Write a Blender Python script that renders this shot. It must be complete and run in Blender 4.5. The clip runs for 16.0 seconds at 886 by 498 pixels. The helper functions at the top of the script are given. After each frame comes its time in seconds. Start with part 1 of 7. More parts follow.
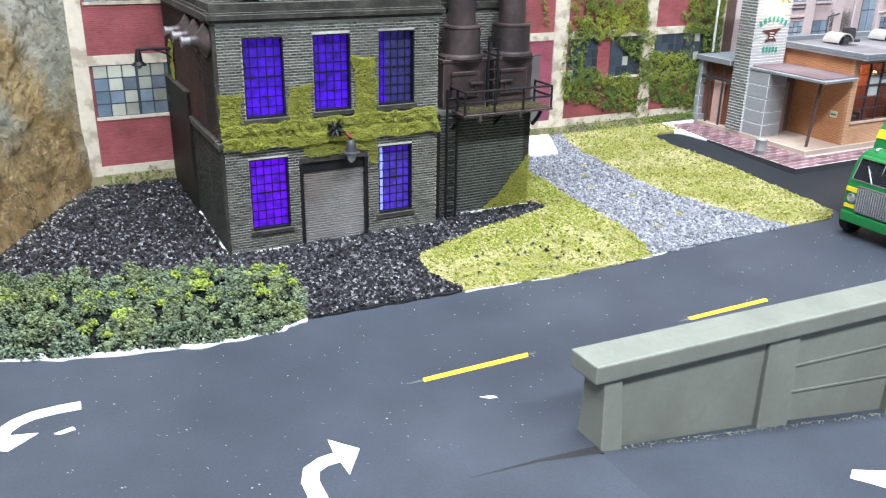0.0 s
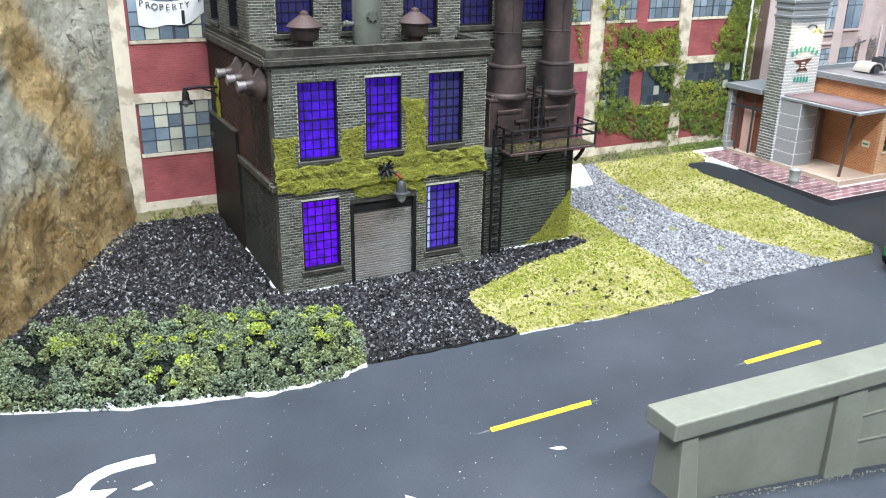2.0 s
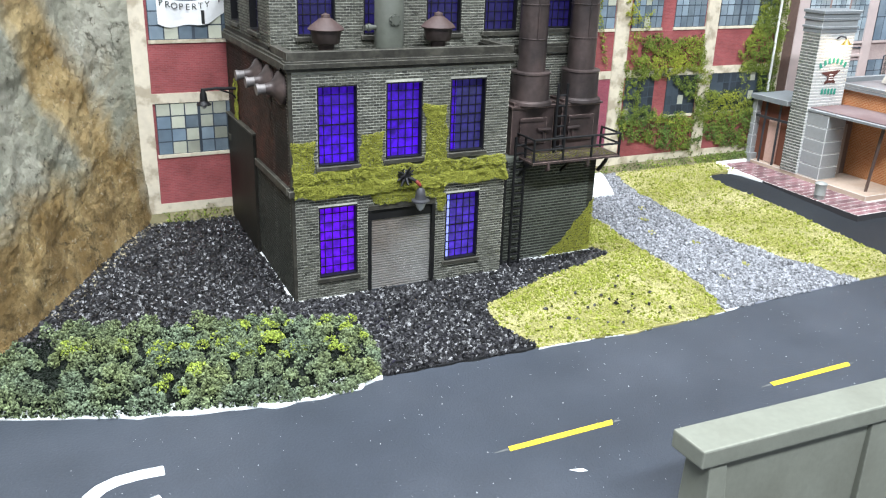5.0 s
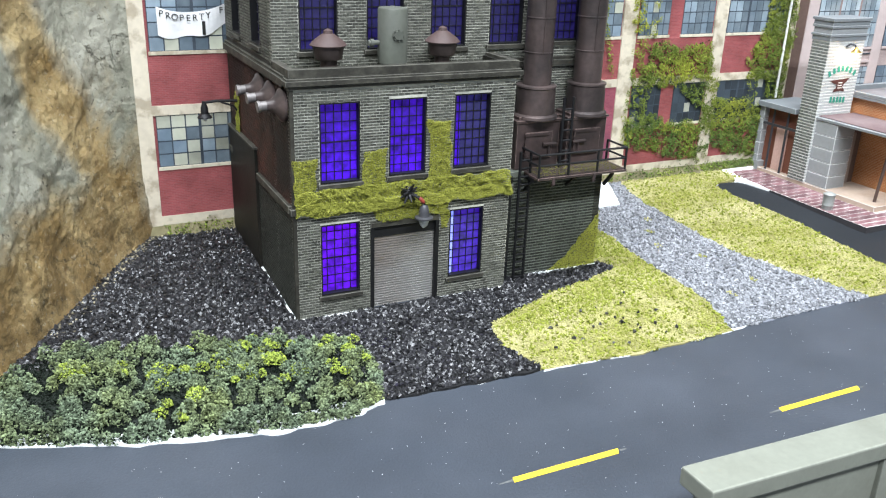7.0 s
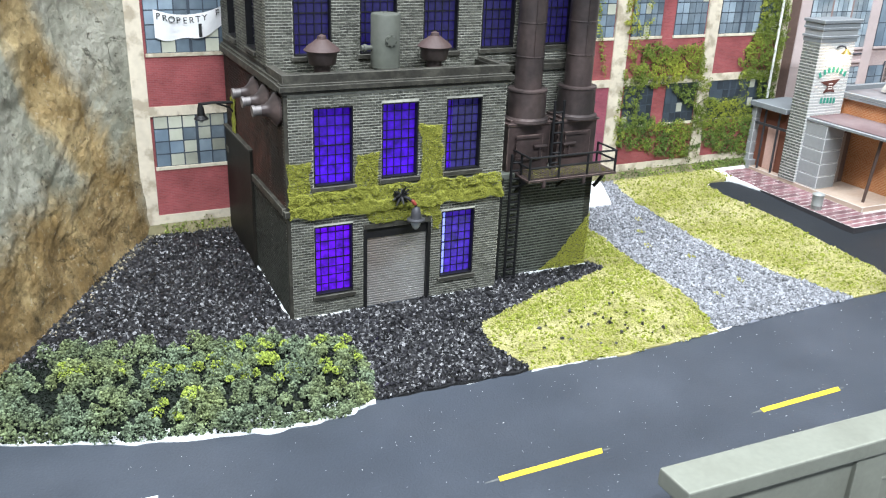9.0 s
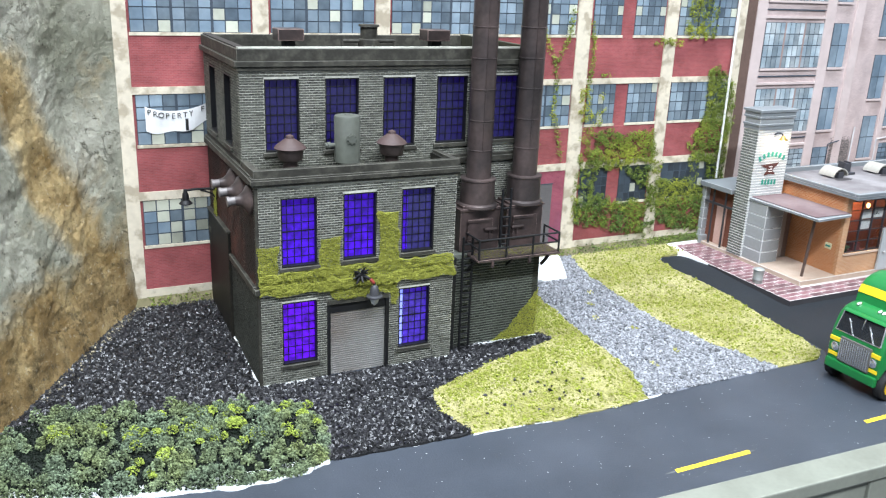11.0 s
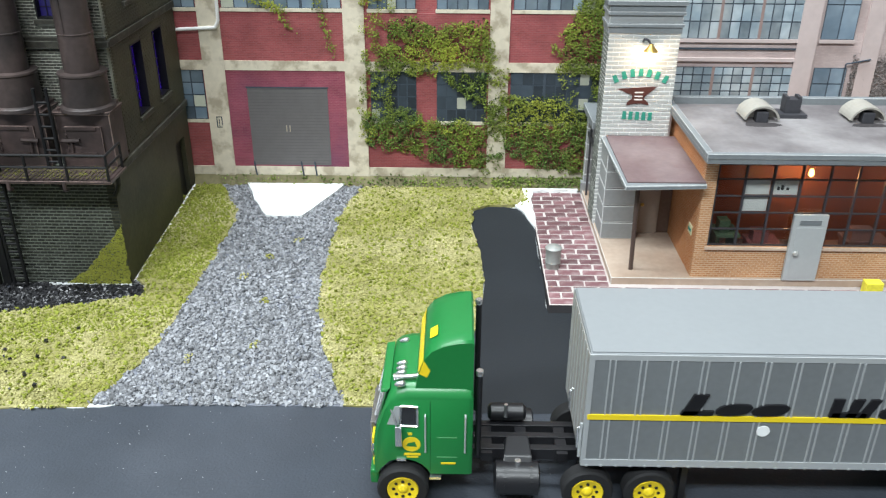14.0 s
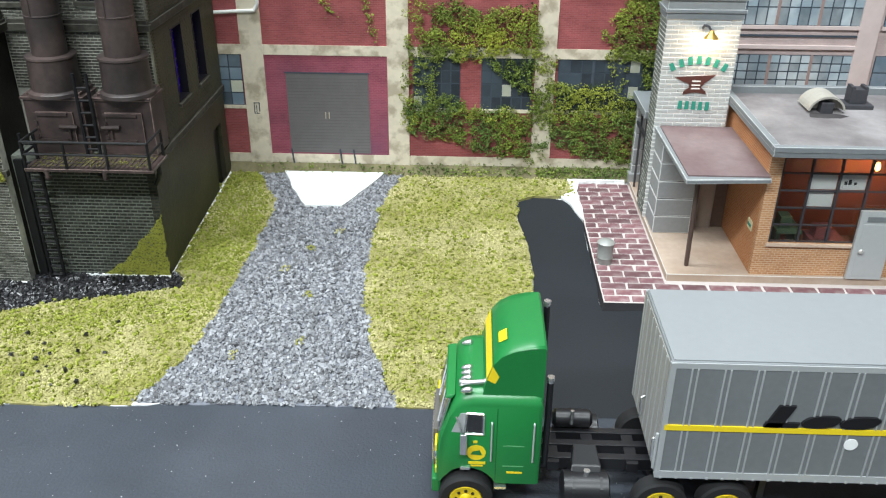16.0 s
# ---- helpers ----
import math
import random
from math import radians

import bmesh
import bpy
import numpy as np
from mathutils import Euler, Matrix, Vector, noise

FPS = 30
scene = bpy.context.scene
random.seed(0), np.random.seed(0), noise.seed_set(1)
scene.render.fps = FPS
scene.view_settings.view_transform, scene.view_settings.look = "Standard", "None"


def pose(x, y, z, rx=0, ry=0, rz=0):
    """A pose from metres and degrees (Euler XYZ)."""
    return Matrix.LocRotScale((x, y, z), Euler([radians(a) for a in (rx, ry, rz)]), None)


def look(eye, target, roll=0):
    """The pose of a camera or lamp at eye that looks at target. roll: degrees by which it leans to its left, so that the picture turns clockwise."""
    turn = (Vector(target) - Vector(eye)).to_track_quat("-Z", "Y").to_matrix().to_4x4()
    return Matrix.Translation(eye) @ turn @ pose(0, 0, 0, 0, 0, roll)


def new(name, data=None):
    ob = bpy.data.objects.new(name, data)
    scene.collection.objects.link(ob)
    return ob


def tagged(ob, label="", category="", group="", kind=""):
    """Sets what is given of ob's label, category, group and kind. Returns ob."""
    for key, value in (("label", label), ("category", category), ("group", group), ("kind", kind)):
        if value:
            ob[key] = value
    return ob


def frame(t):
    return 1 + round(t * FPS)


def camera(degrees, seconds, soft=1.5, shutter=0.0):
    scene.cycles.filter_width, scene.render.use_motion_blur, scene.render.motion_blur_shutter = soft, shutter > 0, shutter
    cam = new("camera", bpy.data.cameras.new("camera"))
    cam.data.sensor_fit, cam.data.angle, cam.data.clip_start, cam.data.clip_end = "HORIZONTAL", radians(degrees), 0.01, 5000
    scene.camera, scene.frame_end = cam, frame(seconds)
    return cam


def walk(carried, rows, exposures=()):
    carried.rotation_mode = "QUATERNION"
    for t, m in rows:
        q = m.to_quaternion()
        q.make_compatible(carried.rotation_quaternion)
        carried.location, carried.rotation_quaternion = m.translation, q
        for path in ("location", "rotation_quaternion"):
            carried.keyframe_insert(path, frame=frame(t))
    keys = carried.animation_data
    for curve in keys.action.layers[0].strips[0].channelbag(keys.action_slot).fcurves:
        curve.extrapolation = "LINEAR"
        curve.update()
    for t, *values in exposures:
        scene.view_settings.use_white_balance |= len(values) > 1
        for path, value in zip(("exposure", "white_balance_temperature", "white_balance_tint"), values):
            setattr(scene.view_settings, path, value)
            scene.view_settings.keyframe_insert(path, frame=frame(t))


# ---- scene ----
cam = camera(55.20, 16.0, soft=1.2, shutter=0.3)
PATH = [
    (0, (-0.06512, -0.29672, 0.12004), (0.7962, 1.353, -0.6124), 1.07),
    (0.5, (-0.07942, -0.29126, 0.12652), (0.7901, 1.3557, -0.6024), 1.51),
    (1, (-0.08256, -0.29176, 0.13022), (0.7873, 1.3576, -0.5929), 1.40),
    (1.5, (-0.08675, -0.29055, 0.12935), (0.7819, 1.3596, -0.5934), 1.48),
    (2, (-0.08058, -0.28593, 0.13148), (0.782, 1.3711, -0.5829), 0.95),
    (2.5, (-0.07978, -0.28113, 0.13115), (0.7849, 1.3718, -0.59), 0.94),
    (3, (-0.08061, -0.28159, 0.12978), (0.7929, 1.3699, -0.5839), 1.30),
    (3.5, (-0.08077, -0.28136, 0.13098), (0.7898, 1.3727, -0.5805), 1.55),
    (4, (-0.08011, -0.28112, 0.1286), (0.7735, 1.3827, -0.5805), 1.65),
    (6.3, (-0.07825, -0.2753, 0.13577), (0.7507, 1.3994, -0.5772), 1.86),
    (6.5, (-0.0748, -0.27502, 0.13518), (0.7515, 1.3995, -0.5811), 1.77),
    (7, (-0.07659, -0.27168, 0.13886), (0.7513, 1.3971, -0.5889), 2.00),
    (7.5, (-0.07442, -0.27271, 0.13835), (0.7513, 1.3961, -0.5919), 2.00),
    (8, (-0.07442, -0.27339, 0.13846), (0.7446, 1.3967, -0.5964), 1.89),
    (8.5, (-0.07415, -0.26993, 0.141), (0.75, 1.394, -0.6021), 2.12),
    (9, (-0.07581, -0.27654, 0.14499), (0.75, 1.3839, -0.6041), 2.24),
    (9.2, (-0.07846, -0.28275, 0.14855), (0.7461, 1.3792, -0.5986), 2.16),
    (11.3, (-0.06899, -0.32859, 0.16516), (0.7682, 1.382, -0.4457), 2.29),
    (11.5, (-0.02935, -0.34207, 0.16163), (0.8023, 1.3713, -0.449), 2.45),
    (11.6, (0.00102, -0.34667, 0.16278), (0.7888, 1.3874, -0.4475), 2.25),
    (12, (0.14323, -0.36842, 0.17849), (0.5674, 1.4811, -0.4534), 2.66),
    (12.3, (0.21072, -0.36767, 0.16994), (0.3481, 1.5051, -0.5185), 1.91),
    (12.5, (0.23024, -0.34742, 0.17395), (0.2825, 1.5091, -0.5681), 1.49),
    (13, (0.25151, -0.2794, 0.15713), (0.2497, 1.5349, -0.6844), 0.79),
    (13.5, (0.25644, -0.27187, 0.15495), (0.2536, 1.5269, -0.7194), 0.55),
    (14, (0.25307, -0.26655, 0.15396), (0.2271, 1.52, -0.7446), 0.31),
    (14.5, (0.24589, -0.25817, 0.15144), (0.2021, 1.5213, -0.7606), -0.26),
    (15, (0.24815, -0.25597, 0.15005), (0.1853, 1.5181, -0.7711), -0.31),
    (15.5, (0.24127, -0.25691, 0.1528), (0.1848, 1.514, -0.7749), 0.29),
    (16, (0.23999, -0.2558, 0.15213), (0.1849, 1.5125, -0.7805), 0.43),
]
walk(cam, [(t, look(eye, target, roll)) for t, eye, target, roll in PATH],
     exposures=[(0, 0.02, 6150, 17), (2.5, 0.02, 6400, 14), (9, 0.02, 6320, 14), (11.3, 0.05, 6200, 14), (12, -0.05, 6280, 12), (12.5, -0.22, 6420, 10),
                (13, -0.32, 6450, 10), (14, -0.36, 6480, 10), (16, -0.36, 6540, 10)])

# ---- light: two cool ceiling tubes over the layout, dim room around ----
U = 0.01  # all sizes below are in centimetres of the model

world = bpy.data.worlds.new("room_air")
scene.world = world
world.use_nodes = True
world.node_tree.nodes["Background"].inputs[0].default_value = (0.80, 0.88, 1.0, 1)
world.node_tree.nodes["Background"].inputs[1].default_value = 0.025


def ceiling_lamp(x, y, z, sx, sy, watts, colour):
    data = bpy.data.lights.new("ceiling_tube", "AREA")
    data.shape, data.size, data.size_y = "RECTANGLE", sx, sy
    data.energy, data.color = watts, colour
    ob = new("ceiling_tube", data)
    ob.location = (x, y, z)
    return ob


ceiling_lamp(-0.12, -0.10, 1.20, 1.3, 0.16, 32.0, (0.89, 0.97, 1.0))
ceiling_lamp(-0.12, -0.85, 1.10, 1.3, 0.16, 46.0, (0.89, 0.97, 1.0))


def small_lamp(name, x, y, z, watts, colour, radius=0.08):
    data = bpy.data.lights.new(name, "POINT")
    data.energy, data.color, data.shadow_soft_size = watts, colour, radius * U
    ob = new(name, data)
    ob.location = (x * U, y * U, z * U)
    return ob


# ---- materials ----
def pmat(name, base, rough=0.7, metal=0.0, var=0.25, coarse=50.0, fine=700.0, bump=0.25, depth=0.0002,
         island=0.0, piece=0.0, tint=None, tint_amount=0.0, tint_scale=120.0, tint_sharp=0.15, emit=None, power=0.0, spec=0.4, fall=0.0):
    """Painted or natural surface: base colour with grain at two scales, patches of a second tint, relief."""
    m = bpy.data.materials.new(name)
    m.use_nodes = True
    nt = m.node_tree
    b = nt.nodes["Principled BSDF"]
    b.inputs["Roughness"].default_value = rough
    b.inputs["Metallic"].default_value = metal
    b.inputs["Specular IOR Level"].default_value = spec
    tc = nt.nodes.new("ShaderNodeTexCoord")

    def noise_node(scale, detail):
        n = nt.nodes.new("ShaderNodeTexNoise")
        n.inputs["Scale"].default_value, n.inputs["Detail"].default_value = scale, detail
        nt.links.new(tc.outputs["Object"], n.inputs["Vector"])
        return n.outputs["Fac"]

    def math_node(op, a, c, clamp=False):
        n = nt.nodes.new("ShaderNodeMath")
        n.operation, n.use_clamp = op, clamp
        for k, v in ((0, a), (1, c)):
            if isinstance(v, (int, float)):
                n.inputs[k].default_value = v
            else:
                nt.links.new(v, n.inputs[k])
        return n.outputs[0]

    big, small = noise_node(coarse, 5), noise_node(fine, 3)
    level = math_node("ADD", math_node("MULTIPLY", math_node("SUBTRACT", big, 0.5), var * 2.2),
                      math_node("MULTIPLY", math_node("SUBTRACT", small, 0.5), var * 1.8))
    if island:
        g = nt.nodes.new("ShaderNodeNewGeometry")
        level = math_node("ADD", level, math_node("MULTIPLY", math_node("SUBTRACT", g.outputs["Random Per Island"], 0.5), island * 2))
    if piece:
        o = nt.nodes.new("ShaderNodeObjectInfo")
        level = math_node("ADD", level, math_node("MULTIPLY", math_node("SUBTRACT", o.outputs["Random"], 0.5), piece * 2))
    gain = math_node("MAXIMUM", math_node("ADD", level, 1.0), 0.08)
    colour = nt.nodes.new("ShaderNodeRGB")
    colour.outputs[0].default_value = (*base, 1)
    out = colour.outputs[0]
    if tint:
        n = noise_node(tint_scale, 6)
        ramp = math_node("MULTIPLY", math_node("SUBTRACT", n, 0.55 - tint_sharp), 1 / (2 * tint_sharp), True)
        mix = nt.nodes.new("ShaderNodeMix")
        mix.data_type = "RGBA"
        nt.links.new(math_node("MULTIPLY", ramp, tint_amount), mix.inputs[0])
        nt.links.new(out, mix.inputs[6])
        mix.inputs[7].default_value = (*tint, 1)
        out = mix.outputs[2]
    scale = nt.nodes.new("ShaderNodeVectorMath")
    scale.operation = "SCALE"
    nt.links.new(out, scale.inputs[0])
    nt.links.new(gain, scale.inputs[3])
    nt.links.new(scale.outputs[0], b.inputs["Base Color"])
    if bump:
        bn = nt.nodes.new("ShaderNodeBump")
        bn.inputs["Strength"].default_value, bn.inputs["Distance"].default_value = bump, depth
        nt.links.new(small, bn.inputs["Height"])
        nt.links.new(bn.outputs[0], b.inputs["Normal"])
    if emit:
        b.inputs["Emission Color"].default_value = (*emit, 1)
        glow = math_node("MULTIPLY", math_node("MAXIMUM", math_node("ADD", math_node("MULTIPLY", big, 3.2), -0.6), 0.25), power)
        if fall:
            sp = nt.nodes.new("ShaderNodeSeparateXYZ")
            nt.links.new(tc.outputs["Generated"], sp.inputs[0])
            glow = math_node("MULTIPLY", glow, math_node("ADD", math_node("MULTIPLY", sp.outputs["Z"], -2 * fall), 1 + fall))
        nt.links.new(glow, b.inputs["Emission Strength"])
    return m


def brick_mat(name, bricks, bricks2, joint, width, height, gap, rough=0.85, plane="xz", var=0.25, stain=None, stain_amount=0.5):
    """Small brickwork; sizes in centimetres."""
    m = bpy.data.materials.new(name)
    m.use_nodes = True
    nt = m.node_tree
    b = nt.nodes["Principled BSDF"]
    b.inputs["Roughness"].default_value = rough
    b.inputs["Specular IOR Level"].default_value = 0.25
    tc = nt.nodes.new("ShaderNodeTexCoord")
    sep, com = nt.nodes.new("ShaderNodeSeparateXYZ"), nt.nodes.new("ShaderNodeCombineXYZ")
    nt.links.new(tc.outputs["Object"], sep.inputs[0])
    nt.links.new(sep.outputs["X" if plane[0] == "x" else "Y"], com.inputs[0])
    nt.links.new(sep.outputs["Z" if plane[1] == "z" else "Y"], com.inputs[1])
    t = nt.nodes.new("ShaderNodeTexBrick")
    nt.links.new(com.outputs[0], t.inputs["Vector"])
    for key, v in (("Color1", (*bricks, 1)), ("Color2", (*bricks2, 1)), ("Mortar", (*joint, 1))):
        t.inputs[key].default_value = v
    for key, v in (("Scale", 1.0), ("Mortar Size", gap * U), ("Brick Width", width * U), ("Row Height", height * U)):
        t.inputs[key].default_value = v
    n = nt.nodes.new("ShaderNodeTexNoise")
    n.inputs["Scale"].default_value, n.inputs["Detail"].default_value = 70.0, 6
    nt.links.new(tc.outputs["Object"], n.inputs["Vector"])
    mr = nt.nodes.new("ShaderNodeMapRange")
    mr.inputs[1].default_value, mr.inputs[2].default_value = 0.3, 0.7
    mr.inputs[3].default_value, mr.inputs[4].default_value = 1 - var, 1 + var
    nt.links.new(n.outputs["Fac"], mr.inputs[0])
    sc = nt.nodes.new("ShaderNodeVectorMath")
    sc.operation = "SCALE"
    nt.links.new(t.outputs["Color"], sc.inputs[0])
    nt.links.new(mr.outputs[0], sc.inputs[3])
    out = sc.outputs[0]
    if stain:
        n2 = nt.nodes.new("ShaderNodeTexNoise")
        n2.inputs["Scale"].default_value, n2.inputs["Detail"].default_value = 28.0, 8
        nt.links.new(tc.outputs["Object"], n2.inputs["Vector"])
        r2 = nt.nodes.new("ShaderNodeMapRange")
        r2.inputs[1].default_value, r2.inputs[2].default_value = 0.5, 0.75
        r2.inputs[3].default_value, r2.inputs[4].default_value = 0.0, stain_amount
        nt.links.new(n2.outputs["Fac"], r2.inputs[0])
        mx = nt.nodes.new("ShaderNodeMix")
        mx.data_type = "RGBA"
        nt.links.new(r2.outputs[0], mx.inputs[0])
        nt.links.new(out, mx.inputs[6])
        mx.inputs[7].default_value = (*stain, 1)
        out = mx.outputs[2]
    nt.links.new(out, b.inputs["Base Color"])
    bn = nt.nodes.new("ShaderNodeBump")
    bn.inputs["Strength"].default_value, bn.inputs["Distance"].default_value = 0.5, 0.0001
    bn.invert = True
    nt.links.new(t.outputs["Fac"], bn.inputs["Height"])
    nt.links.new(bn.outputs[0], b.inputs["Normal"])
    return m


ASPHALT = pmat("asphalt_paint", (0.032, 0.039, 0.051), 0.55, var=0.26, coarse=40, fine=1300, bump=0.5, depth=0.0003, tint=(0.060, 0.068, 0.084), tint_amount=0.7, tint_scale=14, spec=0.45)
PLASTER = pmat("white_plaster", (0.78, 0.80, 0.80), 0.8, var=0.08, coarse=60, fine=500, bump=0.5, depth=0.0004)
TURF_SOIL = pmat("turf_base", (0.22, 0.205, 0.07), 0.95, var=0.35, coarse=90, fine=600, tint=(0.45, 0.40, 0.22), tint_amount=0.6, tint_scale=110, bump=1.0, depth=0.0006)
TURF = pmat("grass_tufts", (0.27, 0.268, 0.078), 0.95, var=0.25, coarse=70, fine=300, island=0.18, tint=(0.50, 0.455, 0.25), tint_amount=0.8, tint_scale=42, tint_sharp=0.12, bump=0, spec=0.1)
CLUMP_GREEN = pmat("green_turf_clumps", (0.21, 0.235, 0.04), 0.95, var=0.3, coarse=60, fine=300, island=0.25, bump=0, spec=0.1)
FOOT_STONE = pmat("pale_ochre_crumbs", (0.25, 0.22, 0.15), 0.9, var=0.3, island=0.7, bump=0.3)
COAL = pmat("black_ballast", (0.0205, 0.020, 0.022), 0.34, var=0.3, coarse=120, fine=900, island=0.9, bump=0.4, spec=0.65)
COAL_BED = pmat("ballast_bed", (0.007, 0.007, 0.008), 0.9, var=0.3, bump=1.0, depth=0.0005)
GRAVEL = pmat("grey_gravel", (0.23, 0.235, 0.25), 0.85, var=0.2, coarse=60, fine=800, island=0.58, bump=0.3)
GRAVEL_BED = pmat("gravel_bed", (0.16, 0.17, 0.20), 0.9, var=0.4, coarse=400, fine=900, bump=1.0, depth=0.0005)
BUSH = pmat("dark_clump_foliage", (0.120, 0.155, 0.10), 0.95, var=0.6, coarse=110, fine=500, island=0.7, tint=(0.165, 0.19, 0.06), tint_amount=0.7, tint_scale=60, bump=0, spec=0.15)
# near-black green: shade in the bush gaps is put into the colour
BUSH_GAP_SHADE = pmat("gap_shade_foliage", (0.008, 0.012, 0.008), 0.95, var=0.4, coarse=130, fine=500, island=0.5, bump=0, spec=0.1)
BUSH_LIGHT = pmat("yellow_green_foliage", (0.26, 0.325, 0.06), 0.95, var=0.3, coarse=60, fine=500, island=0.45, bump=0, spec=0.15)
# bed colour also carries the shade under the bushes
BUSH_SHADE = pmat("foliage_shade_bed", (0.009, 0.013, 0.009), 0.95, var=0.3, bump=0)
MOSS = pmat("olive_turf_on_wall", (0.275, 0.282, 0.055), 0.95, var=0.25, coarse=90, fine=500, island=0.18, bump=0, spec=0.1)
MOSS_BED = pmat("olive_turf_bed", (0.15, 0.15, 0.03), 0.95, var=0.3, bump=0.8, depth=0.0004)
IVY = pmat("ivy_leaves", (0.17, 0.215, 0.045), 0.9, var=0.25, coarse=30, fine=300, island=0.38, tint=(0.37, 0.38, 0.055), tint_amount=0.8, tint_scale=30, tint_sharp=0.10, bump=0, spec=0.15)
IVY_DARK = pmat("ivy_leaves_dark", (0.105, 0.155, 0.045), 0.9, var=0.35, coarse=60, fine=300, island=0.6, tint=(0.23, 0.27, 0.04), tint_amount=0.7, tint_scale=70, bump=0, spec=0.15)
YELLOW_LINE = pmat("yellow_road_paint", (0.85, 0.60, 0.03), 0.6, var=0.08, bump=0.2)
WHITE_LINE = pmat("white_road_paint", (0.83, 0.85, 0.85), 0.6, var=0.06, bump=0.2)
CONCRETE_WALL = pmat("grey_green_concrete", (0.185, 0.193, 0.158), 0.75, var=0.12, coarse=50, fine=600, bump=0.35, tint=(0.115, 0.115, 0.09), tint_amount=0.45, tint_scale=60)
DARK_PAINT = pmat("weathered_black_green_paint", (0.013, 0.0125, 0.010), 0.6, spec=0.2, var=0.35, coarse=60, fine=700, bump=0.4, tint=(0.028, 0.024, 0.019), tint_amount=0.6, tint_scale=80)
DARK_TRIM = pmat("worn_dark_trim", (0.034, 0.032, 0.026), 0.6, spec=0.25, var=0.45, coarse=70, fine=900, bump=0.6, tint=(0.095, 0.09, 0.072), tint_amount=0.5, tint_scale=230, tint_sharp=0.1)
MORTAR = pmat("pale_mortar_wash", (0.50, 0.495, 0.43), 0.85, var=0.5, coarse=45, fine=500, bump=0.3, tint=(0.14, 0.14, 0.12), tint_amount=0.6, tint_scale=60)
DARK_BRICK = pmat("dark_olive_brick", (0.074, 0.075, 0.061), 0.62, var=0.45, coarse=60, fine=700, island=0.45, bump=0.3)
# darker copy of the olive brick, for boiler wall and lower west wall
DARKER_BRICK = pmat("darker_olive_brick", (0.028, 0.030, 0.025), 0.6, var=0.35, coarse=60, fine=700, island=0.45, bump=0.3, spec=0.25)
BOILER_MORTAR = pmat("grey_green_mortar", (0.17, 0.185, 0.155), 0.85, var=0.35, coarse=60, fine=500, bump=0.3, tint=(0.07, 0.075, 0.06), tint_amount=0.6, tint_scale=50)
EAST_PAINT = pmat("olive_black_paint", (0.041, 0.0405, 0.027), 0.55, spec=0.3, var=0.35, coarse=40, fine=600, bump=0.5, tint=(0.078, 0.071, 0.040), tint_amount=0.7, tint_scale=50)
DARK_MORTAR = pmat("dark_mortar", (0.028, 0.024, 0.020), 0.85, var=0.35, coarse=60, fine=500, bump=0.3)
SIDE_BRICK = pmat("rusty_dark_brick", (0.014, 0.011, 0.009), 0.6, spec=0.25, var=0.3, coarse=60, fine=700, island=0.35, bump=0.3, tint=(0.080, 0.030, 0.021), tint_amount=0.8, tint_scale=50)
RUST_METAL = pmat("rusty_brown_metal", (0.045, 0.034, 0.032), 0.40, 0.25, var=0.3, coarse=70, fine=700, bump=0.4, tint=(0.12, 0.08, 0.075), tint_amount=0.6, tint_scale=110)
CAP_RUST = pmat("reddish_rust_metal", (0.066, 0.041, 0.037), 0.6, 0.1, var=0.25, coarse=80, fine=700, bump=0.3, tint=(0.09, 0.06, 0.06), tint_amount=0.6)
STACK = pmat("sooty_stack_metal", (0.037, 0.030, 0.029), 0.38, 0.2, var=0.45, coarse=50, fine=500, bump=0.4, tint=(0.125, 0.088, 0.080), tint_amount=0.6, tint_scale=60)
BLACK_IRON = pmat("black_iron", (0.013, 0.013, 0.014), 0.5, 0.3, var=0.25, bump=0.3)
TANK_GREEN = pmat("grey_green_tank_paint", (0.092, 0.098, 0.080), 0.6, var=0.2, coarse=60, fine=500, bump=0.3, tint=(0.09, 0.09, 0.08), tint_amount=0.5)
SHUTTER = pmat("galvanised_shutter", (0.40, 0.39, 0.375), 0.42, 0.55, var=0.15, coarse=60, fine=500, bump=0.2, tint=(0.22, 0.155, 0.11), tint_amount=0.55, tint_scale=45)
BLUE_GLOW = pmat("backlit_violet_film", (0.02, 0.01, 0.10), 0.35, var=0.2, coarse=320, fine=300, bump=0.1, emit=(0.075, 0.0, 0.82), power=0.60, fall=0.45)
VIOLET_GLOW = pmat("backlit_bright_violet_film", (0.02, 0.01, 0.10), 0.35, var=0.2, coarse=320, fine=300, bump=0.1, emit=(0.135, 0.0, 0.90), power=0.8)
DIM_GLOW = pmat("backlit_dim_blue_film", (0.02, 0.02, 0.05), 0.25, var=0.2, coarse=320, fine=300, bump=0.1, emit=(0.04, 0.012, 0.40), power=0.12, fall=0.25)
LED_STRIP = pmat("bright_led_film", (0.3, 0.3, 0.6), 0.4, var=0.1, bump=0, emit=(0.22, 0.30, 1.0), power=1.0)
FILM_LIT = pmat("blue_lit_film", (0.03, 0.03, 0.07), 0.25, var=0.2, coarse=320, fine=300, bump=0.1, emit=(0.08, 0.012, 0.75), power=0.5, fall=0.3)
FILM_DARK = pmat("half_lit_blue_film", (0.03, 0.03, 0.07), 0.25, var=0.2, coarse=320, fine=300, bump=0.1, emit=(0.05, 0.025, 0.45), power=0.18, fall=0.3)
ROCK = bpy.data.materials.new("painted_rock_plaster")
ROCK.use_nodes = True
rt = ROCK.node_tree
rb = rt.nodes["Principled BSDF"]
rb.inputs["Roughness"].default_value, rb.inputs["Specular IOR Level"].default_value = 0.85, 0.25
rc = rt.nodes.new("ShaderNodeTexCoord")


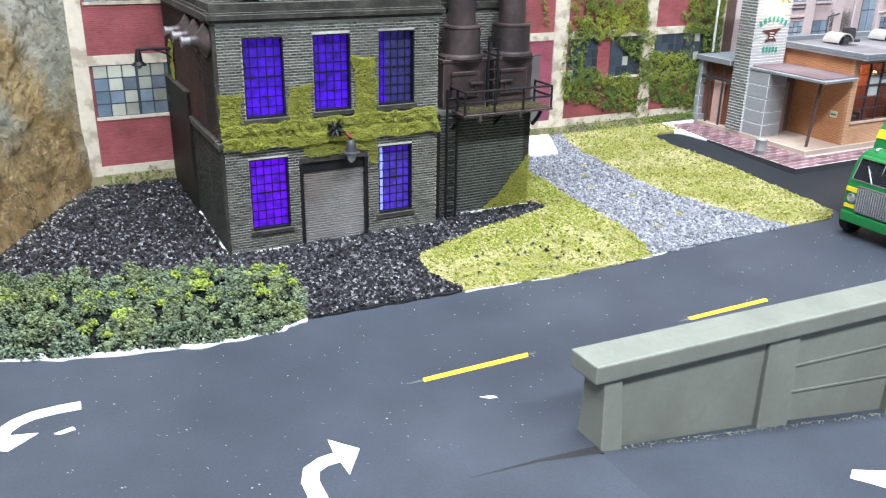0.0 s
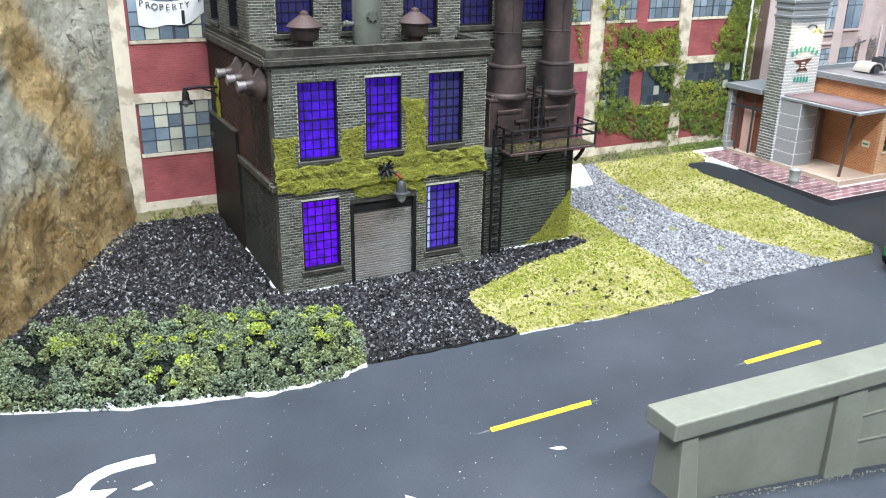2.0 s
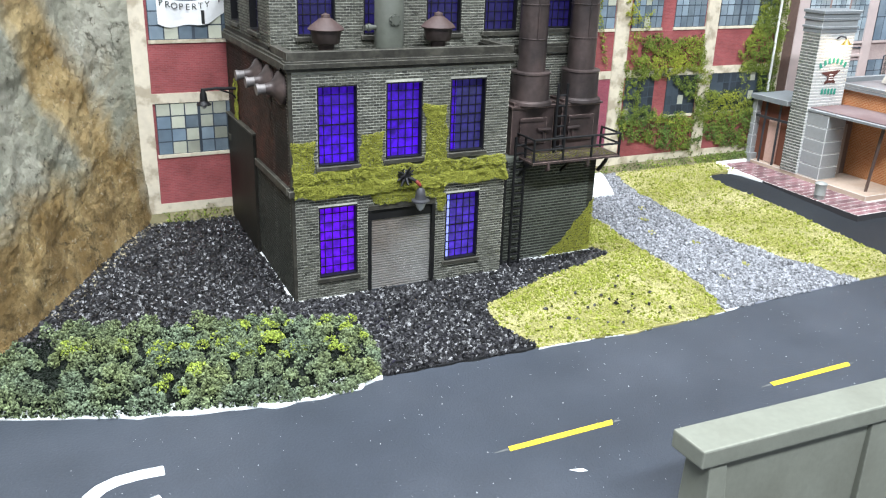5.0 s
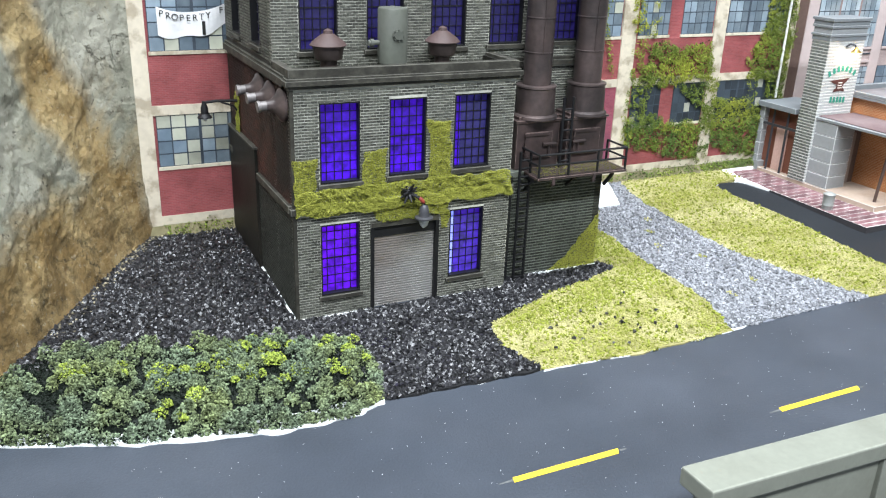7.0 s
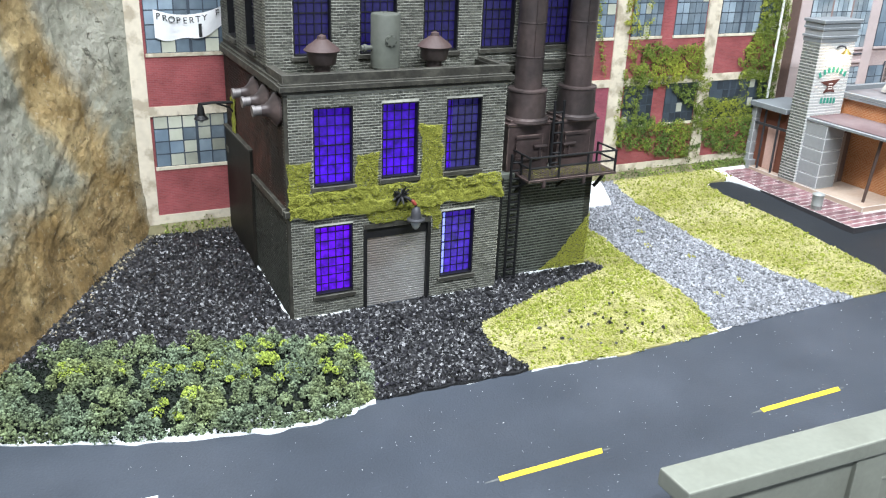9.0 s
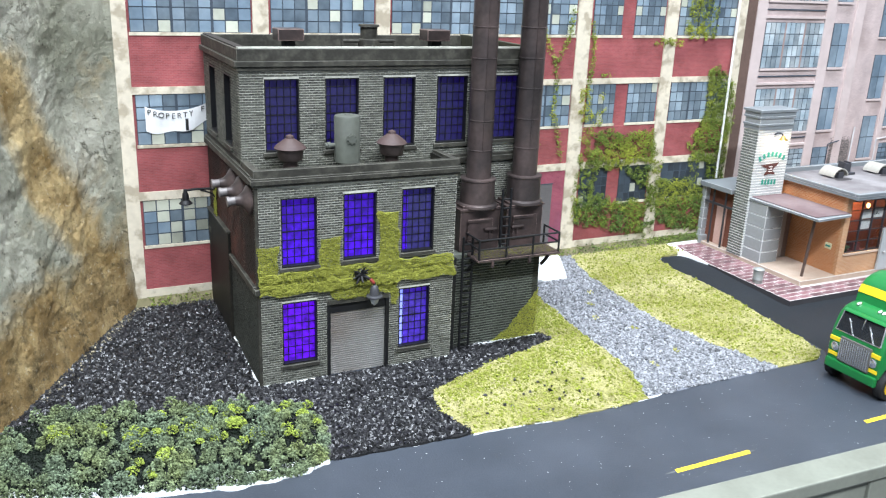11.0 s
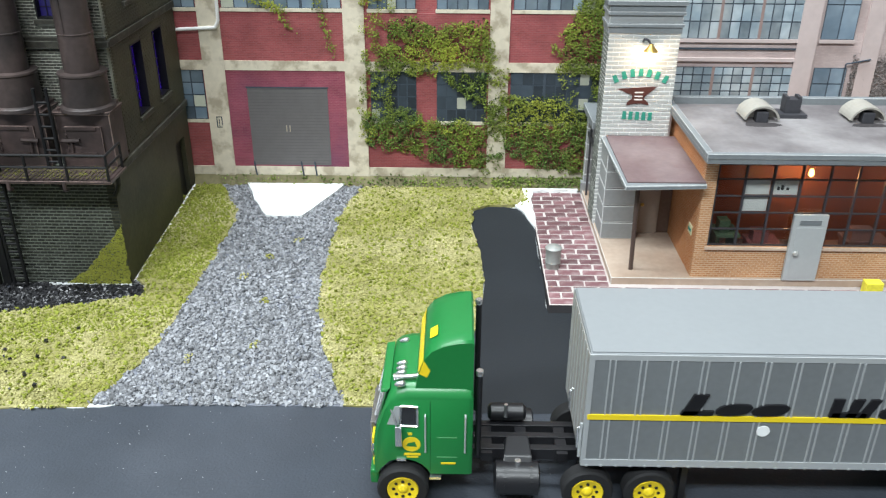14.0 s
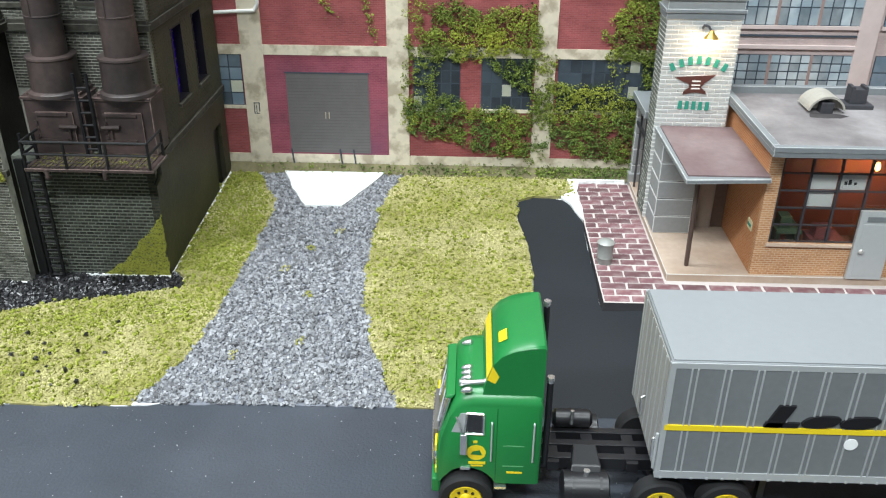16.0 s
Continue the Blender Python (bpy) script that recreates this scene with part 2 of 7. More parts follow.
def rock_noise(scale, detail, rough=0.6, warp=0.0):
    n = rt.nodes.new("ShaderNodeTexNoise")
    for key, v in (("Scale", scale), ("Detail", detail), ("Roughness", rough), ("Distortion", warp)):
        n.inputs[key].default_value = v
    rt.links.new(rc.outputs["Object"], n.inputs["Vector"])
    return n.outputs["Fac"]


def rock_map(value, a, b, c, d):
    n = rt.nodes.new("ShaderNodeMapRange")
    for k, v in enumerate((a, b, c, d)):
        n.inputs[k + 1].default_value = v
    rt.links.new(value, n.inputs[0])
    return n.outputs[0]


def rock_op(op, a, b):
    n = rt.nodes.new("ShaderNodeMath")
    n.operation = op
    for k, v in enumerate((a, b)):
        if isinstance(v, float):
            n.inputs[k].default_value = v
        else:
            rt.links.new(v, n.inputs[k])
    return n.outputs[0]


def rock_mix(fac, a, b):
    n = rt.nodes.new("ShaderNodeMix")
    n.data_type = "RGBA"
    rt.links.new(fac, n.inputs[0])
    for k, v in ((6, a), (7, b)):
        if isinstance(v, tuple):
            n.inputs[k].default_value = (*v, 1)
        else:
            rt.links.new(v, n.inputs[k])
    return n.outputs[2]


rs = rt.nodes.new("ShaderNodeSeparateXYZ")
rt.links.new(rc.outputs["Object"], rs.inputs[0])
washes = rock_noise(16.0, 7, 0.65, 0.5)
# an ochre wash runs slantwise down the grey face and spreads at its foot
lean = rock_op("ABSOLUTE", rock_op("SUBTRACT", rock_op("ADD", rs.outputs["Y"], rock_op("MULTIPLY", rs.outputs["Z"], 0.32)), 0.0872), 0.0)
slant = rock_map(lean, 0.003, 0.017, 1.0, 0.0)
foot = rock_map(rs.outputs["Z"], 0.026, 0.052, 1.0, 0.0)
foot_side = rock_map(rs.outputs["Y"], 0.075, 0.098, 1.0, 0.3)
ochre = rock_map(rock_op("ADD", rock_op("MULTIPLY", rock_op("SUBTRACT", washes, 0.5), 3.2), rock_op("MAXIMUM", slant, rock_op("MULTIPLY", foot, foot_side))), 0.10, 0.75, 0.0, 1.0)
grey = rock_mix(rock_map(rock_noise(26.0, 6), 0.35, 0.65, 0.0, 1.0), (0.27, 0.268, 0.20), (0.50, 0.485, 0.395))
tan = rock_mix(rock_map(rock_noise(55.0, 8, 0.7), 0.35, 0.65, 0.0, 1.0), (0.29, 0.185, 0.066), (0.58, 0.44, 0.225))
# tan is mixed darker and browner in noise patches towards the foot
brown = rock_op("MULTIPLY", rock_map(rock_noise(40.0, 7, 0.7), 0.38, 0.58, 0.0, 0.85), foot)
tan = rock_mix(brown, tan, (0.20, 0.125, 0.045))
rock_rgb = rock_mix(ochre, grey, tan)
grime = rock_op("MULTIPLY", rock_map(rock_noise(150.0, 8, 0.75), 0.5, 0.66, 0.0, 1.0), rock_map(rs.outputs["Z"], 0.0, 0.08, 1.0, 0.3))
rock_rgb = rock_mix(grime, rock_rgb, (0.085, 0.062, 0.028))
rock_rgb = rock_mix(rock_map(rock_noise(420.0, 4, 0.7), 0.60, 0.72, 0.0, 0.5), rock_rgb, (0.62, 0.58, 0.46))
rock_rgb = rock_mix(rock_map(rock_noise(330.0, 5, 0.7), 0.60, 0.68, 0.0, 0.75), rock_rgb, (0.07, 0.06, 0.04))
crease = rock_map(rock_op("ABSOLUTE", rock_op("SUBTRACT", rock_noise(24.0, 7, 0.6, 0.4), 0.5), 0.0), 0.0, 0.010, 1.0, 0.0)
crease = rock_op("MULTIPLY", crease, rock_map(rock_noise(13.0, 2), 0.48, 0.60, 0.0, 0.8))
rock_rgb = rock_mix(crease, rock_rgb, (0.075, 0.065, 0.04))
rt.links.new(rock_rgb, rb.inputs["Base Color"])
rbump = rt.nodes.new("ShaderNodeBump")
rbump.inputs["Strength"].default_value, rbump.inputs["Distance"].default_value = 1.0, 0.0022
rt.links.new(rock_op("SUBTRACT", rock_op("ADD", rock_noise(160.0, 8, 0.75), rock_op("MULTIPLY", rock_noise(700.0, 4, 0.8), 0.7)), crease), rbump.inputs["Height"])
rt.links.new(rbump.outputs[0], rb.inputs["Normal"])
FAR_BRICK = brick_mat("printed_red_brick", (0.27, 0.066, 0.070), (0.34, 0.085, 0.085), (0.31, 0.12, 0.12), 0.22, 0.075, 0.008, stain=(0.22, 0.055, 0.07), stain_amount=0.55)
FAR_PURPLE = brick_mat("printed_plum_brick", (0.24, 0.055, 0.085), (0.29, 0.070, 0.10), (0.30, 0.11, 0.13), 0.22, 0.075, 0.008, stain=(0.15, 0.06, 0.11), stain_amount=0.6)
FAR_CONCRETE = pmat("printed_cream_concrete", (0.64, 0.57, 0.45), 0.9, var=0.16, coarse=40, fine=400, bump=0.2, tint=(0.32, 0.26, 0.18), tint_amount=0.7, tint_scale=150, tint_sharp=0.06)
FAR_PINK = brick_mat("printed_pale_pink_brick", (0.50, 0.40, 0.385), (0.56, 0.455, 0.435), (0.48, 0.39, 0.375), 0.2, 0.07, 0.008, var=0.16, stain=(0.27, 0.20, 0.18), stain_amount=0.75)
FAR_PINK_TRIM = pmat("printed_pink_trim", (0.56, 0.465, 0.445), 0.9, var=0.10, coarse=40, fine=300, bump=0, tint=(0.45, 0.36, 0.34), tint_amount=0.5, tint_scale=60)
FAR_GLASS = pmat("printed_blue_grey_panes", (0.115, 0.16, 0.205), 0.75, var=0.25, coarse=45, fine=300, island=0.45, bump=0, tint=(0.30, 0.36, 0.40), tint_amount=0.6, tint_scale=40)
FAR_GLASS_DARK = pmat("printed_dark_panes", (0.035, 0.048, 0.062), 0.75, var=0.3, coarse=45, fine=300, island=0.5, bump=0)
FAR_GLASS_PALE = pmat("printed_pale_panes", (0.22, 0.28, 0.32), 0.75, var=0.3, coarse=45, fine=300, island=0.35, bump=0, tint=(0.55, 0.58, 0.58), tint_amount=0.7, tint_scale=55)
FAR_BLIND = pmat("printed_yellowed_panes", (0.42, 0.43, 0.35), 0.75, var=0.2, coarse=45, fine=300, island=0.35, bump=0)
FAR_BAR = pmat("printed_dark_window_bars", (0.05, 0.065, 0.085), 0.8, var=0.2, bump=0)
FAR_DOOR = pmat("printed_grey_roller_door", (0.135, 0.125, 0.125), 0.8, var=0.12, coarse=40, fine=300, bump=0)
FAR_PIPE = pmat("printed_white_pipe", (0.75, 0.74, 0.72), 0.8, var=0.08, bump=0)
FAR_SOIL = pmat("printed_weedy_soil", (0.13, 0.115, 0.06), 0.95, var=0.35, coarse=70, fine=400, bump=0, tint=(0.24, 0.21, 0.12), tint_amount=0.6)
CLOTH = pmat("white_banner_cloth", (0.80, 0.80, 0.80), 0.85, var=0.06, bump=0.2)
INK = pmat("black_ink", (0.02, 0.02, 0.02), 0.7, var=0.1, bump=0)
ROOM_PAINT = pmat("room_wall_paint", (0.25, 0.26, 0.27), 0.9, var=0.05, coarse=3, fine=60, bump=0)
FOAM = pmat("table_edge_wood", (0.30, 0.22, 0.14), 0.7, var=0.2, coarse=8, fine=60)


# ---- mesh helpers ----
class MB:
    """Collects vertices (centimetres) and faces; tf maps local points into the world."""

    def __init__(self, tf=None):
        self.v, self.f, self.tf = [], [], tf

    def add(self, pts, faces):
        n = len(self.v)
        self.v += [self.tf(p) if self.tf else p for p in pts]
        self.f += [tuple(n + i for i in f) for f in faces]
        return self

    def hexa(self, p):
        return self.add(p, [(0, 3, 2, 1), (4, 5, 6, 7), (0, 1, 5, 4), (1, 2, 6, 5), (2, 3, 7, 6), (3, 0, 4, 7)])

    def box(self, x0, x1, y0, y1, z0, z1):
        return self.hexa([(x0, y0, z0), (x1, y0, z0), (x1, y1, z0), (x0, y1, z0), (x0, y0, z1), (x1, y0, z1), (x1, y1, z1), (x0, y1, z1)])

    def quad(self, a, b, c, d):
        return self.add([a, b, c, d], [(0, 1, 2, 3)])

    def ring_solid(self, rings, cap=True):
        n = len(rings[0])
        pts = [p for r in rings for p in r]
        faces = [(k * n + i, k * n + (i + 1) % n, (k + 1) * n + (i + 1) % n, (k + 1) * n + i) for k in range(len(rings) - 1) for i in range(n)]
        if cap:
            faces += [tuple(range(n))[::-1], tuple(range((len(rings) - 1) * n, len(rings) * n))]
        return self.add(pts, faces)

    def cyl(self, p0, p1, r0, r1=None, n=16, cap=True):
        return self.lathe(p0, p1, [(0, r0), (1, r0 if r1 is None else r1)], n, cap)

    def lathe(self, p0, p1, profile, n=20, cap=True):
        """profile: (part of the way from p0 to p1, radius)."""
        a, b = Vector(p0), Vector(p1)
        d = (b - a).normalized()
        u = d.orthogonal().normalized()
        w = d.cross(u)
        rings = []
        for t, r in profile:
            c = a + (b - a) * t
            rings.append([tuple(c + (u * math.cos(k * math.tau / n) + w * math.sin(k * math.tau / n)) * max(r, 1e-4)) for k in range(n)])
        return self.ring_solid(rings, cap)

    def tube(self, pts, r, n=8):
        for a, b in zip(pts[:-1], pts[1:]):
            self.cyl(a, b, r, n=n)
        return self

    def prism(self, poly, lo, hi, axis="z"):
        place = {"z": lambda p, h: (p[0], p[1], h), "y": lambda p, h: (p[0], h, p[1]), "x": lambda p, h: (h, p[0], p[1])}[axis]
        return self.ring_solid([[place(p, lo) for p in poly], [place(p, hi) for p in poly]])


BASE = {}


def thing(name, base, label, category, group="", kind=""):
    ob = new(name)
    ob.empty_display_size = 0.005
    ob.location = Vector(base) * U
    BASE[ob.name] = Vector(base)
    return tagged(ob, label, category, group, kind)


WORN = {DARK_TRIM: pmat("rubbed_grey_edge", (0.12, 0.115, 0.095), 0.7, var=0.5, coarse=180, fine=900, bump=0.2, tint=(0.045, 0.045, 0.04), tint_amount=0.9, tint_scale=260),
        RUST_METAL: pmat("rubbed_rust_edge", (0.24, 0.17, 0.15), 0.55, 0.1, var=0.5, coarse=180, fine=900, bump=0.2, tint=(0.05, 0.036, 0.034), tint_amount=0.9, tint_scale=240),
        CONCRETE_WALL: pmat("rubbed_concrete_edge", (0.205, 0.212, 0.175), 0.75, var=0.3, coarse=90, fine=600, bump=0.3)}


def mesh_from(name, verts, faces, mat, smooth=False, fix=True, bevel=0.0):
    me = bpy.data.meshes.new(name)
    me.from_pydata(verts, [], faces)
    if fix or bevel:
        bm = bmesh.new()
        bm.from_mesh(me)
        bmesh.ops.recalc_face_normals(bm, faces=bm.faces)
        if bevel:
            edges = [e for e in bm.edges if len(e.link_faces) == 2 and e.calc_face_angle(0) > 0.5]
            bmesh.ops.bevel(bm, geom=edges, offset=bevel * U, segments=2, affect="EDGES", profile=0.6, clamp_overlap=True, material=1 if mat in WORN else -1)
        bm.to_mesh(me)
        bm.free()
    if smooth:
        me.polygons.foreach_set("use_smooth", [True] * len(me.polygons))
        me.set_sharp_from_angle(angle=radians(40))
    me.materials.append(mat)
    if bevel and mat in WORN:
        me.materials.append(WORN[mat])
    return me


def part(name, mb, mat, parent=None, label="", bevel=0.0, smooth=False, kind=""):
    """One mesh object under a thing or a part, from world centimetres."""
    base = Vector((0, 0, 0))
    if parent is not None:
        base = BASE[parent.name]
    verts = [tuple((Vector(p) - base) * U) for p in mb.v]
    ob = new(name, mesh_from(name, verts, mb.f, mat, smooth, True, bevel))
    if parent is not None:
        ob.parent = parent
    BASE[ob.name] = base
    return tagged(ob, label, kind=kind)


def structure(name, mb, mat, label, category, bevel=0.0, smooth=False):
    return tagged(part(name, mb, mat, None, "", bevel, smooth), label, category, kind="structure")


rng = np.random.default_rng(7)
OCTA_V = np.array([(1, 0, 0), (-1, 0, 0), (0, 1, 0), (0, -1, 0), (0, 0, 1), (0, 0, -1)], float)
OCTA_F = np.array([(0, 2, 4), (2, 1, 4), (1, 3, 4), (3, 0, 4), (2, 0, 5), (1, 2, 5), (3, 1, 5), (0, 3, 5)])
CUBE_V = np.array([(x, y, z) for z in (-1, 1) for y in (-1, 1) for x in (-1, 1)], float) * 0.75
CUBE_F = np.array([(0, 2, 3), (0, 3, 1), (4, 5, 7), (4, 7, 6), (0, 1, 5), (0, 5, 4), (2, 6, 7), (2, 7, 3), (0, 4, 6), (0, 6, 2), (1, 3, 7), (1, 7, 5)])


def crumbs(name, centres, sizes, mat, parent=None, label="", category="", shape="octa", squash=(0.6, 1.0), kind="stuff", rough=0.35):
    """Many small uneven crumbs in one mesh (stones, tufts, foam leaves)."""
    bv, bf = (OCTA_V, OCTA_F) if shape == "octa" else (CUBE_V, CUBE_F)
    n, k = len(centres), len(bv)
    q = rng.normal(size=(n, 4))
    q /= np.linalg.norm(q, axis=1)[:, None]
    w, x, y, z = q.T
    rot = np.stack([1 - 2 * (y * y + z * z), 2 * (x * y - w * z), 2 * (x * z + w * y), 2 * (x * y + w * z), 1 - 2 * (x * x + z * z), 2 * (y * z - w * x),
                    2 * (x * z - w * y), 2 * (y * z + w * x), 1 - 2 * (x * x + y * y)], 1).reshape(n, 3, 3)
    local = bv[None] * rng.uniform(squash[0], squash[1], (n, 1, 3)) * (1 + rng.uniform(-rough, rough, (n, k, 1)))
    pts = np.einsum("nij,nkj->nki", rot, local) * np.asarray(sizes)[:, None, None] + np.asarray(centres)[:, None, :]
    base = np.array(BASE[parent.name] if parent is not None else (0, 0, 0), float)
    pts = ((pts - base) * U).reshape(-1, 3)
    faces = (bf[None] + (np.arange(n) * k)[:, None, None]).reshape(-1, 3)
    me = bpy.data.meshes.new(name)
    me.from_pydata(pts.tolist(), [], faces.tolist())
    me.materials.append(mat)
    ob = new(name, me)
    if parent is not None:
        ob.parent = parent
    BASE[ob.name] = Vector(base)
    return tagged(ob, label, category, kind=kind)


def inside(poly, p):
    """Which of the points p (n, 2) lie in the polygon."""
    x, y = p[:, 0], p[:, 1]
    hit = np.zeros(len(p), bool)
    for (x0, y0), (x1, y1) in zip(poly, poly[1:] + poly[:1]):
        cross = ((y0 > y) != (y1 > y)) & (x < (x1 - x0) * (y - y0) / (y1 - y0 + 1e-12) + x0)
        hit ^= cross
    return hit


def scatter(poly, count):
    a = np.array(poly)
    p = rng.uniform(a.min(0), a.max(0), (count * 4, 2))
    return p[inside(poly, p)][:count]


def wavy(poly, step=0.35, sway=0.12, seed=1):
    """The outline with uneven edges."""
    out = []
    for (x0, y0), (x1, y1) in zip(poly, poly[1:] + poly[:1]):
        n = max(1, int(math.hypot(x1 - x0, y1 - y0) / step))
        for k in range(n):
            x, y = x0 + (x1 - x0) * k / n, y0 + (y1 - y0) * k / n
            d = noise.noise_vector((x * 1.3, y * 1.3, seed)) * sway * 1.6
            out.append((x + d.x, y + d.y))
    return out


def rise(y):
    """Height of the plaster ground: level at the road, rising gently towards the backdrop."""
    return 0.055 * np.maximum(0, y)


def sheet(name, poly, top, mat, label, category, kind="structure", low=-0.15):
    """A flat layer with an uneven outline that follows the ground."""
    from mathutils.geometry import tessellate_polygon
    n = len(poly)
    v = [(x, y, float(rise(y)) + top) for x, y in poly] + [(x, y, float(rise(y)) + low) for x, y in poly]
    mb = MB()
    tris = tessellate_polygon([[Vector((x, y, 0)) for x, y in poly]])
    mb.add(v, [tuple(t) for t in tris] + [(i, (i + 1) % n, n + (i + 1) % n, n + i) for i in range(n)])
    return tagged(part(name, mb, mat), label, category, kind=kind)


def wall_cells(mb, u0, u1, z0, z1, holes, d0, d1):
    """A wall in (u, depth, z) with rectangular openings (u0, u1, z0, z1), as one welded shell."""
    us = [u for u in sorted({u0, u1, *[h[0] for h in holes], *[h[1] for h in holes]}) if u0 <= u <= u1]
    zs = [z for z in sorted({z0, z1, *[h[2] for h in holes], *[h[3] for h in holes]}) if z0 <= z <= z1]
    seen = {}

    def vert(a, k, c):
        if (a, k, c) not in seen:
            seen[a, k, c] = len(mb.v)
            p = (us[a], (d0, d1)[k], zs[c])
            mb.v.append(mb.tf(p) if mb.tf else p)
        return seen[a, k, c]

    def solid(a, c):
        if not (0 <= a < len(us) - 1 and 0 <= c < len(zs) - 1):
            return False
        cu, cz = (us[a] + us[a + 1]) / 2, (zs[c] + zs[c + 1]) / 2
        return not any(h[0] < cu < h[1] and h[2] < cz < h[3] for h in holes)

    for a in range(len(us) - 1):
        for c in range(len(zs) - 1):
            if not solid(a, c):
                continue
            mb.f.append((vert(a, 0, c), vert(a + 1, 0, c), vert(a + 1, 0, c + 1), vert(a, 0, c + 1)))
            mb.f.append((vert(a, 1, c), vert(a, 1, c + 1), vert(a + 1, 1, c + 1), vert(a + 1, 1, c)))
            for (da, dc), (p, q) in (((-1, 0), ((a, c), (a, c + 1))), ((1, 0), ((a + 1, c + 1), (a + 1, c))), ((0, -1), ((a + 1, c), (a, c))), ((0, 1), ((a, c + 1), (a + 1, c + 1)))):
                if not solid(a + da, c + dc):
                    mb.f.append((vert(p[0], 0, p[1]), vert(q[0], 0, q[1]), vert(q[0], 1, q[1]), vert(p[0], 1, p[1])))
    return mb


def brick_skin(name, u0, u1, z0, z1, holes, tf, mat, parent, length=0.235, height=0.102, proud=0.022, gap=0.026):
    """Rows of single raised bricks, joined into one part, clear of the openings."""
    v, f = [], []
    base = BASE[parent.name]
    rows = int((z1 - z0) / height)
    for r in range(rows):
        za, zb = z0 + r * height + gap / 2, z0 + (r + 1) * height - gap / 2
        u = u0 - (length / 2 if r % 2 else 0)
        while u < u1 - 0.02:
            a, b = max(u + gap * 0.22, u0), min(u + length - gap * 0.22, u1)
            u += length
            if b - a < 0.03:
                continue
            spans = [(a, b)]
            for h in holes:
                if zb > h[2] and za < h[3]:
                    cut = []
                    for s, e in spans:
                        if e <= h[0] or s >= h[1]:
                            cut.append((s, e))
                        else:
                            if h[0] - s > 0.03:
                                cut.append((s, h[0]))
                            if e - h[1] > 0.03:
                                cut.append((h[1], e))
                    spans = cut
            for s, e in spans:
                d = -proud * random.uniform(0.6, 1.25)
                k = len(v)
                i = 0.010
                for p in ((s, 0, za), (e, 0, za), (e, 0, zb), (s, 0, zb), (s + i, d, za + i), (e - i, d, za + i), (e - i, d, zb - i), (s + i, d, zb - i)):
                    v.append(tuple((Vector(tf(p)) - base) * U))
                f += [(k + 4, k + 5, k + 6, k + 7), (k, k + 1, k + 5, k + 4), (k + 1, k + 2, k + 6, k + 5), (k + 2, k + 3, k + 7, k + 6), (k + 3, k, k + 4, k + 7)]
    me = bpy.data.meshes.new(name)
    me.from_pydata(v, [], f)
    me.materials.append(mat)
    ob = new(name, me)
    ob.parent = parent
    BASE[ob.name] = base
    return tagged(ob, kind="stuff")


# ---- room around the layout ----
structure("room_wall_north", MB().box(-130, 160, 14, 18, -60, 140), ROOM_PAINT, "plain painted wall of the hobby room", "wall")
structure("room_wall_south", MB().box(-130, 160, -164, -160, -60, 140), ROOM_PAINT, "plain painted wall of the hobby room", "wall")
structure("room_wall_west", MB().box(-134, -130, -160, 14, -60, 140), ROOM_PAINT, "plain painted wall of the hobby room", "wall")
structure("room_wall_east", MB().box(160, 164, -160, 14, -60, 140), ROOM_PAINT, "plain painted wall of the hobby room", "wall")
structure("room_ceiling", MB().box(-130, 160, -160, 14, 140, 144), ROOM_PAINT, "plain white ceiling of the hobby room", "ceiling")
structure("room_floor", MB().box(-130, 160, -160, 14, -64, -60), FOAM, "wooden floor of the hobby room", "floor")

# ---- ground ----
NORTH_EDGE = [(-30, 4.0), (-16, -1.2), (-13, -3.0), (-10, -4.35), (-8.2, -5.1), (-6.3, -5.75), (-4.3, -6.4), (-2.3, -6.65), (-0.4, -6.80), (1.0, -6.25), (3.5, -6.45), (6.4, -6.5),
              (10, -6.75), (14.3, -6.65), (18, -6.5), (22, -6.45), (24.6, -6.45), (25.6, -5.8)]
mb = MB()
xs, ys = np.linspace(-45, 70, 47), np.concatenate([[-15.4, -12, -6], np.linspace(-3, 12, 16)])
grid = [(float(x), float(y), float(rise(y)) - 0.10) for y in ys for x in xs]
mb.add(grid, [(j * 47 + i, j * 47 + i + 1, (j + 1) * 47 + i + 1, (j + 1) * 47 + i) for j in range(len(ys) - 1) for i in range(46)])
structure("ground", mb, PLASTER, "white plaster base of the model layout", "ground")
structure("table_top", MB().box(-45, 70, -60, 12, -60, -8), FOAM, "plain wooden bench that carries the layout", "bench")
BAY_PAINT = pmat("fresh_black_asphalt", (0.016, 0.019, 0.023), 0.6, var=0.2, coarse=30, fine=1500, bump=0.35, depth=0.0002, spec=0.3)

# the road and the parking bay are one painted slab; a ramp goes down behind the parapet
road_poly = wavy(NORTH_EDGE, 0.3, 0.09) + [(26.25, -1.0), (70, -1.0), (70, -15.5), (5.2, -15.5), (4.9, -16.1), (4.9, -60), (-45, -60), (-45, 4.0)]
from mathutils.geometry import tessellate_polygon
mb = MB()
tri = tessellate_polygon([[Vector((x, y, 0)) for x, y in road_poly]])
nn = len(road_poly)
mb.add([(x, y, 0.0 + 0.9 * float(rise(y))) for x, y in road_poly] + [(x, y, -0.2) for x, y in road_poly], [tuple(t) for t in tri] + [(i, (i + 1) % nn, nn + (i + 1) % nn, nn + i) for i in range(nn)])
structure("road", mb, ASPHALT, "smooth dark slate asphalt road with faint specks", "road")
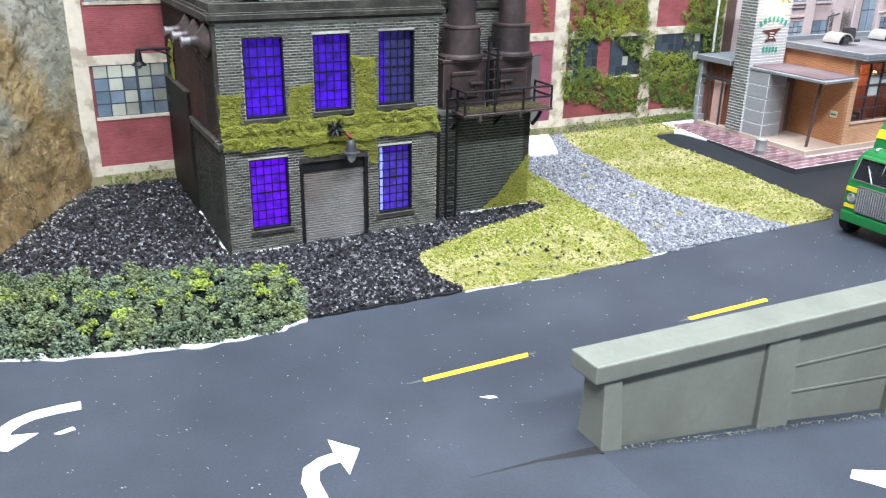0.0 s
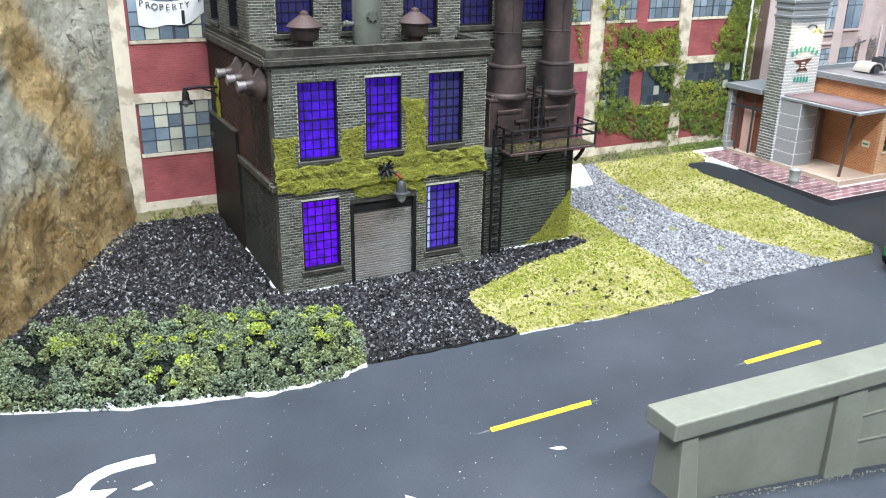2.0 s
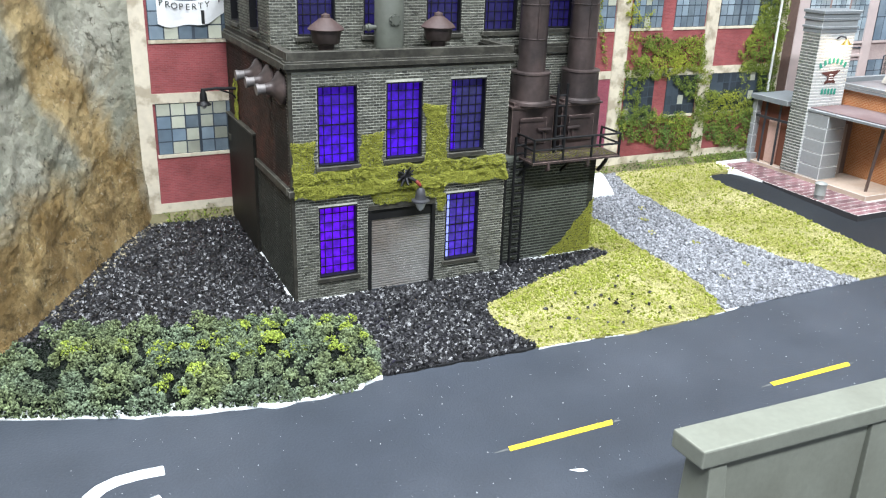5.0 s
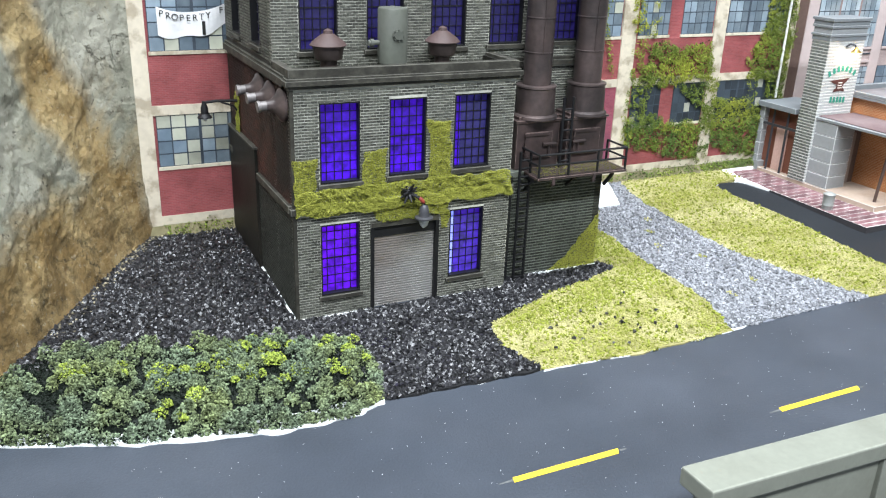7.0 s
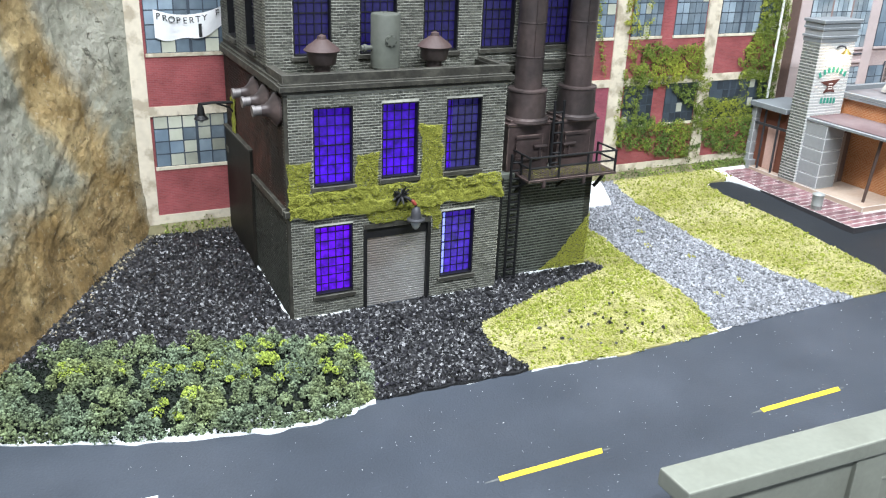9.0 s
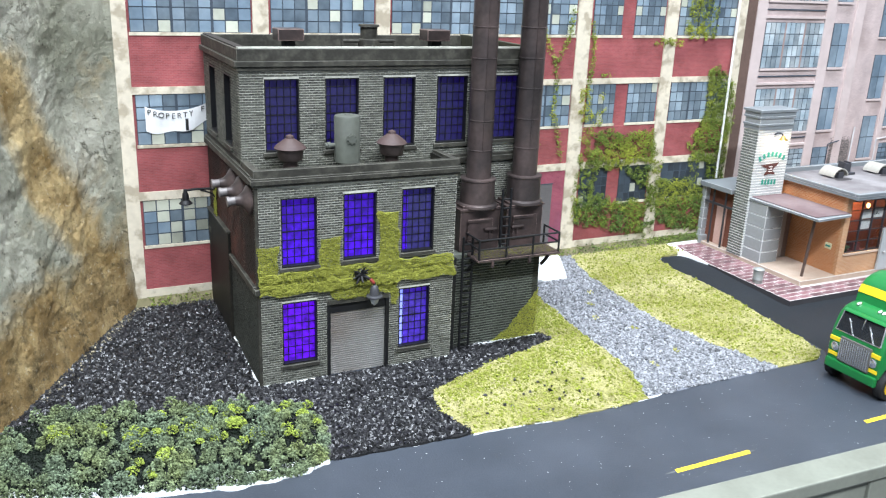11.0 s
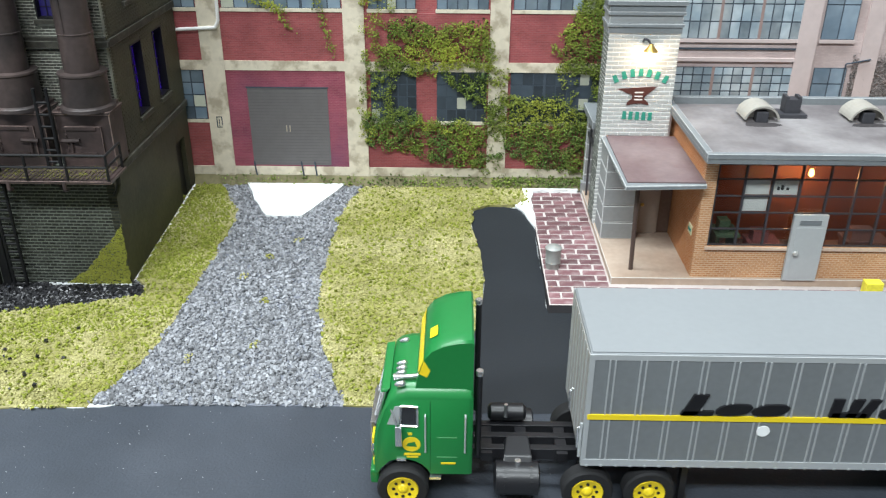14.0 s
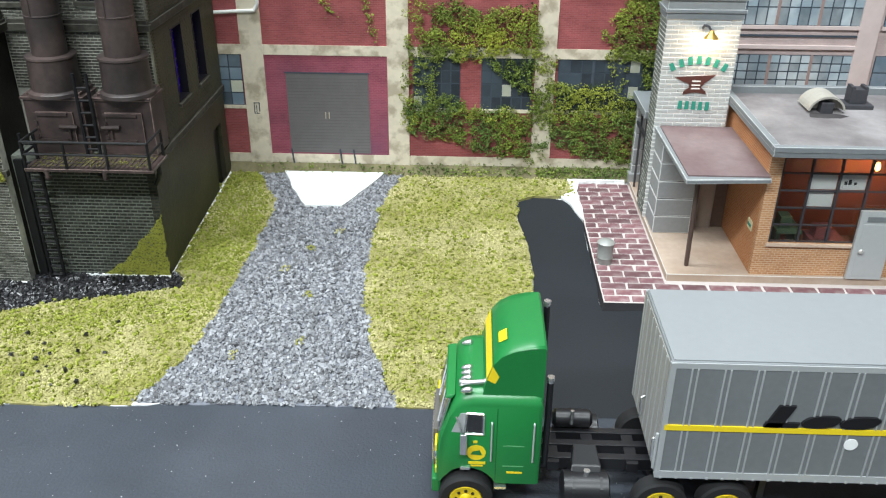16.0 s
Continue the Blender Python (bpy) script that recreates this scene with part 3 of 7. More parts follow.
bay_poly = wavy([(25.75, -5.9), (26.45, 0.8), (26.4, 2.5), (26.1, 4.5), (25.95, 6.3), (26.2, 7.0), (26.85, 7.4), (28.1, 7.25), (28.62, 6.5), (28.66, -0.97), (69, -0.97), (69, -6.6), (25.0, -6.7)], 0.5, 0.05, 12)
mb = MB()
tri = tessellate_polygon([[Vector((x, y, 0)) for x, y in bay_poly]])
mb.add([(x, y, 0.012 + 0.9 * float(rise(y))) for x, y in bay_poly], [tuple(t) for t in tri])
structure("parking_bay", mb, BAY_PAINT, "freshly painted black asphalt parking bay", "road")
structure("road_ramp", MB().add([(4.9, -16.0, -0.02), (55, -16.0, -7.5), (55, -60, -7.5), (4.9, -60, -0.02)], [(0, 3, 2, 1)]), ASPHALT, "dark asphalt ramp going down beside the parapet", "road")
structure("plaster_edge", MB().prism(wavy([(-16, -1.12), (-10, -4.38), (-6.3, -5.80), (-2.3, -6.70), (-0.4, -6.84), (0.9, -6.38), (1.0, -6.1), (-2.3, -6.4), (-6.3, -5.5), (-9.9, -4.1), (-16, -0.8)], 0.16, 0.17, 5), -0.1, 0.03), PLASTER, "white plaster lip along the planted verge", "verge")
structure("grass_lip", MB().prism(wavy([(6.5, -6.52), (10.0, -6.82), (14.5, -6.70), (15.5, -6.55), (14.5, -6.55), (10, -6.65), (6.6, -6.4)], 0.16, 0.11, 6), -0.1, 0.03), PLASTER, "thin white plaster edge of the turf beside the road", "verge")


def on_road(name, poly, mat, label, category, top=0.012, group=""):
    ob = part(name, MB().prism(poly, -0.05, top), mat)
    return tagged(ob, label, category, group)


for x0, x1, y in ((2.55, 6.0, -11.25), (12.0, 15.5, -11.45), (21.6, 25.1, -11.52), (30.5, 34.0, -11.46), (39.4, 42.9, -11.4)):
    on_road("lane_dash", [(x0, y - 0.1), (x1 - 0.06, y - 0.11), (x1 + 0.05, y + 0.1), (x0 + 0.05, y + 0.1)], YELLOW_LINE, "yellow painted lane dash on dark road", "lane marking", group="lane dashes")


WORN_LINE = pmat("worn_grey_road_paint", (0.11, 0.115, 0.115), 0.7, var=0.4, coarse=150, fine=900, bump=0.2)
for x, y in ((2.55, -11.25), (6.05, -11.25), (12.0, -11.45), (15.5, -11.45)):
    d = -0.42 if x in (2.55, 12.0) else 0.22
    on_road("paint_scuff", [(x, y - 0.045), (x + d, y - 0.02), (x + d, y + 0.01), (x, y + 0.045)], WORN_LINE, "faint grey paint scuff beside a lane dash", "paint mark", top=0.008)


def bent_arrow(shaft, width, head, label):
    """A curved arrow: shaft centre line, then a head of three points."""
    left, right = [], []
    for i, p in enumerate(shaft):
        a, b = shaft[max(i - 1, 0)], shaft[min(i + 1, len(shaft) - 1)]
        dx, dy = b[0] - a[0], b[1] - a[1]
        n = math.hypot(dx, dy)
        left.append((p[0] - dy / n * width, p[1] + dx / n * width))
        right.append((p[0] + dy / n * width, p[1] - dx / n * width))
    return on_road("turn_arrow", left + head + right[::-1], WHITE_LINE, label, "road arrow", group="turn arrows")


bent_arrow([(-6.02, -8.58), (-6.6, -8.54), (-7.15, -8.58), (-7.55, -8.75), (-7.80, -9.0), (-7.9, -9.2)], 0.2, [(-7.08, -9.48), (-7.78, -10.0), (-8.77, -9.33)], "white left-turn arrow painted on the road")
bent_arrow([(-1.75, -15.6), (-1.75, -14.8), (-1.72, -14.2), (-1.55, -13.8), (-1.2, -13.62), (-0.85, -13.6)], 0.2, [(-0.80, -12.82), (-0.24, -13.5), (-0.82, -14.35)], "white right-turn arrow painted on the road")
on_road("paint_fleck", [(-6.75, -9.68), (-6.6, -9.78), (-6.25, -9.7), (-6.3, -9.55), (-6.5, -9.6)], WHITE_LINE, "small white paint fleck on the road", "paint mark")
on_road("paint_fleck", [(3.55, -12.7), (3.75, -12.88), (3.97, -12.92), (3.9, -12.78)], WHITE_LINE, "small white paint fleck on the road", "paint mark")
ramp_z = lambda x: -0.02 - 0.1493 * (x - 4.9)
arrow = MB().add([(x, y, ramp_z(x) + 0.012) for x, y in ((11.2, -18.5), (12.3, -18.85), (11.95, -19.15), (13.0, -20.3), (12.6, -20.7), (11.45, -19.5), (11.1, -19.1), (10.75, -18.78))], [(0, 7, 6, 5, 4, 3, 2, 1)])
tagged(part("turn_arrow", arrow, WHITE_LINE), "white arrow head painted on the dark ramp", "road arrow", "turn arrows")
# flat black wedge lying on the road; it paints the joint's shade
structure("road_seam", MB().prism([(1.6, -15.66), (3.4, -15.74), (5.0, -15.9), (5.0, -16.22), (3.4, -15.84)], -0.05, 0.006), INK, "flat black wedge painting the shade in the joint where the ramp leaves the road", "road joint")
flecks = np.column_stack([rng.uniform(-12, 30, 800), rng.uniform(-15, -6.8, 800), np.full(800, 0.005)])
crumbs("road_specks", flecks, rng.uniform(0.006, 0.02, 800), WHITE_LINE, None, "tiny pale specks scattered on the road", "specks", squash=(0.3, 1.0))

BALLAST = [(-9.6, -0.3), (-9.2, 0.9), (-7.3, 4.4), (-5.6, 7.2), (-3.7, 9.35), (0.0, 9.35), (0.0, 0.0), (8.6, 0.0), (8.7, 0.95), (13.3, 0.95), (14.0, 0.35), (13.9, -0.2), (11.7, -0.85), (9.6, -1.5), (8.3, -2.1), (6.6, -2.7), (6.2, -3.5), (6.0, -4.6),
           (6.3, -5.7), (6.5, -6.4), (3.5, -6.35), (0.9, -6.2), (0.3, -6.1), (0.2, -4.5), (0.6, -3.4), (0.0, -2.8), (-3.0, -1.9), (-6.0, -1.0)]
GRASS_A = [(6.5, -6.5), (6.3, -5.6), (6.0, -4.6), (6.3, -3.4), (6.6, -2.75), (8.3, -2.1), (9.6, -1.45), (11.7, -0.85), (13.9, -0.2), (14.0, 0.5), (13.35, 1.0), (13.35, 9.3), (14.6, 9.35), (15.2, 8.2), (16.0, 6.6), (16.05, 4.5), (15.8, 1.0),
           (15.7, -2.5), (15.4, -4.5), (14.6, -6.7), (10.0, -6.8)]
GRAVEL_PATH = [(14.6, 9.35), (15.2, 8.2), (16.0, 6.6), (16.05, 4.5), (15.8, 1.0), (15.7, -2.5), (15.4, -4.5), (14.6, -6.6), (18, -6.5), (22.1, -6.45), (21.4, -4.5), (20.95, -3.0), (20.3, 1.0), (20.4, 5.8), (20.6, 7.5), (21.2, 9.35)]
GRASS_B = [(22.1, -6.5), (21.4, -4.5), (20.95, -3.0), (20.3, 1.0), (20.4, 5.8), (20.6, 7.5), (21.2, 9.35), (28.5, 9.35), (28.55, 7.45), (26.75, 7.40), (26.15, 7.0), (26.0, 6.3), (26.15, 4.5), (26.42, 2.5), (26.45, 0.8), (26.0, -3), (25.5, -5.8), (24.6, -6.5)]
SLAB = [(15.75, 9.4), (20.35, 9.4), (20.0, 8.4), (18.85, 6.0), (17.3, 5.95), (16.35, 7.9)]
SLAB_BARE = [(16.05, 9.4), (20.15, 9.4), (19.85, 8.5), (18.7, 6.3), (17.45, 6.25), (16.6, 8.0)]


def bed(name, poly, thick, mat, label, category, seed):
    return sheet(name, wavy(poly, 0.3, 0.10, seed), thick, mat, label, category)


bed("ballast_bed", BALLAST, 0.03, COAL_BED, "bed of fine black cinders", "ground cover", 2)
bed("gravel_bed", GRAVEL_PATH, 0.02, GRAVEL_BED, "bed of fine grey gravel", "ground cover", 3)
bed("grass_bed_a", GRASS_A, 0.05, TURF_SOIL, "dry yellow-green turf ground", "ground cover", 4)
bed("grass_bed_b", GRASS_B, 0.05, TURF_SOIL, "dry yellow-green turf ground", "ground cover", 4)
sheet("white_slab", wavy(SLAB, 0.4, 0.05, 6), 0.16, PLASTER, "bare white plaster apron before the garage door", "apron")


sheet("plaster_patch", wavy([(27.9, 7.45), (28.45, 6.2), (28.74, 5.4), (28.78, 8.9), (30.9, 8.95), (30.9, 9.4), (28.2, 9.4), (28.5, 7.9)], 0.25, 0.13, 16), 0.075, PLASTER, "bare white plaster patch at the pavement corner", "plaster")


def strew(name, poly, count, low, high, lift, mat, label, category, shape="octa", avoid=None, squash=(0.6, 1.0)):
    p = scatter(wavy(poly, 0.3, 0.14, 9), count)
    if avoid:
        p = p[~inside(avoid, p)]
    s = rng.uniform(low, high, len(p))
    z = rise(p[:, 1]) + lift + s * rng.uniform(0.0, 0.7, len(p))
    return crumbs(name, np.column_stack([p, z]), s, mat, None, label, category, shape, squash)


strew("black_ballast", BALLAST, 30000, 0.03, 0.088, 0.03, COAL, "shiny black cinder ballast round the power house", "ballast", "cube")
strew("grey_gravel", GRAVEL_PATH, 19000, 0.025, 0.085, 0.02, GRAVEL, "mixed light and dark grey gravel drive", "gravel", "cube", avoid=SLAB_BARE)
strew("grass_tufts", GRASS_A, 21000, 0.022, 0.07, 0.04, TURF, "short dry yellow-green foam grass", "grass")
strew("grass_tufts", GRASS_B, 21000, 0.022, 0.07, 0.04, TURF, "short dry yellow-green foam grass", "grass")
for poly in (GRASS_A, GRASS_B):
    strew("grass_clumps", poly, 2000, 0.04, 0.10, 0.06, CLUMP_GREEN, "denser green clumps in the dry grass", "grass")
# greener clumps here also put the power house's shade into the grass colour
strew("grass_clumps", [(13.45, 0.9), (15.6, 0.6), (15.9, 4.5), (15.6, 7.0), (14.7, 9.2), (13.45, 9.2)], 2600, 0.03, 0.075, 0.06, CLUMP_GREEN, "denser green clumps, also painting shade into the grass beside the power house", "grass")
strew("grass_clumps", [(6.8, -3.2), (9.0, -2.3), (13.5, -0.9), (15.5, -0.5), (15.5, -2.0), (10.0, -3.6), (7.0, -4.0)], 1300, 0.03, 0.075, 0.06, CLUMP_GREEN, "denser green clumps beside the cinders", "grass")
for x, y in ((18.2, 2.6), (18.6, -0.5), (17.4, 1.2), (19.0, 3.9), (18.8, -3.4), (16.9, -4.2)):
    strew("gravel_weeds", [(x - 0.16, y - 0.25), (x + 0.18, y - 0.2), (x + 0.15, y + 0.25), (x - 0.14, y + 0.22)], 26, 0.03, 0.06, 0.09, TURF, "small yellow-green weeds in the gravel", "weeds")
strew("loose_cinders", [(7, -6.2), (13, -6.2), (13, -2.5), (9, -3.0)], 26, 0.04, 0.09, 0.12, COAL, "a few loose black cinders on the grass", "cinders", "cube")

# planted verge: foam clumps of many small leaves
VERGE = [(-16, -1.15), (-10, -4.40), (-6.3, -5.80), (-2.3, -6.65), (0.4, -6.4), (1.0, -4.7), (1.3, -3.2), (0.3, -1.9), (-3.0, -0.9), (-6.0, 0.0), (-8.2, 0.6), (-9.6, -0.6), (-12, 0.6), (-14, 2.0)]
sheet("verge_bed", wavy([(-16, -0.2), (-10, -3.5), (-6.3, -4.9), (-2.3, -5.8), (0.3, -5.6), (0.8, -4.6), (1.1, -3.3), (0.2, -2.1), (-3.0, -1.1), (-6.0, -0.2), (-8.2, 0.4), (-9.6, -0.7), (-12, 0.5), (-14, 1.8)], 0.4, 0.15, 8), 0.10, BUSH_SHADE, "foliage bed of the verge with shade put into its dark colour", "ground cover")


def clump_cloud(poly, count, low, high, per, leaf, seed):
    heads = scatter(poly, count)
    c, s = [], []
    for x, y in heads:
        r = rng.uniform(low, high)
        h = r * rng.uniform(0.9, 1.9)
        d = rng.normal(size=(per, 3))
        d /= np.linalg.norm(d, axis=1)[:, None]
        d[:, 2] = np.abs(d[:, 2]) * 1.15 - 0.15
        d *= rng.uniform(0.72, 1.1, (per, 1))
        c.append(np.array([x, y, h * 0.55 + 0.08]) + d * (r, r, h))
        s.append(rng.uniform(leaf * 0.6, leaf * 1.4, per))
    return np.concatenate(c), np.concatenate(s), heads


c, s, heads = clump_cloud(VERGE, 540, 0.13, 0.26, 90, 0.050, 1)
rim = [(-15.6, -1.1), (-10, -4.15), (-6.3, -5.55), (-2.3, -6.42), (-0.4, -6.55), (0.75, -6.0), (1.15, -4.7), (1.3, -3.4), (0.4, -2.0)]
rim = np.array([(a[0] + (b[0] - a[0]) * k / 14, a[1] + (b[1] - a[1]) * k / 14) for a, b in zip(rim[:-1], rim[1:]) for k in range(14)])
for x, y in rim + rng.normal(size=rim.shape) * 0.06:
    d = rng.normal(size=(70, 3))
    d /= np.linalg.norm(d, axis=1)[:, None]
    d[:, 2] = np.abs(d[:, 2])
    c = np.concatenate([c, np.array([x, y, 0.03]) + d * rng.uniform(0.16, 0.27) * rng.uniform(0.7, 1.1, (70, 1))])
    s = np.concatenate([s, rng.uniform(0.03, 0.07, 70)])
# low dark crumbs fill the gaps and paint the shade between clumps
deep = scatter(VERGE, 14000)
crumbs("verge_undergrowth", np.column_stack([deep, rng.uniform(0.10, 0.24, len(deep))]), rng.uniform(0.03, 0.06, len(deep)), BUSH_GAP_SHADE, None, "dark green crumbs painting the shade between the clump bushes", "bushes", squash=(0.35, 1.1))
crumbs("verge_bushes", c, s, BUSH, None, "dense dark grey-green clump bushes along the road", "bushes", squash=(0.35, 1.1))
spots = [(-5.2, -2.6), (-3.9, -1.6), (-2.5, -1.7), (-3.2, -3.4), (-2.6, -3.9), (-6.5, -2.0), (0.3, -3.9), (0.6, -4.6), (-5.5, -5.0), (-1.0, -4.0), (-4.6, -3.1), (0.9, -2.9), (-7.6, -1.6), (-1.9, -2.3), (-3.6, -2.7), (-2.0, -3.3), (-1.6, -3.0), (-2.9, -2.2), (1.0, -3.6), (-4.3, -4.4), (-0.2, -2.9)]
c, s = [], []
for x, y in spots:
    for k in range(2 + int(x * 10) % 3):
        d = rng.normal(size=(70, 3))
        d /= np.linalg.norm(d, axis=1)[:, None]
        d[:, 2] = np.abs(d[:, 2])
        r = rng.uniform(0.13, 0.24)
        c.append(np.array([x + rng.normal() * 0.34, y + rng.normal() * 0.26, 0.32]) + d * r * rng.uniform(0.8, 1.1, (70, 1)))
        s.append(rng.uniform(0.022, 0.055, 70))
crumbs("flowering_clumps", np.concatenate(c), np.concatenate(s), BUSH_LIGHT, None, "bright yellow-green clumps among the bushes", "bushes", squash=(0.35, 1.1))

# ---- rock face ----
mb = MB()
line = [(-17, -5.2), (-13.5, -3.5), (-10.05, -1.1), (-8.25, 1.7), (-6.4, 4.9), (-4.9, 7.4), (-3.65, 9.3), (-3.4, 9.7)]
seg = [0.0]
for a, b in zip(line[:-1], line[1:]):
    seg.append(seg[-1] + math.hypot(b[0] - a[0], b[1] - a[1]))
NS, NH = 360, 280
pts = []
for j in range(NH):
    h = 22.0 * (j / (NH - 1)) ** 1.1
    for i in range(NS):
        t = seg[-1] * i / (NS - 1)
        k = max(q for q in range(len(line) - 1) if seg[q] <= t + 1e-9)
        f = (t - seg[k]) / (seg[k + 1] - seg[k])
        x, y = line[k][0] + (line[k + 1][0] - line[k][0]) * f, line[k][1] + (line[k + 1][1] - line[k][1]) * f
        fade = min(1.0, max(0.0, (9.4 - y) / 2.0))
        back = (0.36 + 0.54 * fade) * (1 - math.exp(-h / 2.2)) + 0.035 * h * (0.25 + 1.0 * fade)
        n1 = noise.fractal((x * 0.16, y * 0.16, h * 0.12), 0.9, 2.1, 5)
        n2 = noise.fractal((x * 0.6 + 7, y * 0.6, h * 0.6), 0.8, 2.2, 5)
        n3 = noise.ridged_multi_fractal((x * 0.22, y * 0.22 + 3, h * 0.22), 0.9, 2.0, 4, 1.0, 2.0)
        g = min(1.0, h / 1.2) * (0.35 + 0.65 * fade)
        n4 = noise.fractal((x * 2.2, y * 2.2 + 5, h * 2.2), 0.7, 2.2, 4)
        off = -(back) + g * (0.34 * n1 + 0.075 * n2 + 0.02 * (n3 - 1.0) + 0.055 * n4 + 0.02 * noise.fractal((x * 6, y * 6, h * 6), 0.6, 2.2, 3))
        nx, ny = 0.86, -0.50
        pts.append((x + nx * off, min(y + ny * off, 9.46), -0.15 + max(0.0, float(rise(y))) + h))
mb.add(pts, [(j * NS + i, j * NS + i + 1, (j + 1) * NS + i + 1, (j + 1) * NS + i) for j in range(NH - 1) for i in range(NS - 1)])
foot = np.array([(a[0] + (b[0] - a[0]) * k / 60, a[1] + (b[1] - a[1]) * k / 60) for a, b in zip(line[3:7], line[4:8]) for k in range(60)])
foot = np.repeat(foot, 1, 0) + np.abs(rng.normal(size=(len(foot), 1))) * 0.22 * np.array([[0.86, -0.5]]) + rng.normal(size=(len(foot), 2)) * 0.06
crumbs("rock_crumbs", np.column_stack([foot, rise(foot[:, 1]) + 0.08]), rng.uniform(0.02, 0.07, len(foot)), FOOT_STONE, None, "pale ochre crumbs along the foot of the rock", "stones", "cube")
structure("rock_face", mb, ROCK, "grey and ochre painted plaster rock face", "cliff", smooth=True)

# ---- parapet wall beside the ramp ----
SLOPE = -0.041
tfp = lambda p: (p[0], p[1] + SLOPE * (p[0] - 4.8), p[2])
parapet = thing("parapet_wall", (4.8, -15.5, 0), "low grey-green concrete parapet with a thick coping", "parapet")
part("coping", MB(tfp).box(4.72, 62, -16.02, -14.96, 1.82, 2.30), CONCRETE_WALL, parapet, bevel=0.05)
part("panel", MB(tfp).box(5.3, 61.5, -15.78, -15.25, -6.5, 1.84), CONCRETE_WALL, parapet)
px = 5.0
while px < 60:
    w = 1.2 if px > 6 else 0.62
    part("pillar", MB(tfp).hexa([(px, -16.12, -6.5 if px > 6 else -0.3), (px + w, -16.12, -6.5 if px > 6 else -0.3), (px + w, -15.1, -6.5 if px > 6 else -0.3), (px, -15.1, -6.5 if px > 6 else -0.3), (px + 0.08, -15.9, 1.83), (px + w - 0.04, -15.9, 1.83), (px + w - 0.04, -15.12, 1.83), (px + 0.08, -15.12, 1.83)]), CONCRETE_WALL, parapet, bevel=0.03)
    px += 5.2
for za, zb in ((0.74, -0.6), (-0.08, -4.4)):
    part("board_joint", MB(tfp).hexa([(11.42, -15.83, za), (58, -15.83, zb), (58, -15.76, zb), (11.42, -15.76, za), (11.42, -15.83, za + 0.06), (58, -15.83, zb + 0.06), (58, -15.76, zb + 0.06), (11.42, -15.76, za + 0.06)]), CONCRETE_WALL, parapet, "scored board line", bevel=0.012)
foot_x = rng.uniform(5.4, 30, 700)
crumbs("parapet_rubble", np.column_stack([foot_x, -16.0 + SLOPE * (foot_x - 4.8) - np.abs(rng.normal(size=700)) * 0.08, -0.02 - 0.1493 * (foot_x - 4.9) + 0.02]), rng.uniform(0.01, 0.032, 700), CONCRETE_WALL, None, "grey rubble along the ramp side of the parapet", "grit", "cube")

along = rng.uniform(5.0, 60, 900)
grit = np.column_stack([along, -14.93 + SLOPE * (along - 4.8) - 0.19 + np.abs(rng.normal(size=900)) * 0.06, np.full(900, 0.015)])
crumbs("parapet_grit", grit, rng.uniform(0.012, 0.04, 900), GRAVEL_BED, None, "grey grit along the foot of the parapet", "grit")

# ---- printed backdrop: old brick works and a pale office block, in shallow relief ----
BY = 9.5
structure("backdrop_board", MB().box(-20, 72, BY + 0.12, BY + 0.5, -1, 26), FAR_PINK_TRIM, "board that carries the printed street backdrop", "backdrop")
works = thing("brick_works", (14, BY + 0.1, 0.6), "faded red brick factory with cream concrete frame, ivy grown", "factory")
office = thing("office_block", (44, BY + 0.1, 0.6), "pale pink brick office block with dark sash windows", "office block")


def slab(parent, name, x0, x1, z0, z1, mat, proud=0.0, label="", bevel=0.0):
    return part(name, MB().box(x0, x1, BY - proud, BY + 0.125, z0, z1), mat, parent, label, bevel)


def far_window(parent, x0, x1, z0, z1, cols, rows, glass, frame_mat=None, sill=None, pale=0.12, sash=0):
    """A window of small panes behind bars, a little recessed."""
    win = part("window", MB().box(x0, x1, BY + 0.02, BY + 0.05, z0, z1), FAR_BAR, parent)
    w, h = (x1 - x0) / cols, (z1 - z0) / rows
    g = 0.028
    main, light = MB(), MB()
    for i in range(cols):
        for j in range(rows):
            dest = light if random.random() < pale else main
            dest.box(x0 + i * w + g, x0 + (i + 1) * w - g, BY + 0.006, BY + 0.02, z0 + j * h + g, z0 + (j + 1) * h - g)
    if main.v:
        part("panes", main, glass, win, kind="stuff")
    if light.v:
        part("pale_panes", light, FAR_BLIND, win, kind="stuff")
    for k in range(1, sash):
        x = x0 + (x1 - x0) * k / sash
        part("mullion", MB().box(x - 0.06, x + 0.06, BY - 0.012, BY + 0.03, z0, z1), frame_mat or FAR_BAR, win)
    if sill:
        part("window_sill", MB().box(x0 - 0.05, x1 + 0.05, BY - 0.05, BY + 0.04, z0 - 0.14, z0), sill, win)
    return win


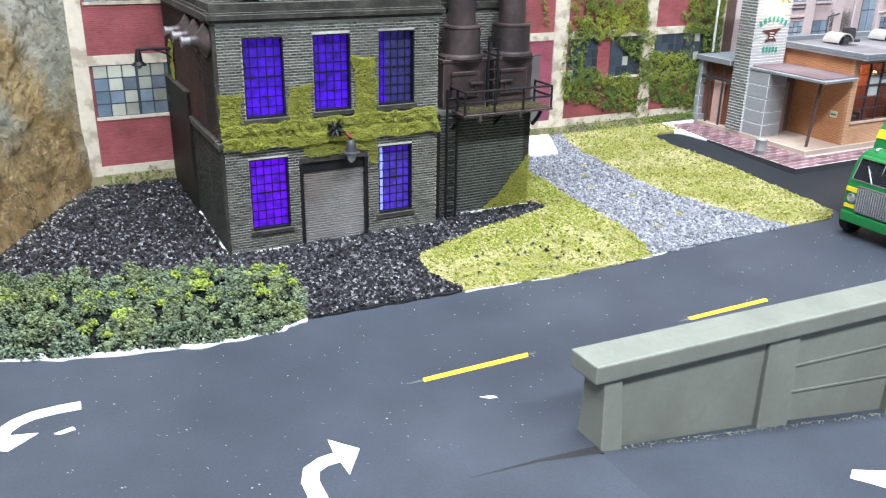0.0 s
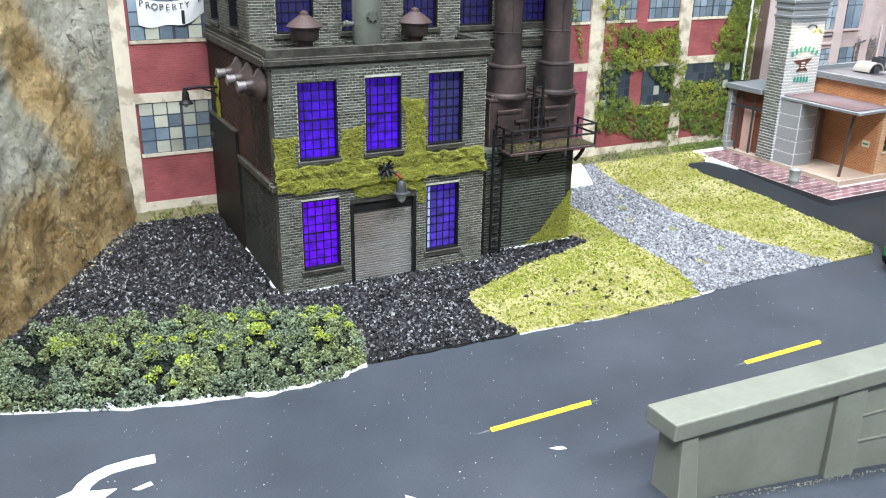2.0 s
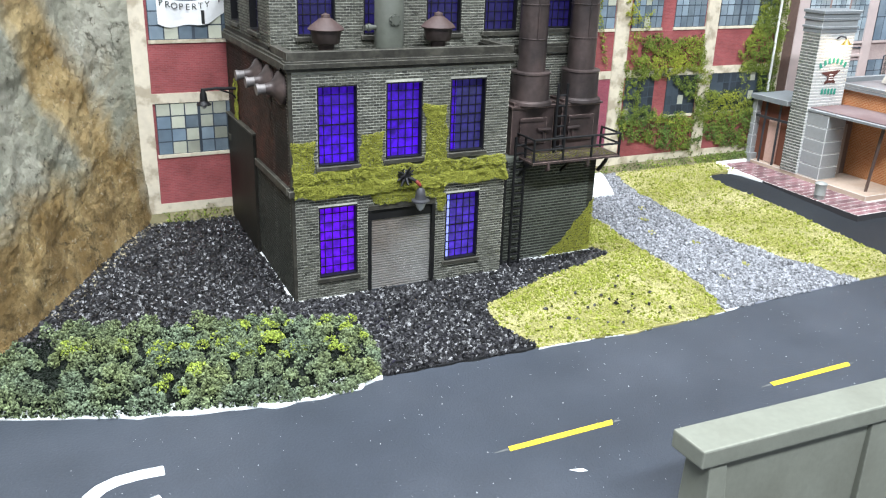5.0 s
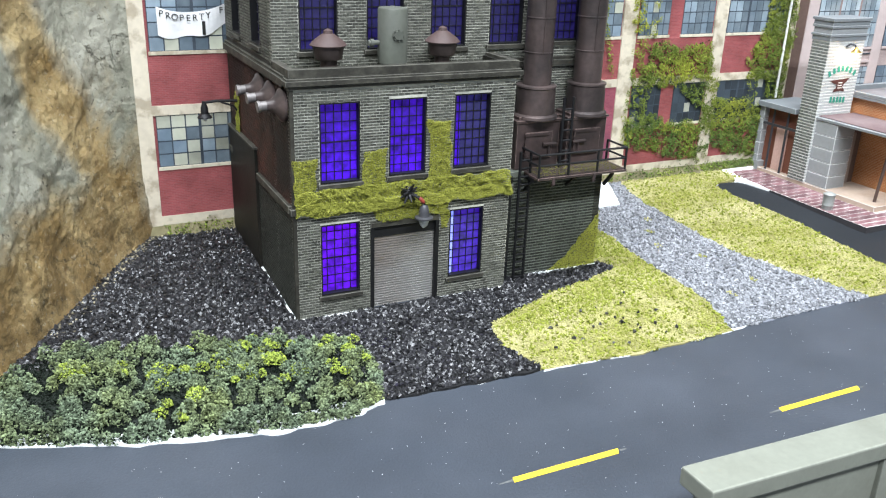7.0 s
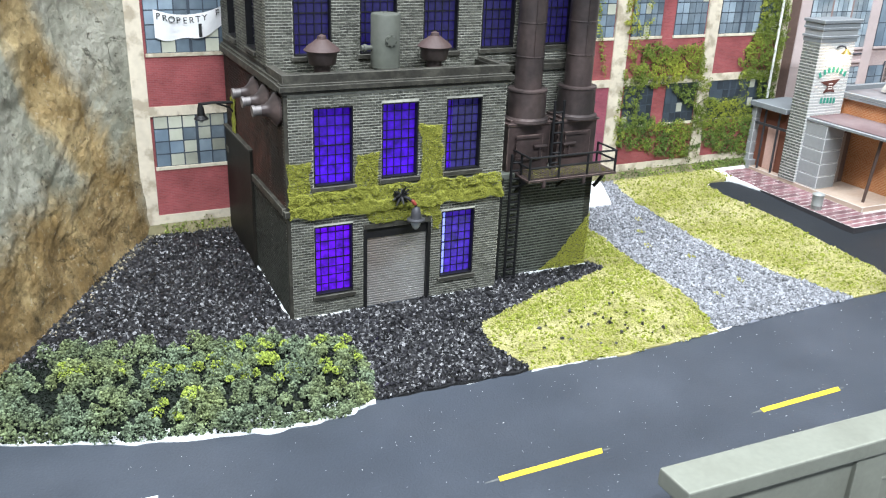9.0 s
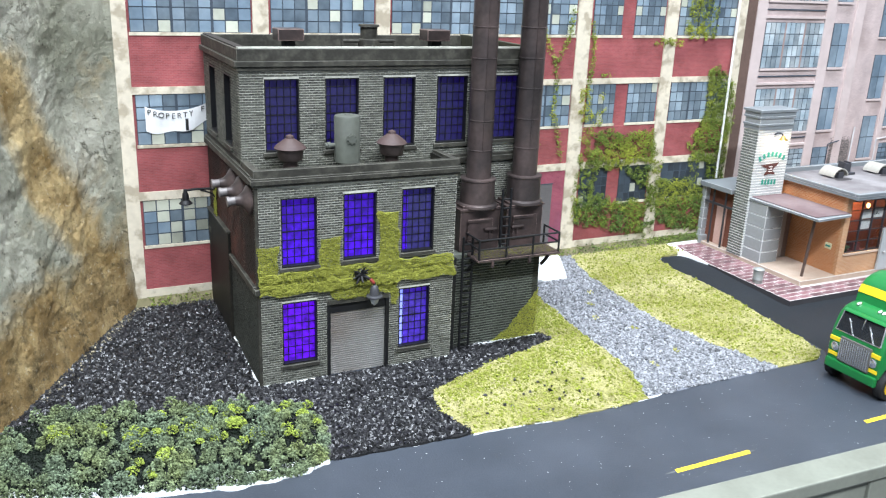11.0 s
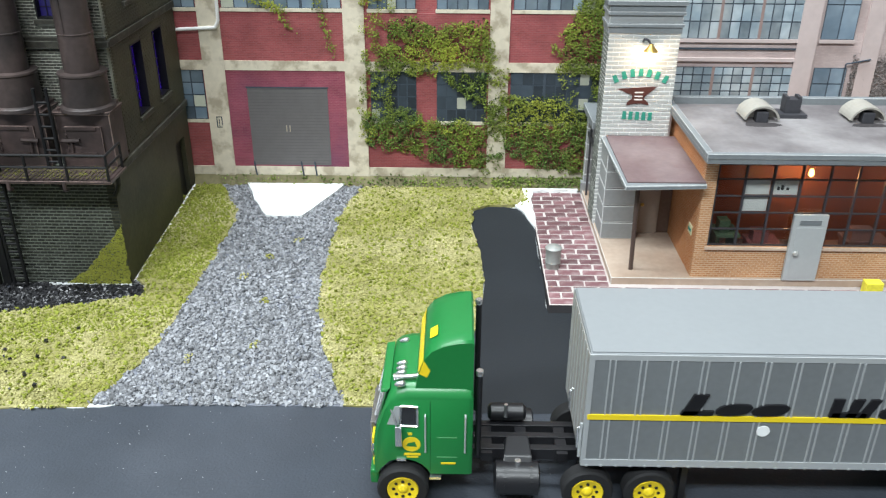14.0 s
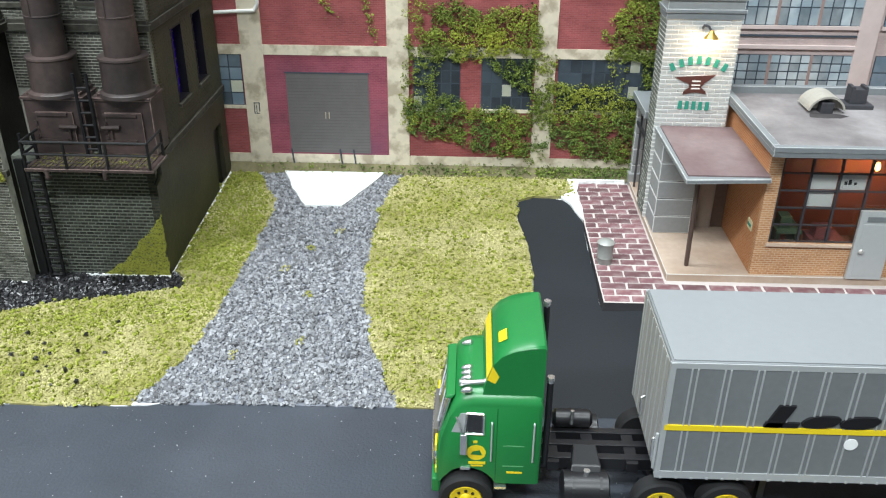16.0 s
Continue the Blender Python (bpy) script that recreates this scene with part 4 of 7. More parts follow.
PIERS = [(-9.9, -9.2), (-3.85, -3.22), (2.35, 3.1), (8.5, 9.25), (14.35, 15.28), (20.5, 21.4), (26.72, 27.56), (32.15, 32.85)]
for (a0, a1), (b0, b1) in zip(PIERS[:-1], PIERS[1:]):
    garage = abs(a1 - 15.28) < 0.1
    b0 = -4.3 if a1 < -5 else b0
    ivy_bay = a1 > 20
    # brick panels with their concrete bands, storey by storey
    slab(works, "base_course", a1, b0, 0.5, 1.35, FAR_CONCRETE, 0.03)
    slab(works, "brick_panel", a1, b0, 1.35, 3.42 if not garage else 5.78, FAR_PURPLE if garage else FAR_BRICK)
    if not garage:
        slab(works, "brick_panel", a1, b0, 3.42, 5.8, FAR_BRICK, -0.06)
    slab(works, "floor_band", a1, b0, 5.78, 6.2, FAR_CONCRETE, 0.04)
    slab(works, "brick_panel", a1, b0, 6.2, 8.25, FAR_BRICK)
    slab(works, "brick_panel", a1, b0, 8.25, 10.75, FAR_BRICK, -0.06)
    slab(works, "floor_band", a1, b0, 10.75, 11.08, FAR_CONCRETE, 0.04)
    slab(works, "brick_panel", a1, b0, 11.08, 13.35, FAR_BRICK)
    slab(works, "brick_panel", a1, b0, 13.35, 15.7, FAR_BRICK, -0.06)
    slab(works, "floor_band", a1, b0, 15.7, 16.0, FAR_CONCRETE, 0.04)
    slab(works, "brick_panel", a1, b0, 16.0, 18.4, FAR_BRICK)
    slab(works, "floor_band", a1, b0, 18.4, 22.0, FAR_CONCRETE, 0.04)
    two = abs(a1 - 21.4) < 0.2
    spans = [(a1 + 0.18, a1 + 2.18), (b0 - 2.25, b0 - 0.08)] if two else [(a1 + 0.12, b0 - 0.06)]
    for x0, x1 in spans:
        n = 5 if two else 9
        far_window(works, x0, x1, 8.42, 10.74, n, 4, FAR_GLASS, None, FAR_CONCRETE, 0.07, 1 if two else 3)
        far_window(works, x0, x1, 13.5, 15.68, n, 4, FAR_GLASS, None, FAR_CONCRETE, 0.07, 1 if two else 3)
        if not garage:
            far_window(works, x0, x1, 3.55, 5.77, n, 4, FAR_GLASS_DARK if ivy_bay else FAR_GLASS, None, FAR_CONCRETE, 0.42 if a1 < 0 else 0.05, 1 if two else 3)
for x0, x1 in PIERS:
    slab(works, "pier", x0, x1, 0.45, 22, FAR_CONCRETE, 0.07)
slab(works, "corner_return", 32.85, 33.7, 0.45, 22, pmat("printed_dark_return", (0.12, 0.075, 0.06), 0.9, var=0.3, bump=0), 0.0)
FAR_SLAT = pmat("printed_slat_line", (0.105, 0.097, 0.097), 0.8, var=0.1, bump=0)
door = part("roller_door", MB().box(16.15, 19.68, BY - 0.012, BY + 0.03, 1.42, 5.0), FAR_DOOR, works, "dull grey roller shutter")
for k in range(24):
    part("slat_shadow", MB().box(16.17, 19.66, BY - 0.018, BY - 0.008, 1.5 + k * 0.142, 1.515 + k * 0.142), FAR_SLAT, door)
part("door_head", MB().box(16.1, 19.73, BY - 0.03, BY + 0.02, 5.0, 5.05), FAR_BAR, door)
for x in (17.75, 17.9):
    part("door_mark", MB().box(x, x + 0.04, BY - 0.02, BY - 0.01, 3.0, 3.3), FAR_CONCRETE, door)
for x in (16.25, 18.4, 19.0):
    part("bollard", MB().cyl((x, BY - 0.05, 0.9), (x - 0.08, BY - 0.05, 1.6), 0.035, n=8), FAR_BAR, works)
part("drain_pipe", MB().tube([(32.0, BY - 0.2, 22), (32.05, BY - 0.2, 4.6)], 0.075), FAR_PIPE, works, "white rain pipe")
part("waste_pipe", MB().tube([(13.0, BY - 0.1, 7.5), (15.1, BY - 0.12, 7.62), (15.25, BY - 0.12, 7.9), (15.4, BY - 0.12, 14)], 0.075), FAR_PIPE, works, "white bent pipe")
tag = MB()
for x, z, w, h in ((14.68, 3.2, 0.04, 0.5), (14.68, 3.66, 0.22, 0.04), (14.9, 3.3, 0.04, 0.4), (14.78, 3.25, 0.03, 0.35), (14.72, 3.2, 0.2, 0.03)):
    tag.box(x, x + w, BY - 0.085, BY - 0.065, z, z + h)
part("scrawl", tag, FAR_BAR, works)

# banner of torn cloth on the left bay
ban = MB()
NB = 16
for j in range(5):
    for i in range(NB):
        f, g = i / (NB - 1), j / 4
        sag = 0.28 * (1 - (2 * f - 1) ** 2)
        ban.v.append((-2.72 + 2.75 * f, BY - 0.06 - 0.04 * math.sin(9 * f + 2 * g), 10.2 - sag + 0.1 * f - g * (1.12 - 0.25 * f + 0.07 * math.sin(11 * f))))
ban.f = [(j * NB + i, j * NB + i + 1, (j + 1) * NB + i + 1, (j + 1) * NB + i) for j in range(4) for i in range(NB - 1)]
banner = thing("cloth_banner", (-1.4, BY - 0.06, 9.0), "white torn cloth banner with black hand lettering", "banner")
part("cloth", ban, CLOTH, banner)


def lettering(name, text, size, matrix, mat, parent, shear=0.0):
    """Raised writing as a mesh."""
    cu = bpy.data.curves.new(name, "FONT")
    cu.body, cu.size, cu.extrude, cu.shear = text, size * U, 0.00008, shear
    cu.align_x, cu.align_y = "CENTER", "CENTER"
    tmp = bpy.data.objects.new(name, cu)
    scene.collection.objects.link(tmp)
    me = bpy.data.meshes.new_from_object(tmp.evaluated_get(bpy.context.evaluated_depsgraph_get()))
    bpy.data.objects.remove(tmp)
    me.materials.clear()
    me.materials.append(mat)
    ob = new(name, me)
    ob.parent = parent
    ob.matrix_basis = Matrix.Translation(-BASE[parent.name] * U) @ matrix
    BASE[ob.name] = BASE[parent.name]
    return ob


for i, ch in enumerate("PROPERTY F"):
    if ch == " ":
        continue
    f = i / 9
    z = 9.93 - 0.25 * (1 - (2 * f - 1) ** 2) + 0.1 * f
    lettering("letter", ch, 0.36, pose((-2.55 + 2.4 * f) * U, (BY - 0.125) * U, z * U, 90), INK, banner)
part("black_streak", MB().box(-0.95, -0.82, BY - 0.125, BY - 0.1, 9.05, 9.6), INK, banner)

# pale office block
FAR_GREY_PIPE = pmat("printed_grey_pipe", (0.52, 0.50, 0.50), 0.8, var=0.12, bump=0)
FAR_TWIG = pmat("printed_dry_twigs", (0.20, 0.175, 0.165), 0.9, var=0.4, island=0.5, bump=0)
FAR_MULLION = pmat("printed_brown_mullion", (0.30, 0.21, 0.19), 0.8, bump=0)
slab(office, "wall", 33.7, 72, 0.5, 24, FAR_PINK, -0.06)
for x0, x1 in ((33.7, 34.5), (39.7, 40.5), (42.45, 43.2), (46.7, 47.1), (52.4, 53.0)):
    slab(office, "pilaster", x0, x1, 0.5, 24, FAR_PINK_TRIM, 0.06)
for z0, z1 in ((4.7, 6.1), (7.3, 10.2), (11.5, 14.35), (15.7, 18.5)):
    far_window(office, 34.65, 39.75, z0, z1, 12, 4, FAR_GLASS_PALE, FAR_MULLION, FAR_PINK_TRIM, 0.0, 3)
    far_window(office, 40.65, 42.05, z0, z1, 2, 2, FAR_GLASS, None, FAR_PINK_TRIM, 0.0)
    far_window(office, 47.2, 52.2, z0, z1, 12, 4, FAR_GLASS, FAR_BAR, FAR_PINK_TRIM, 0.03, 3)
    slab(office, "string_course", 34.5, 39.85, z1 + 0.25, z1 + 0.4, FAR_PINK_TRIM, 0.05)
    slab(office, "string_course", 34.5, 39.85, z1 + 0.75, z1 + 0.82, FAR_BAR, 0.012)
for z0, z1 in ((1.2, 4.1), (5.1, 8.1), (9.3, 12.3), (13.5, 16.5)):
    far_window(office, 45.1, 46.45, z0, z1, 2, 2, FAR_GLASS, None, FAR_PINK_TRIM, 0.0)
part("vent_pipe", MB().tube([(41.9, BY - 0.1, 4.5), (41.9, BY - 0.1, 6.3), (42.9, BY - 0.1, 6.5)], 0.035), FAR_BAR, office)
part("vent_pipe", MB().tube([(44.2, BY - 0.1, 4.5), (44.25, BY - 0.1, 7.4)], 0.055), FAR_GREY_PIPE, office)
part("vent_pipe", MB().tube([(46.7, BY - 0.1, 4.5), (46.7, BY - 0.1, 6.4), (48.2, BY - 0.1, 6.6)], 0.05), FAR_GREY_PIPE, office)
soot = np.column_stack([rng.uniform(42.2, 44.1, 2200), np.full(2200, BY - 0.02), 4.6 + rng.beta(1.0, 1.6, 2200) * 2.2])
crumbs("dry_creeper", soot, rng.uniform(0.02, 0.055, 2200), FAR_TWIG, office, "dry dark creeper")
structure("backdrop_soil", MB().add([(-6, 9.0, 0.50), (33, 9.0, 0.50), (33, BY - 0.05, 0.95), (-6, BY - 0.05, 0.95)], [(0, 1, 2, 3)]), FAR_SOIL, "weedy strip of soil at the foot of the backdrop", "soil strip")

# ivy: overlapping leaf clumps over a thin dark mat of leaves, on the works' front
# dark leaves under the clumps paint the printed shade in their gaps
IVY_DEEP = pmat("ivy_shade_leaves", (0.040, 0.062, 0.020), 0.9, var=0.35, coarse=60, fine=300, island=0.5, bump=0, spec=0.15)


def ivy(area, mat, label, density=38.0, mat_layer=True):
    """Leaf clumps over the outline area, (x, z) points on the front."""
    box = np.array(area)
    size = float(np.prod(box.max(0) - box.min(0)))
    heads = rng.uniform(box.min(0) - 0.15, box.max(0) + 0.15, (int(size * density * 1.25), 2))
    edge = np.array([noise.noise((q[0] * 1.9, 7.0, q[1] * 1.9)) for q in heads])
    heads = heads[inside(area, heads) & (edge > -0.52)]
    per = 18
    n = len(heads)
    r = rng.uniform(0.10, 0.24, n)
    d = rng.normal(size=(n, per, 3))
    d /= np.linalg.norm(d, axis=2)[:, :, None]
    d[:, :, 1] = -np.abs(d[:, :, 1]) * 0.75
    c = np.column_stack([heads[:, 0], BY - 0.08 - rng.uniform(0, 0.05, n), heads[:, 1]])[:, None, :] + d * r[:, None, None] * rng.uniform(0.6, 1.1, (n, per, 1))
    c = c.reshape(-1, 3)
    crumbs("ivy", c, rng.uniform(0.028, 0.062, len(c)), mat, works, label, squash=(0.2, 1.0))
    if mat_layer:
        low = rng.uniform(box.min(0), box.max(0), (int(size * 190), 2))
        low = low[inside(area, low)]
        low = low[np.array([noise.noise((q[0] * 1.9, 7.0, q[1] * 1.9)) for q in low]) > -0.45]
        crumbs("ivy", np.column_stack([low[:, 0], np.full(len(low), BY - 0.085), low[:, 1]]), rng.uniform(0.03, 0.07, len(low)), IVY_DEEP, works, "dark ivy leaves painting the printed shade between the clumps", squash=(0.2, 1.0))


BRIGHT_IVY, SHADE_IVY = "bright yellow-green ivy on the bricks", "deeper green ivy on the bricks"
ivy([(22.0, 6.05), (21.9, 6.6), (22.4, 7.0), (22.3, 7.9), (23.2, 8.15), (24.5, 7.7), (26.6, 8.1), (26.8, 6.0), (24.6, 5.95), (24.3, 5.7), (22.3, 5.7)], IVY, BRIGHT_IVY)
ivy([(20.95, 10.6), (21.6, 10.6), (22.3, 8.2), (22.0, 6.0), (22.9, 5.6), (22.6, 4.6), (22.2, 3.6), (21.2, 2.2), (21.0, 3.4), (21.2, 5.0), (21.4, 7.0)], IVY, BRIGHT_IVY, 17.0, False)
ivy([(24.6, 5.75), (26.7, 5.75), (26.6, 4.3), (26.1, 4.4), (25.4, 5.0)], IVY_DARK, SHADE_IVY, 30.0)
ivy([(21.3, 3.7), (22.3, 3.75), (23.3, 4.25), (23.9, 3.6), (24.9, 3.5), (25.3, 3.75), (26.5, 3.25), (26.6, 1.5), (25.5, 1.45), (24.2, 1.75), (23.2, 2.15), (22.2, 2.3), (21.4, 2.5)], IVY_DARK, SHADE_IVY)
ivy([(21.3, 3.85), (22.3, 3.9), (23.3, 4.35), (23.9, 3.7), (24.9, 3.6), (25.3, 3.85), (26.5, 3.4), (26.5, 3.0), (24.5, 3.1), (23.0, 3.3), (21.4, 3.2)], IVY, BRIGHT_IVY, 20.0, False)
ivy([(26.5, 7.2), (27.1, 7.0), (27.3, 6.0), (27.7, 5.8), (27.4, 5.2), (26.6, 5.2)], IVY, BRIGHT_IVY, 26.0, False)
ivy([(26.5, 4.4), (27.4, 4.5), (27.4, 1.4), (26.6, 1.2)], IVY_DARK, SHADE_IVY, 20.0, False)
ivy([(26.6, 4.4), (27.4, 4.9), (28.3, 4.6), (29.6, 4.9), (30.0, 4.2), (30.8, 4.2), (31.8, 3.6), (31.8, 3.1), (26.6, 3.1)], IVY, BRIGHT_IVY, 30.0)
ivy([(27.2, 3.4), (32.4, 3.6), (32.5, 1.1), (30.0, 1.3), (28.6, 1.6), (27.6, 2.2)], IVY_DARK, SHADE_IVY)
ivy([(29.3, 6.9), (29.9, 6.4), (29.6, 5.9), (32.5, 5.6), (32.8, 8.4), (32.6, 10.4), (31.2, 11.8), (30.4, 11.4), (30.6, 9.0), (29.9, 7.6)], IVY, BRIGHT_IVY)
ivy([(29.8, 5.8), (30.5, 5.8), (30.5, 3.8), (29.9, 4.3)], IVY, BRIGHT_IVY, 20.0, False)
ivy([(31.2, 5.8), (32.6, 5.8), (32.6, 3.2), (31.3, 3.4)], IVY_DARK, SHADE_IVY)
ivy([(26.0, 13.3), (30.5, 13.4), (30.5, 30.0), (28.0, 12.9), (26.0, 13.05)], IVY, BRIGHT_IVY, 20.0, False)
ivy([(22.6, 10.4), (22.2, 8.2), (22.6, 8.1), (22.9, 10.3)], IVY, BRIGHT_IVY, 12.0, False)
vines = []
for trail in ([(16.2, 15.9), (17.3, 15.2), (18.4, 13.6), (19.1, 12.2), (19.4, 11.0), (19.3, 9.2), (19.8, 7.6), (20.0, 6.6)], [(20.2, 15.0), (19.9, 13.2), (19.3, 12.0)], [(16.6, 9.6), (16.9, 8.9), (17.8, 8.4), (18.3, 7.5)], [(16.5, 8.8), (17.4, 8.6), (18.1, 8.4)],
              [(21.6, 14.2), (21.7, 12.0), (21.5, 10.0)], [(22.4, 11.2), (23.0, 11.3)], [(14.9, 14.6), (14.6, 12.5), (15.2, 11.0)]):
    for (x0, z0), (x1, z1) in zip(trail[:-1], trail[1:]):
        n = int(70 * math.hypot(x1 - x0, z1 - z0))
        f = rng.uniform(0, 1, n)
        vines.append(np.column_stack([x0 + (x1 - x0) * f + rng.normal(0, 0.10, n), BY - 0.1 - rng.uniform(0, 0.05, n), z0 + (z1 - z0) * f + rng.normal(0, 0.10, n)]))
vines = np.concatenate(vines)
crumbs("ivy_trail", vines, rng.uniform(0.03, 0.08, len(vines)), IVY, works, "thin trailing ivy", squash=(0.25, 1.0))

weeds = np.column_stack([np.concatenate([rng.uniform(-3.2, -0.2, 160), rng.uniform(14.5, 22, 200), rng.normal(24.5, 2.0, 500), rng.uniform(27, 33, 1100)]), rng.uniform(9.05, 9.35, 1960), np.zeros(1960)])
weeds[:, 2] = 0.52 + (weeds[:, 1] - 9.0) + np.abs(rng.normal(size=1960)) * 0.12
crumbs("wall_weeds", weeds, rng.uniform(0.03, 0.08, 1960), IVY_DARK, None, "low green weeds along the foot of the backdrop", "weeds", squash=(0.3, 1.0))

# ---- dark power house ----
house = thing("power_house", (6.7, 4.5, 0), "weathered dark brick power house with violet lit windows", "power house")
FRONT = lambda p: (p[0], p[1], p[2])                    # low front block, y = 0
TALL = lambda p: (p[0], 2.05 + p[1], p[2])              # tall block front
ANNEX = lambda p: (p[0], 0.6 + p[1], p[2])              # wall under the boilers
LEFT = lambda p: (p[1], p[0], p[2])                     # west wall, u runs north
RIGHT = lambda p: (13.42 - p[1], p[0], p[2])            # east wall, u runs north

w_low = [(0.95, 2.42, 0.88, 3.60), (6.05, 7.50, 0.85, 3.60)]
w_up = [(0.98, 2.45, 5.12, 7.95), (3.54, 4.97, 5.18, 7.96), (6.10, 7.58, 5.22, 7.98)]
door_hole = [(2.92, 5.52, -0.2, 3.30)]
holes = w_low + w_up + door_hole
part("front_wall", wall_cells(MB(FRONT), 0, 8.6, -0.2, 9.0, holes, 0, 0.35), MORTAR, house)
brick_skin("front_bricks", 0.0, 8.6, 0.0, 8.45, [(h[0] - 0.01, h[1] + 0.01, h[2] - 0.17, h[3] + 0.01) for h in holes] + [(-1, 9, 4.05, 4.38)], FRONT, DARK_BRICK, house)
tall_w = [(0.97, 2.38, 9.37, 12.28), (3.47, 4.92, 9.37, 12.28), (6.00, 7.46, 9.37, 12.28), (8.48, 9.95, 9.40, 12.30), (11.2, 12.6, 9.45, 12.3)]
part("tall_wall", wall_cells(MB(TALL), 0, 13.35, 0, 13.5, tall_w, 0, 0.35), MORTAR, house)
brick_skin("tall_bricks", 0, 13.35, 8.69, 13.0, [(h[0] - 0.01, h[1] + 0.01, h[2] - 0.17, h[3] + 0.01) for h in tall_w], TALL, DARK_BRICK, house)
brick_skin("tall_bricks", 8.6, 13.35, 6.5, 8.5, [], TALL, DARK_BRICK, house)
part("boiler_wall", wall_cells(MB(ANNEX), 8.6, 13.115, -0.2, 4.6, [], 0, 1.45), BOILER_MORTAR, house)
brick_skin("boiler_wall_bricks", 8.7, 13.42, 0.05, 4.5, [], ANNEX, DARKER_BRICK, house, length=0.26, height=0.125, gap=0.042)
left_w = [(3.6, 4.9, 9.35, 12.25), (6.7, 8.0, 9.35, 12.25)]
# west wall: darker mortar than the front, darker bricks up to the cornice
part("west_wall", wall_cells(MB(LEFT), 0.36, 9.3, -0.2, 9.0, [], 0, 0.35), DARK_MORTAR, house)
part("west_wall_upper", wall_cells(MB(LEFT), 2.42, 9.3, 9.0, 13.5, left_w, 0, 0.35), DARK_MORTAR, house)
brick_skin("west_bricks", 0.02, 9.3, 0.0, 4.1, [], LEFT, DARKER_BRICK, house, height=0.11)
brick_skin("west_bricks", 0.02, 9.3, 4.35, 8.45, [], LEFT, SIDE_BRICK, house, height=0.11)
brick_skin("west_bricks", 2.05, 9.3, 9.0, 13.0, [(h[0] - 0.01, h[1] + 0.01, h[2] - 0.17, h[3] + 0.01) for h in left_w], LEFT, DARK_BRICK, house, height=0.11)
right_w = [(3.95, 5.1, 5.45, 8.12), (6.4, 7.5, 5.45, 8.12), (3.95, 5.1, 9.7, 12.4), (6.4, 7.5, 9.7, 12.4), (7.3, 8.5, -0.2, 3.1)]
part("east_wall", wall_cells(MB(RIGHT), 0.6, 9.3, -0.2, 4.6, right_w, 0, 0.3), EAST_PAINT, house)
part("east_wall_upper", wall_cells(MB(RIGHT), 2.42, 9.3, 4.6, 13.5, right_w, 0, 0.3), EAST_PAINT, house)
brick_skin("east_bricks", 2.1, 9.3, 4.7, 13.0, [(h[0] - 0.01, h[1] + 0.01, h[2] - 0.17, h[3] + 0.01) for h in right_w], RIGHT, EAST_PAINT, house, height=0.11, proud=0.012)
part("block_side", MB().box(8.25, 8.6, 0.36, 2.0, -0.2, 9.0), DARK_PAINT, house)
part("low_roof", MB().box(0.3, 8.3, 0.3, 2.1, 8.5, 8.68), EAST_PAINT, house, "gravelled dark roof")
part("tall_roof", MB().box(0.3, 13.1, 2.3, 9.3, 12.75, 12.95), DARK_PAINT, house)
part("floor_inside", MB().box(0.35, 13.0, 0.35, 9.2, -0.15, -0.05), INK, house)
part("inner_back", MB().box(0.36, 13.04, 3.6, 3.7, 0, 12.7), INK, house)


def course(name, steps, runs, mat=DARK_TRIM):
    """A moulded band; steps: (z0, z1, how far it stands out); runs: (x0, x1, y0, y1) of the wall line."""
    for x0, x1, y0, y1 in runs:
        for z0, z1, o in steps:
            part(name, MB().box(x0 - o, x1 + o, y0 - o, y1, z0, z1), mat, house, bevel=0.015)


course("cornice", [(8.45, 8.58, 0.10), (8.582, 8.75, 0.20), (8.752, 8.82, 0.13)], [(0.0, 8.6, 0.0, 0.34)])
part("cornice", MB().box(-0.18, 0.3, 0.36, 9.3, 8.50, 8.76), DARK_TRIM, house, bevel=0.015)
part("cornice", MB().box(-0.1, 0.3, 0.36, 9.3, 8.762, 8.86), DARK_TRIM, house, bevel=0.015)
part("cornice", MB().box(8.3, 8.78, 0.36, 2.0, 8.50, 8.76), DARK_TRIM, house, bevel=0.015)
part("cornice", MB().box(8.3, 8.7, 0.36, 2.0, 8.762, 8.86), DARK_TRIM, house, bevel=0.015)
part("cornice", MB().box(8.8, 13.5, 1.88, 2.1, 8.50, 8.72), DARK_TRIM, house, bevel=0.015)
part("cornice", MB().box(8.8, 13.42, 1.95, 2.1, 8.722, 8.86), DARK_TRIM, house, bevel=0.015)
part("cornice", MB().box(13.2, 13.5, 2.12, 9.3, 8.50, 8.76), DARK_TRIM, house, bevel=0.015)
part("parapet", MB().box(-0.06, 8.66, -0.06, 0.22, 8.83, 9.12), DARK_TRIM, house, bevel=0.02)
part("parapet", MB().box(-0.06, 0.22, 0.23, 2.0, 8.83, 9.12), DARK_TRIM, house, bevel=0.02)
part("parapet", MB().box(8.38, 8.66, 0.23, 2.0, 8.83, 9.12), DARK_TRIM, house, bevel=0.02)
part("ledge", MB().box(-0.14, 8.74, -0.14, 0.1, 4.10, 4.34), DARK_TRIM, house, bevel=0.03)
part("ledge", MB().box(-0.16, 0.1, 0.12, 4.6, 4.12, 4.40), DARK_TRIM, house, bevel=0.03)
part("ledge", MB().box(-0.16, 0.1, 8.75, 9.3, 4.12, 4.40), DARK_TRIM, house, bevel=0.03)
part("ledge", MB().box(13.3, 13.52, 0.95, 9.3, 4.25, 4.52), DARK_TRIM, house, bevel=0.03)
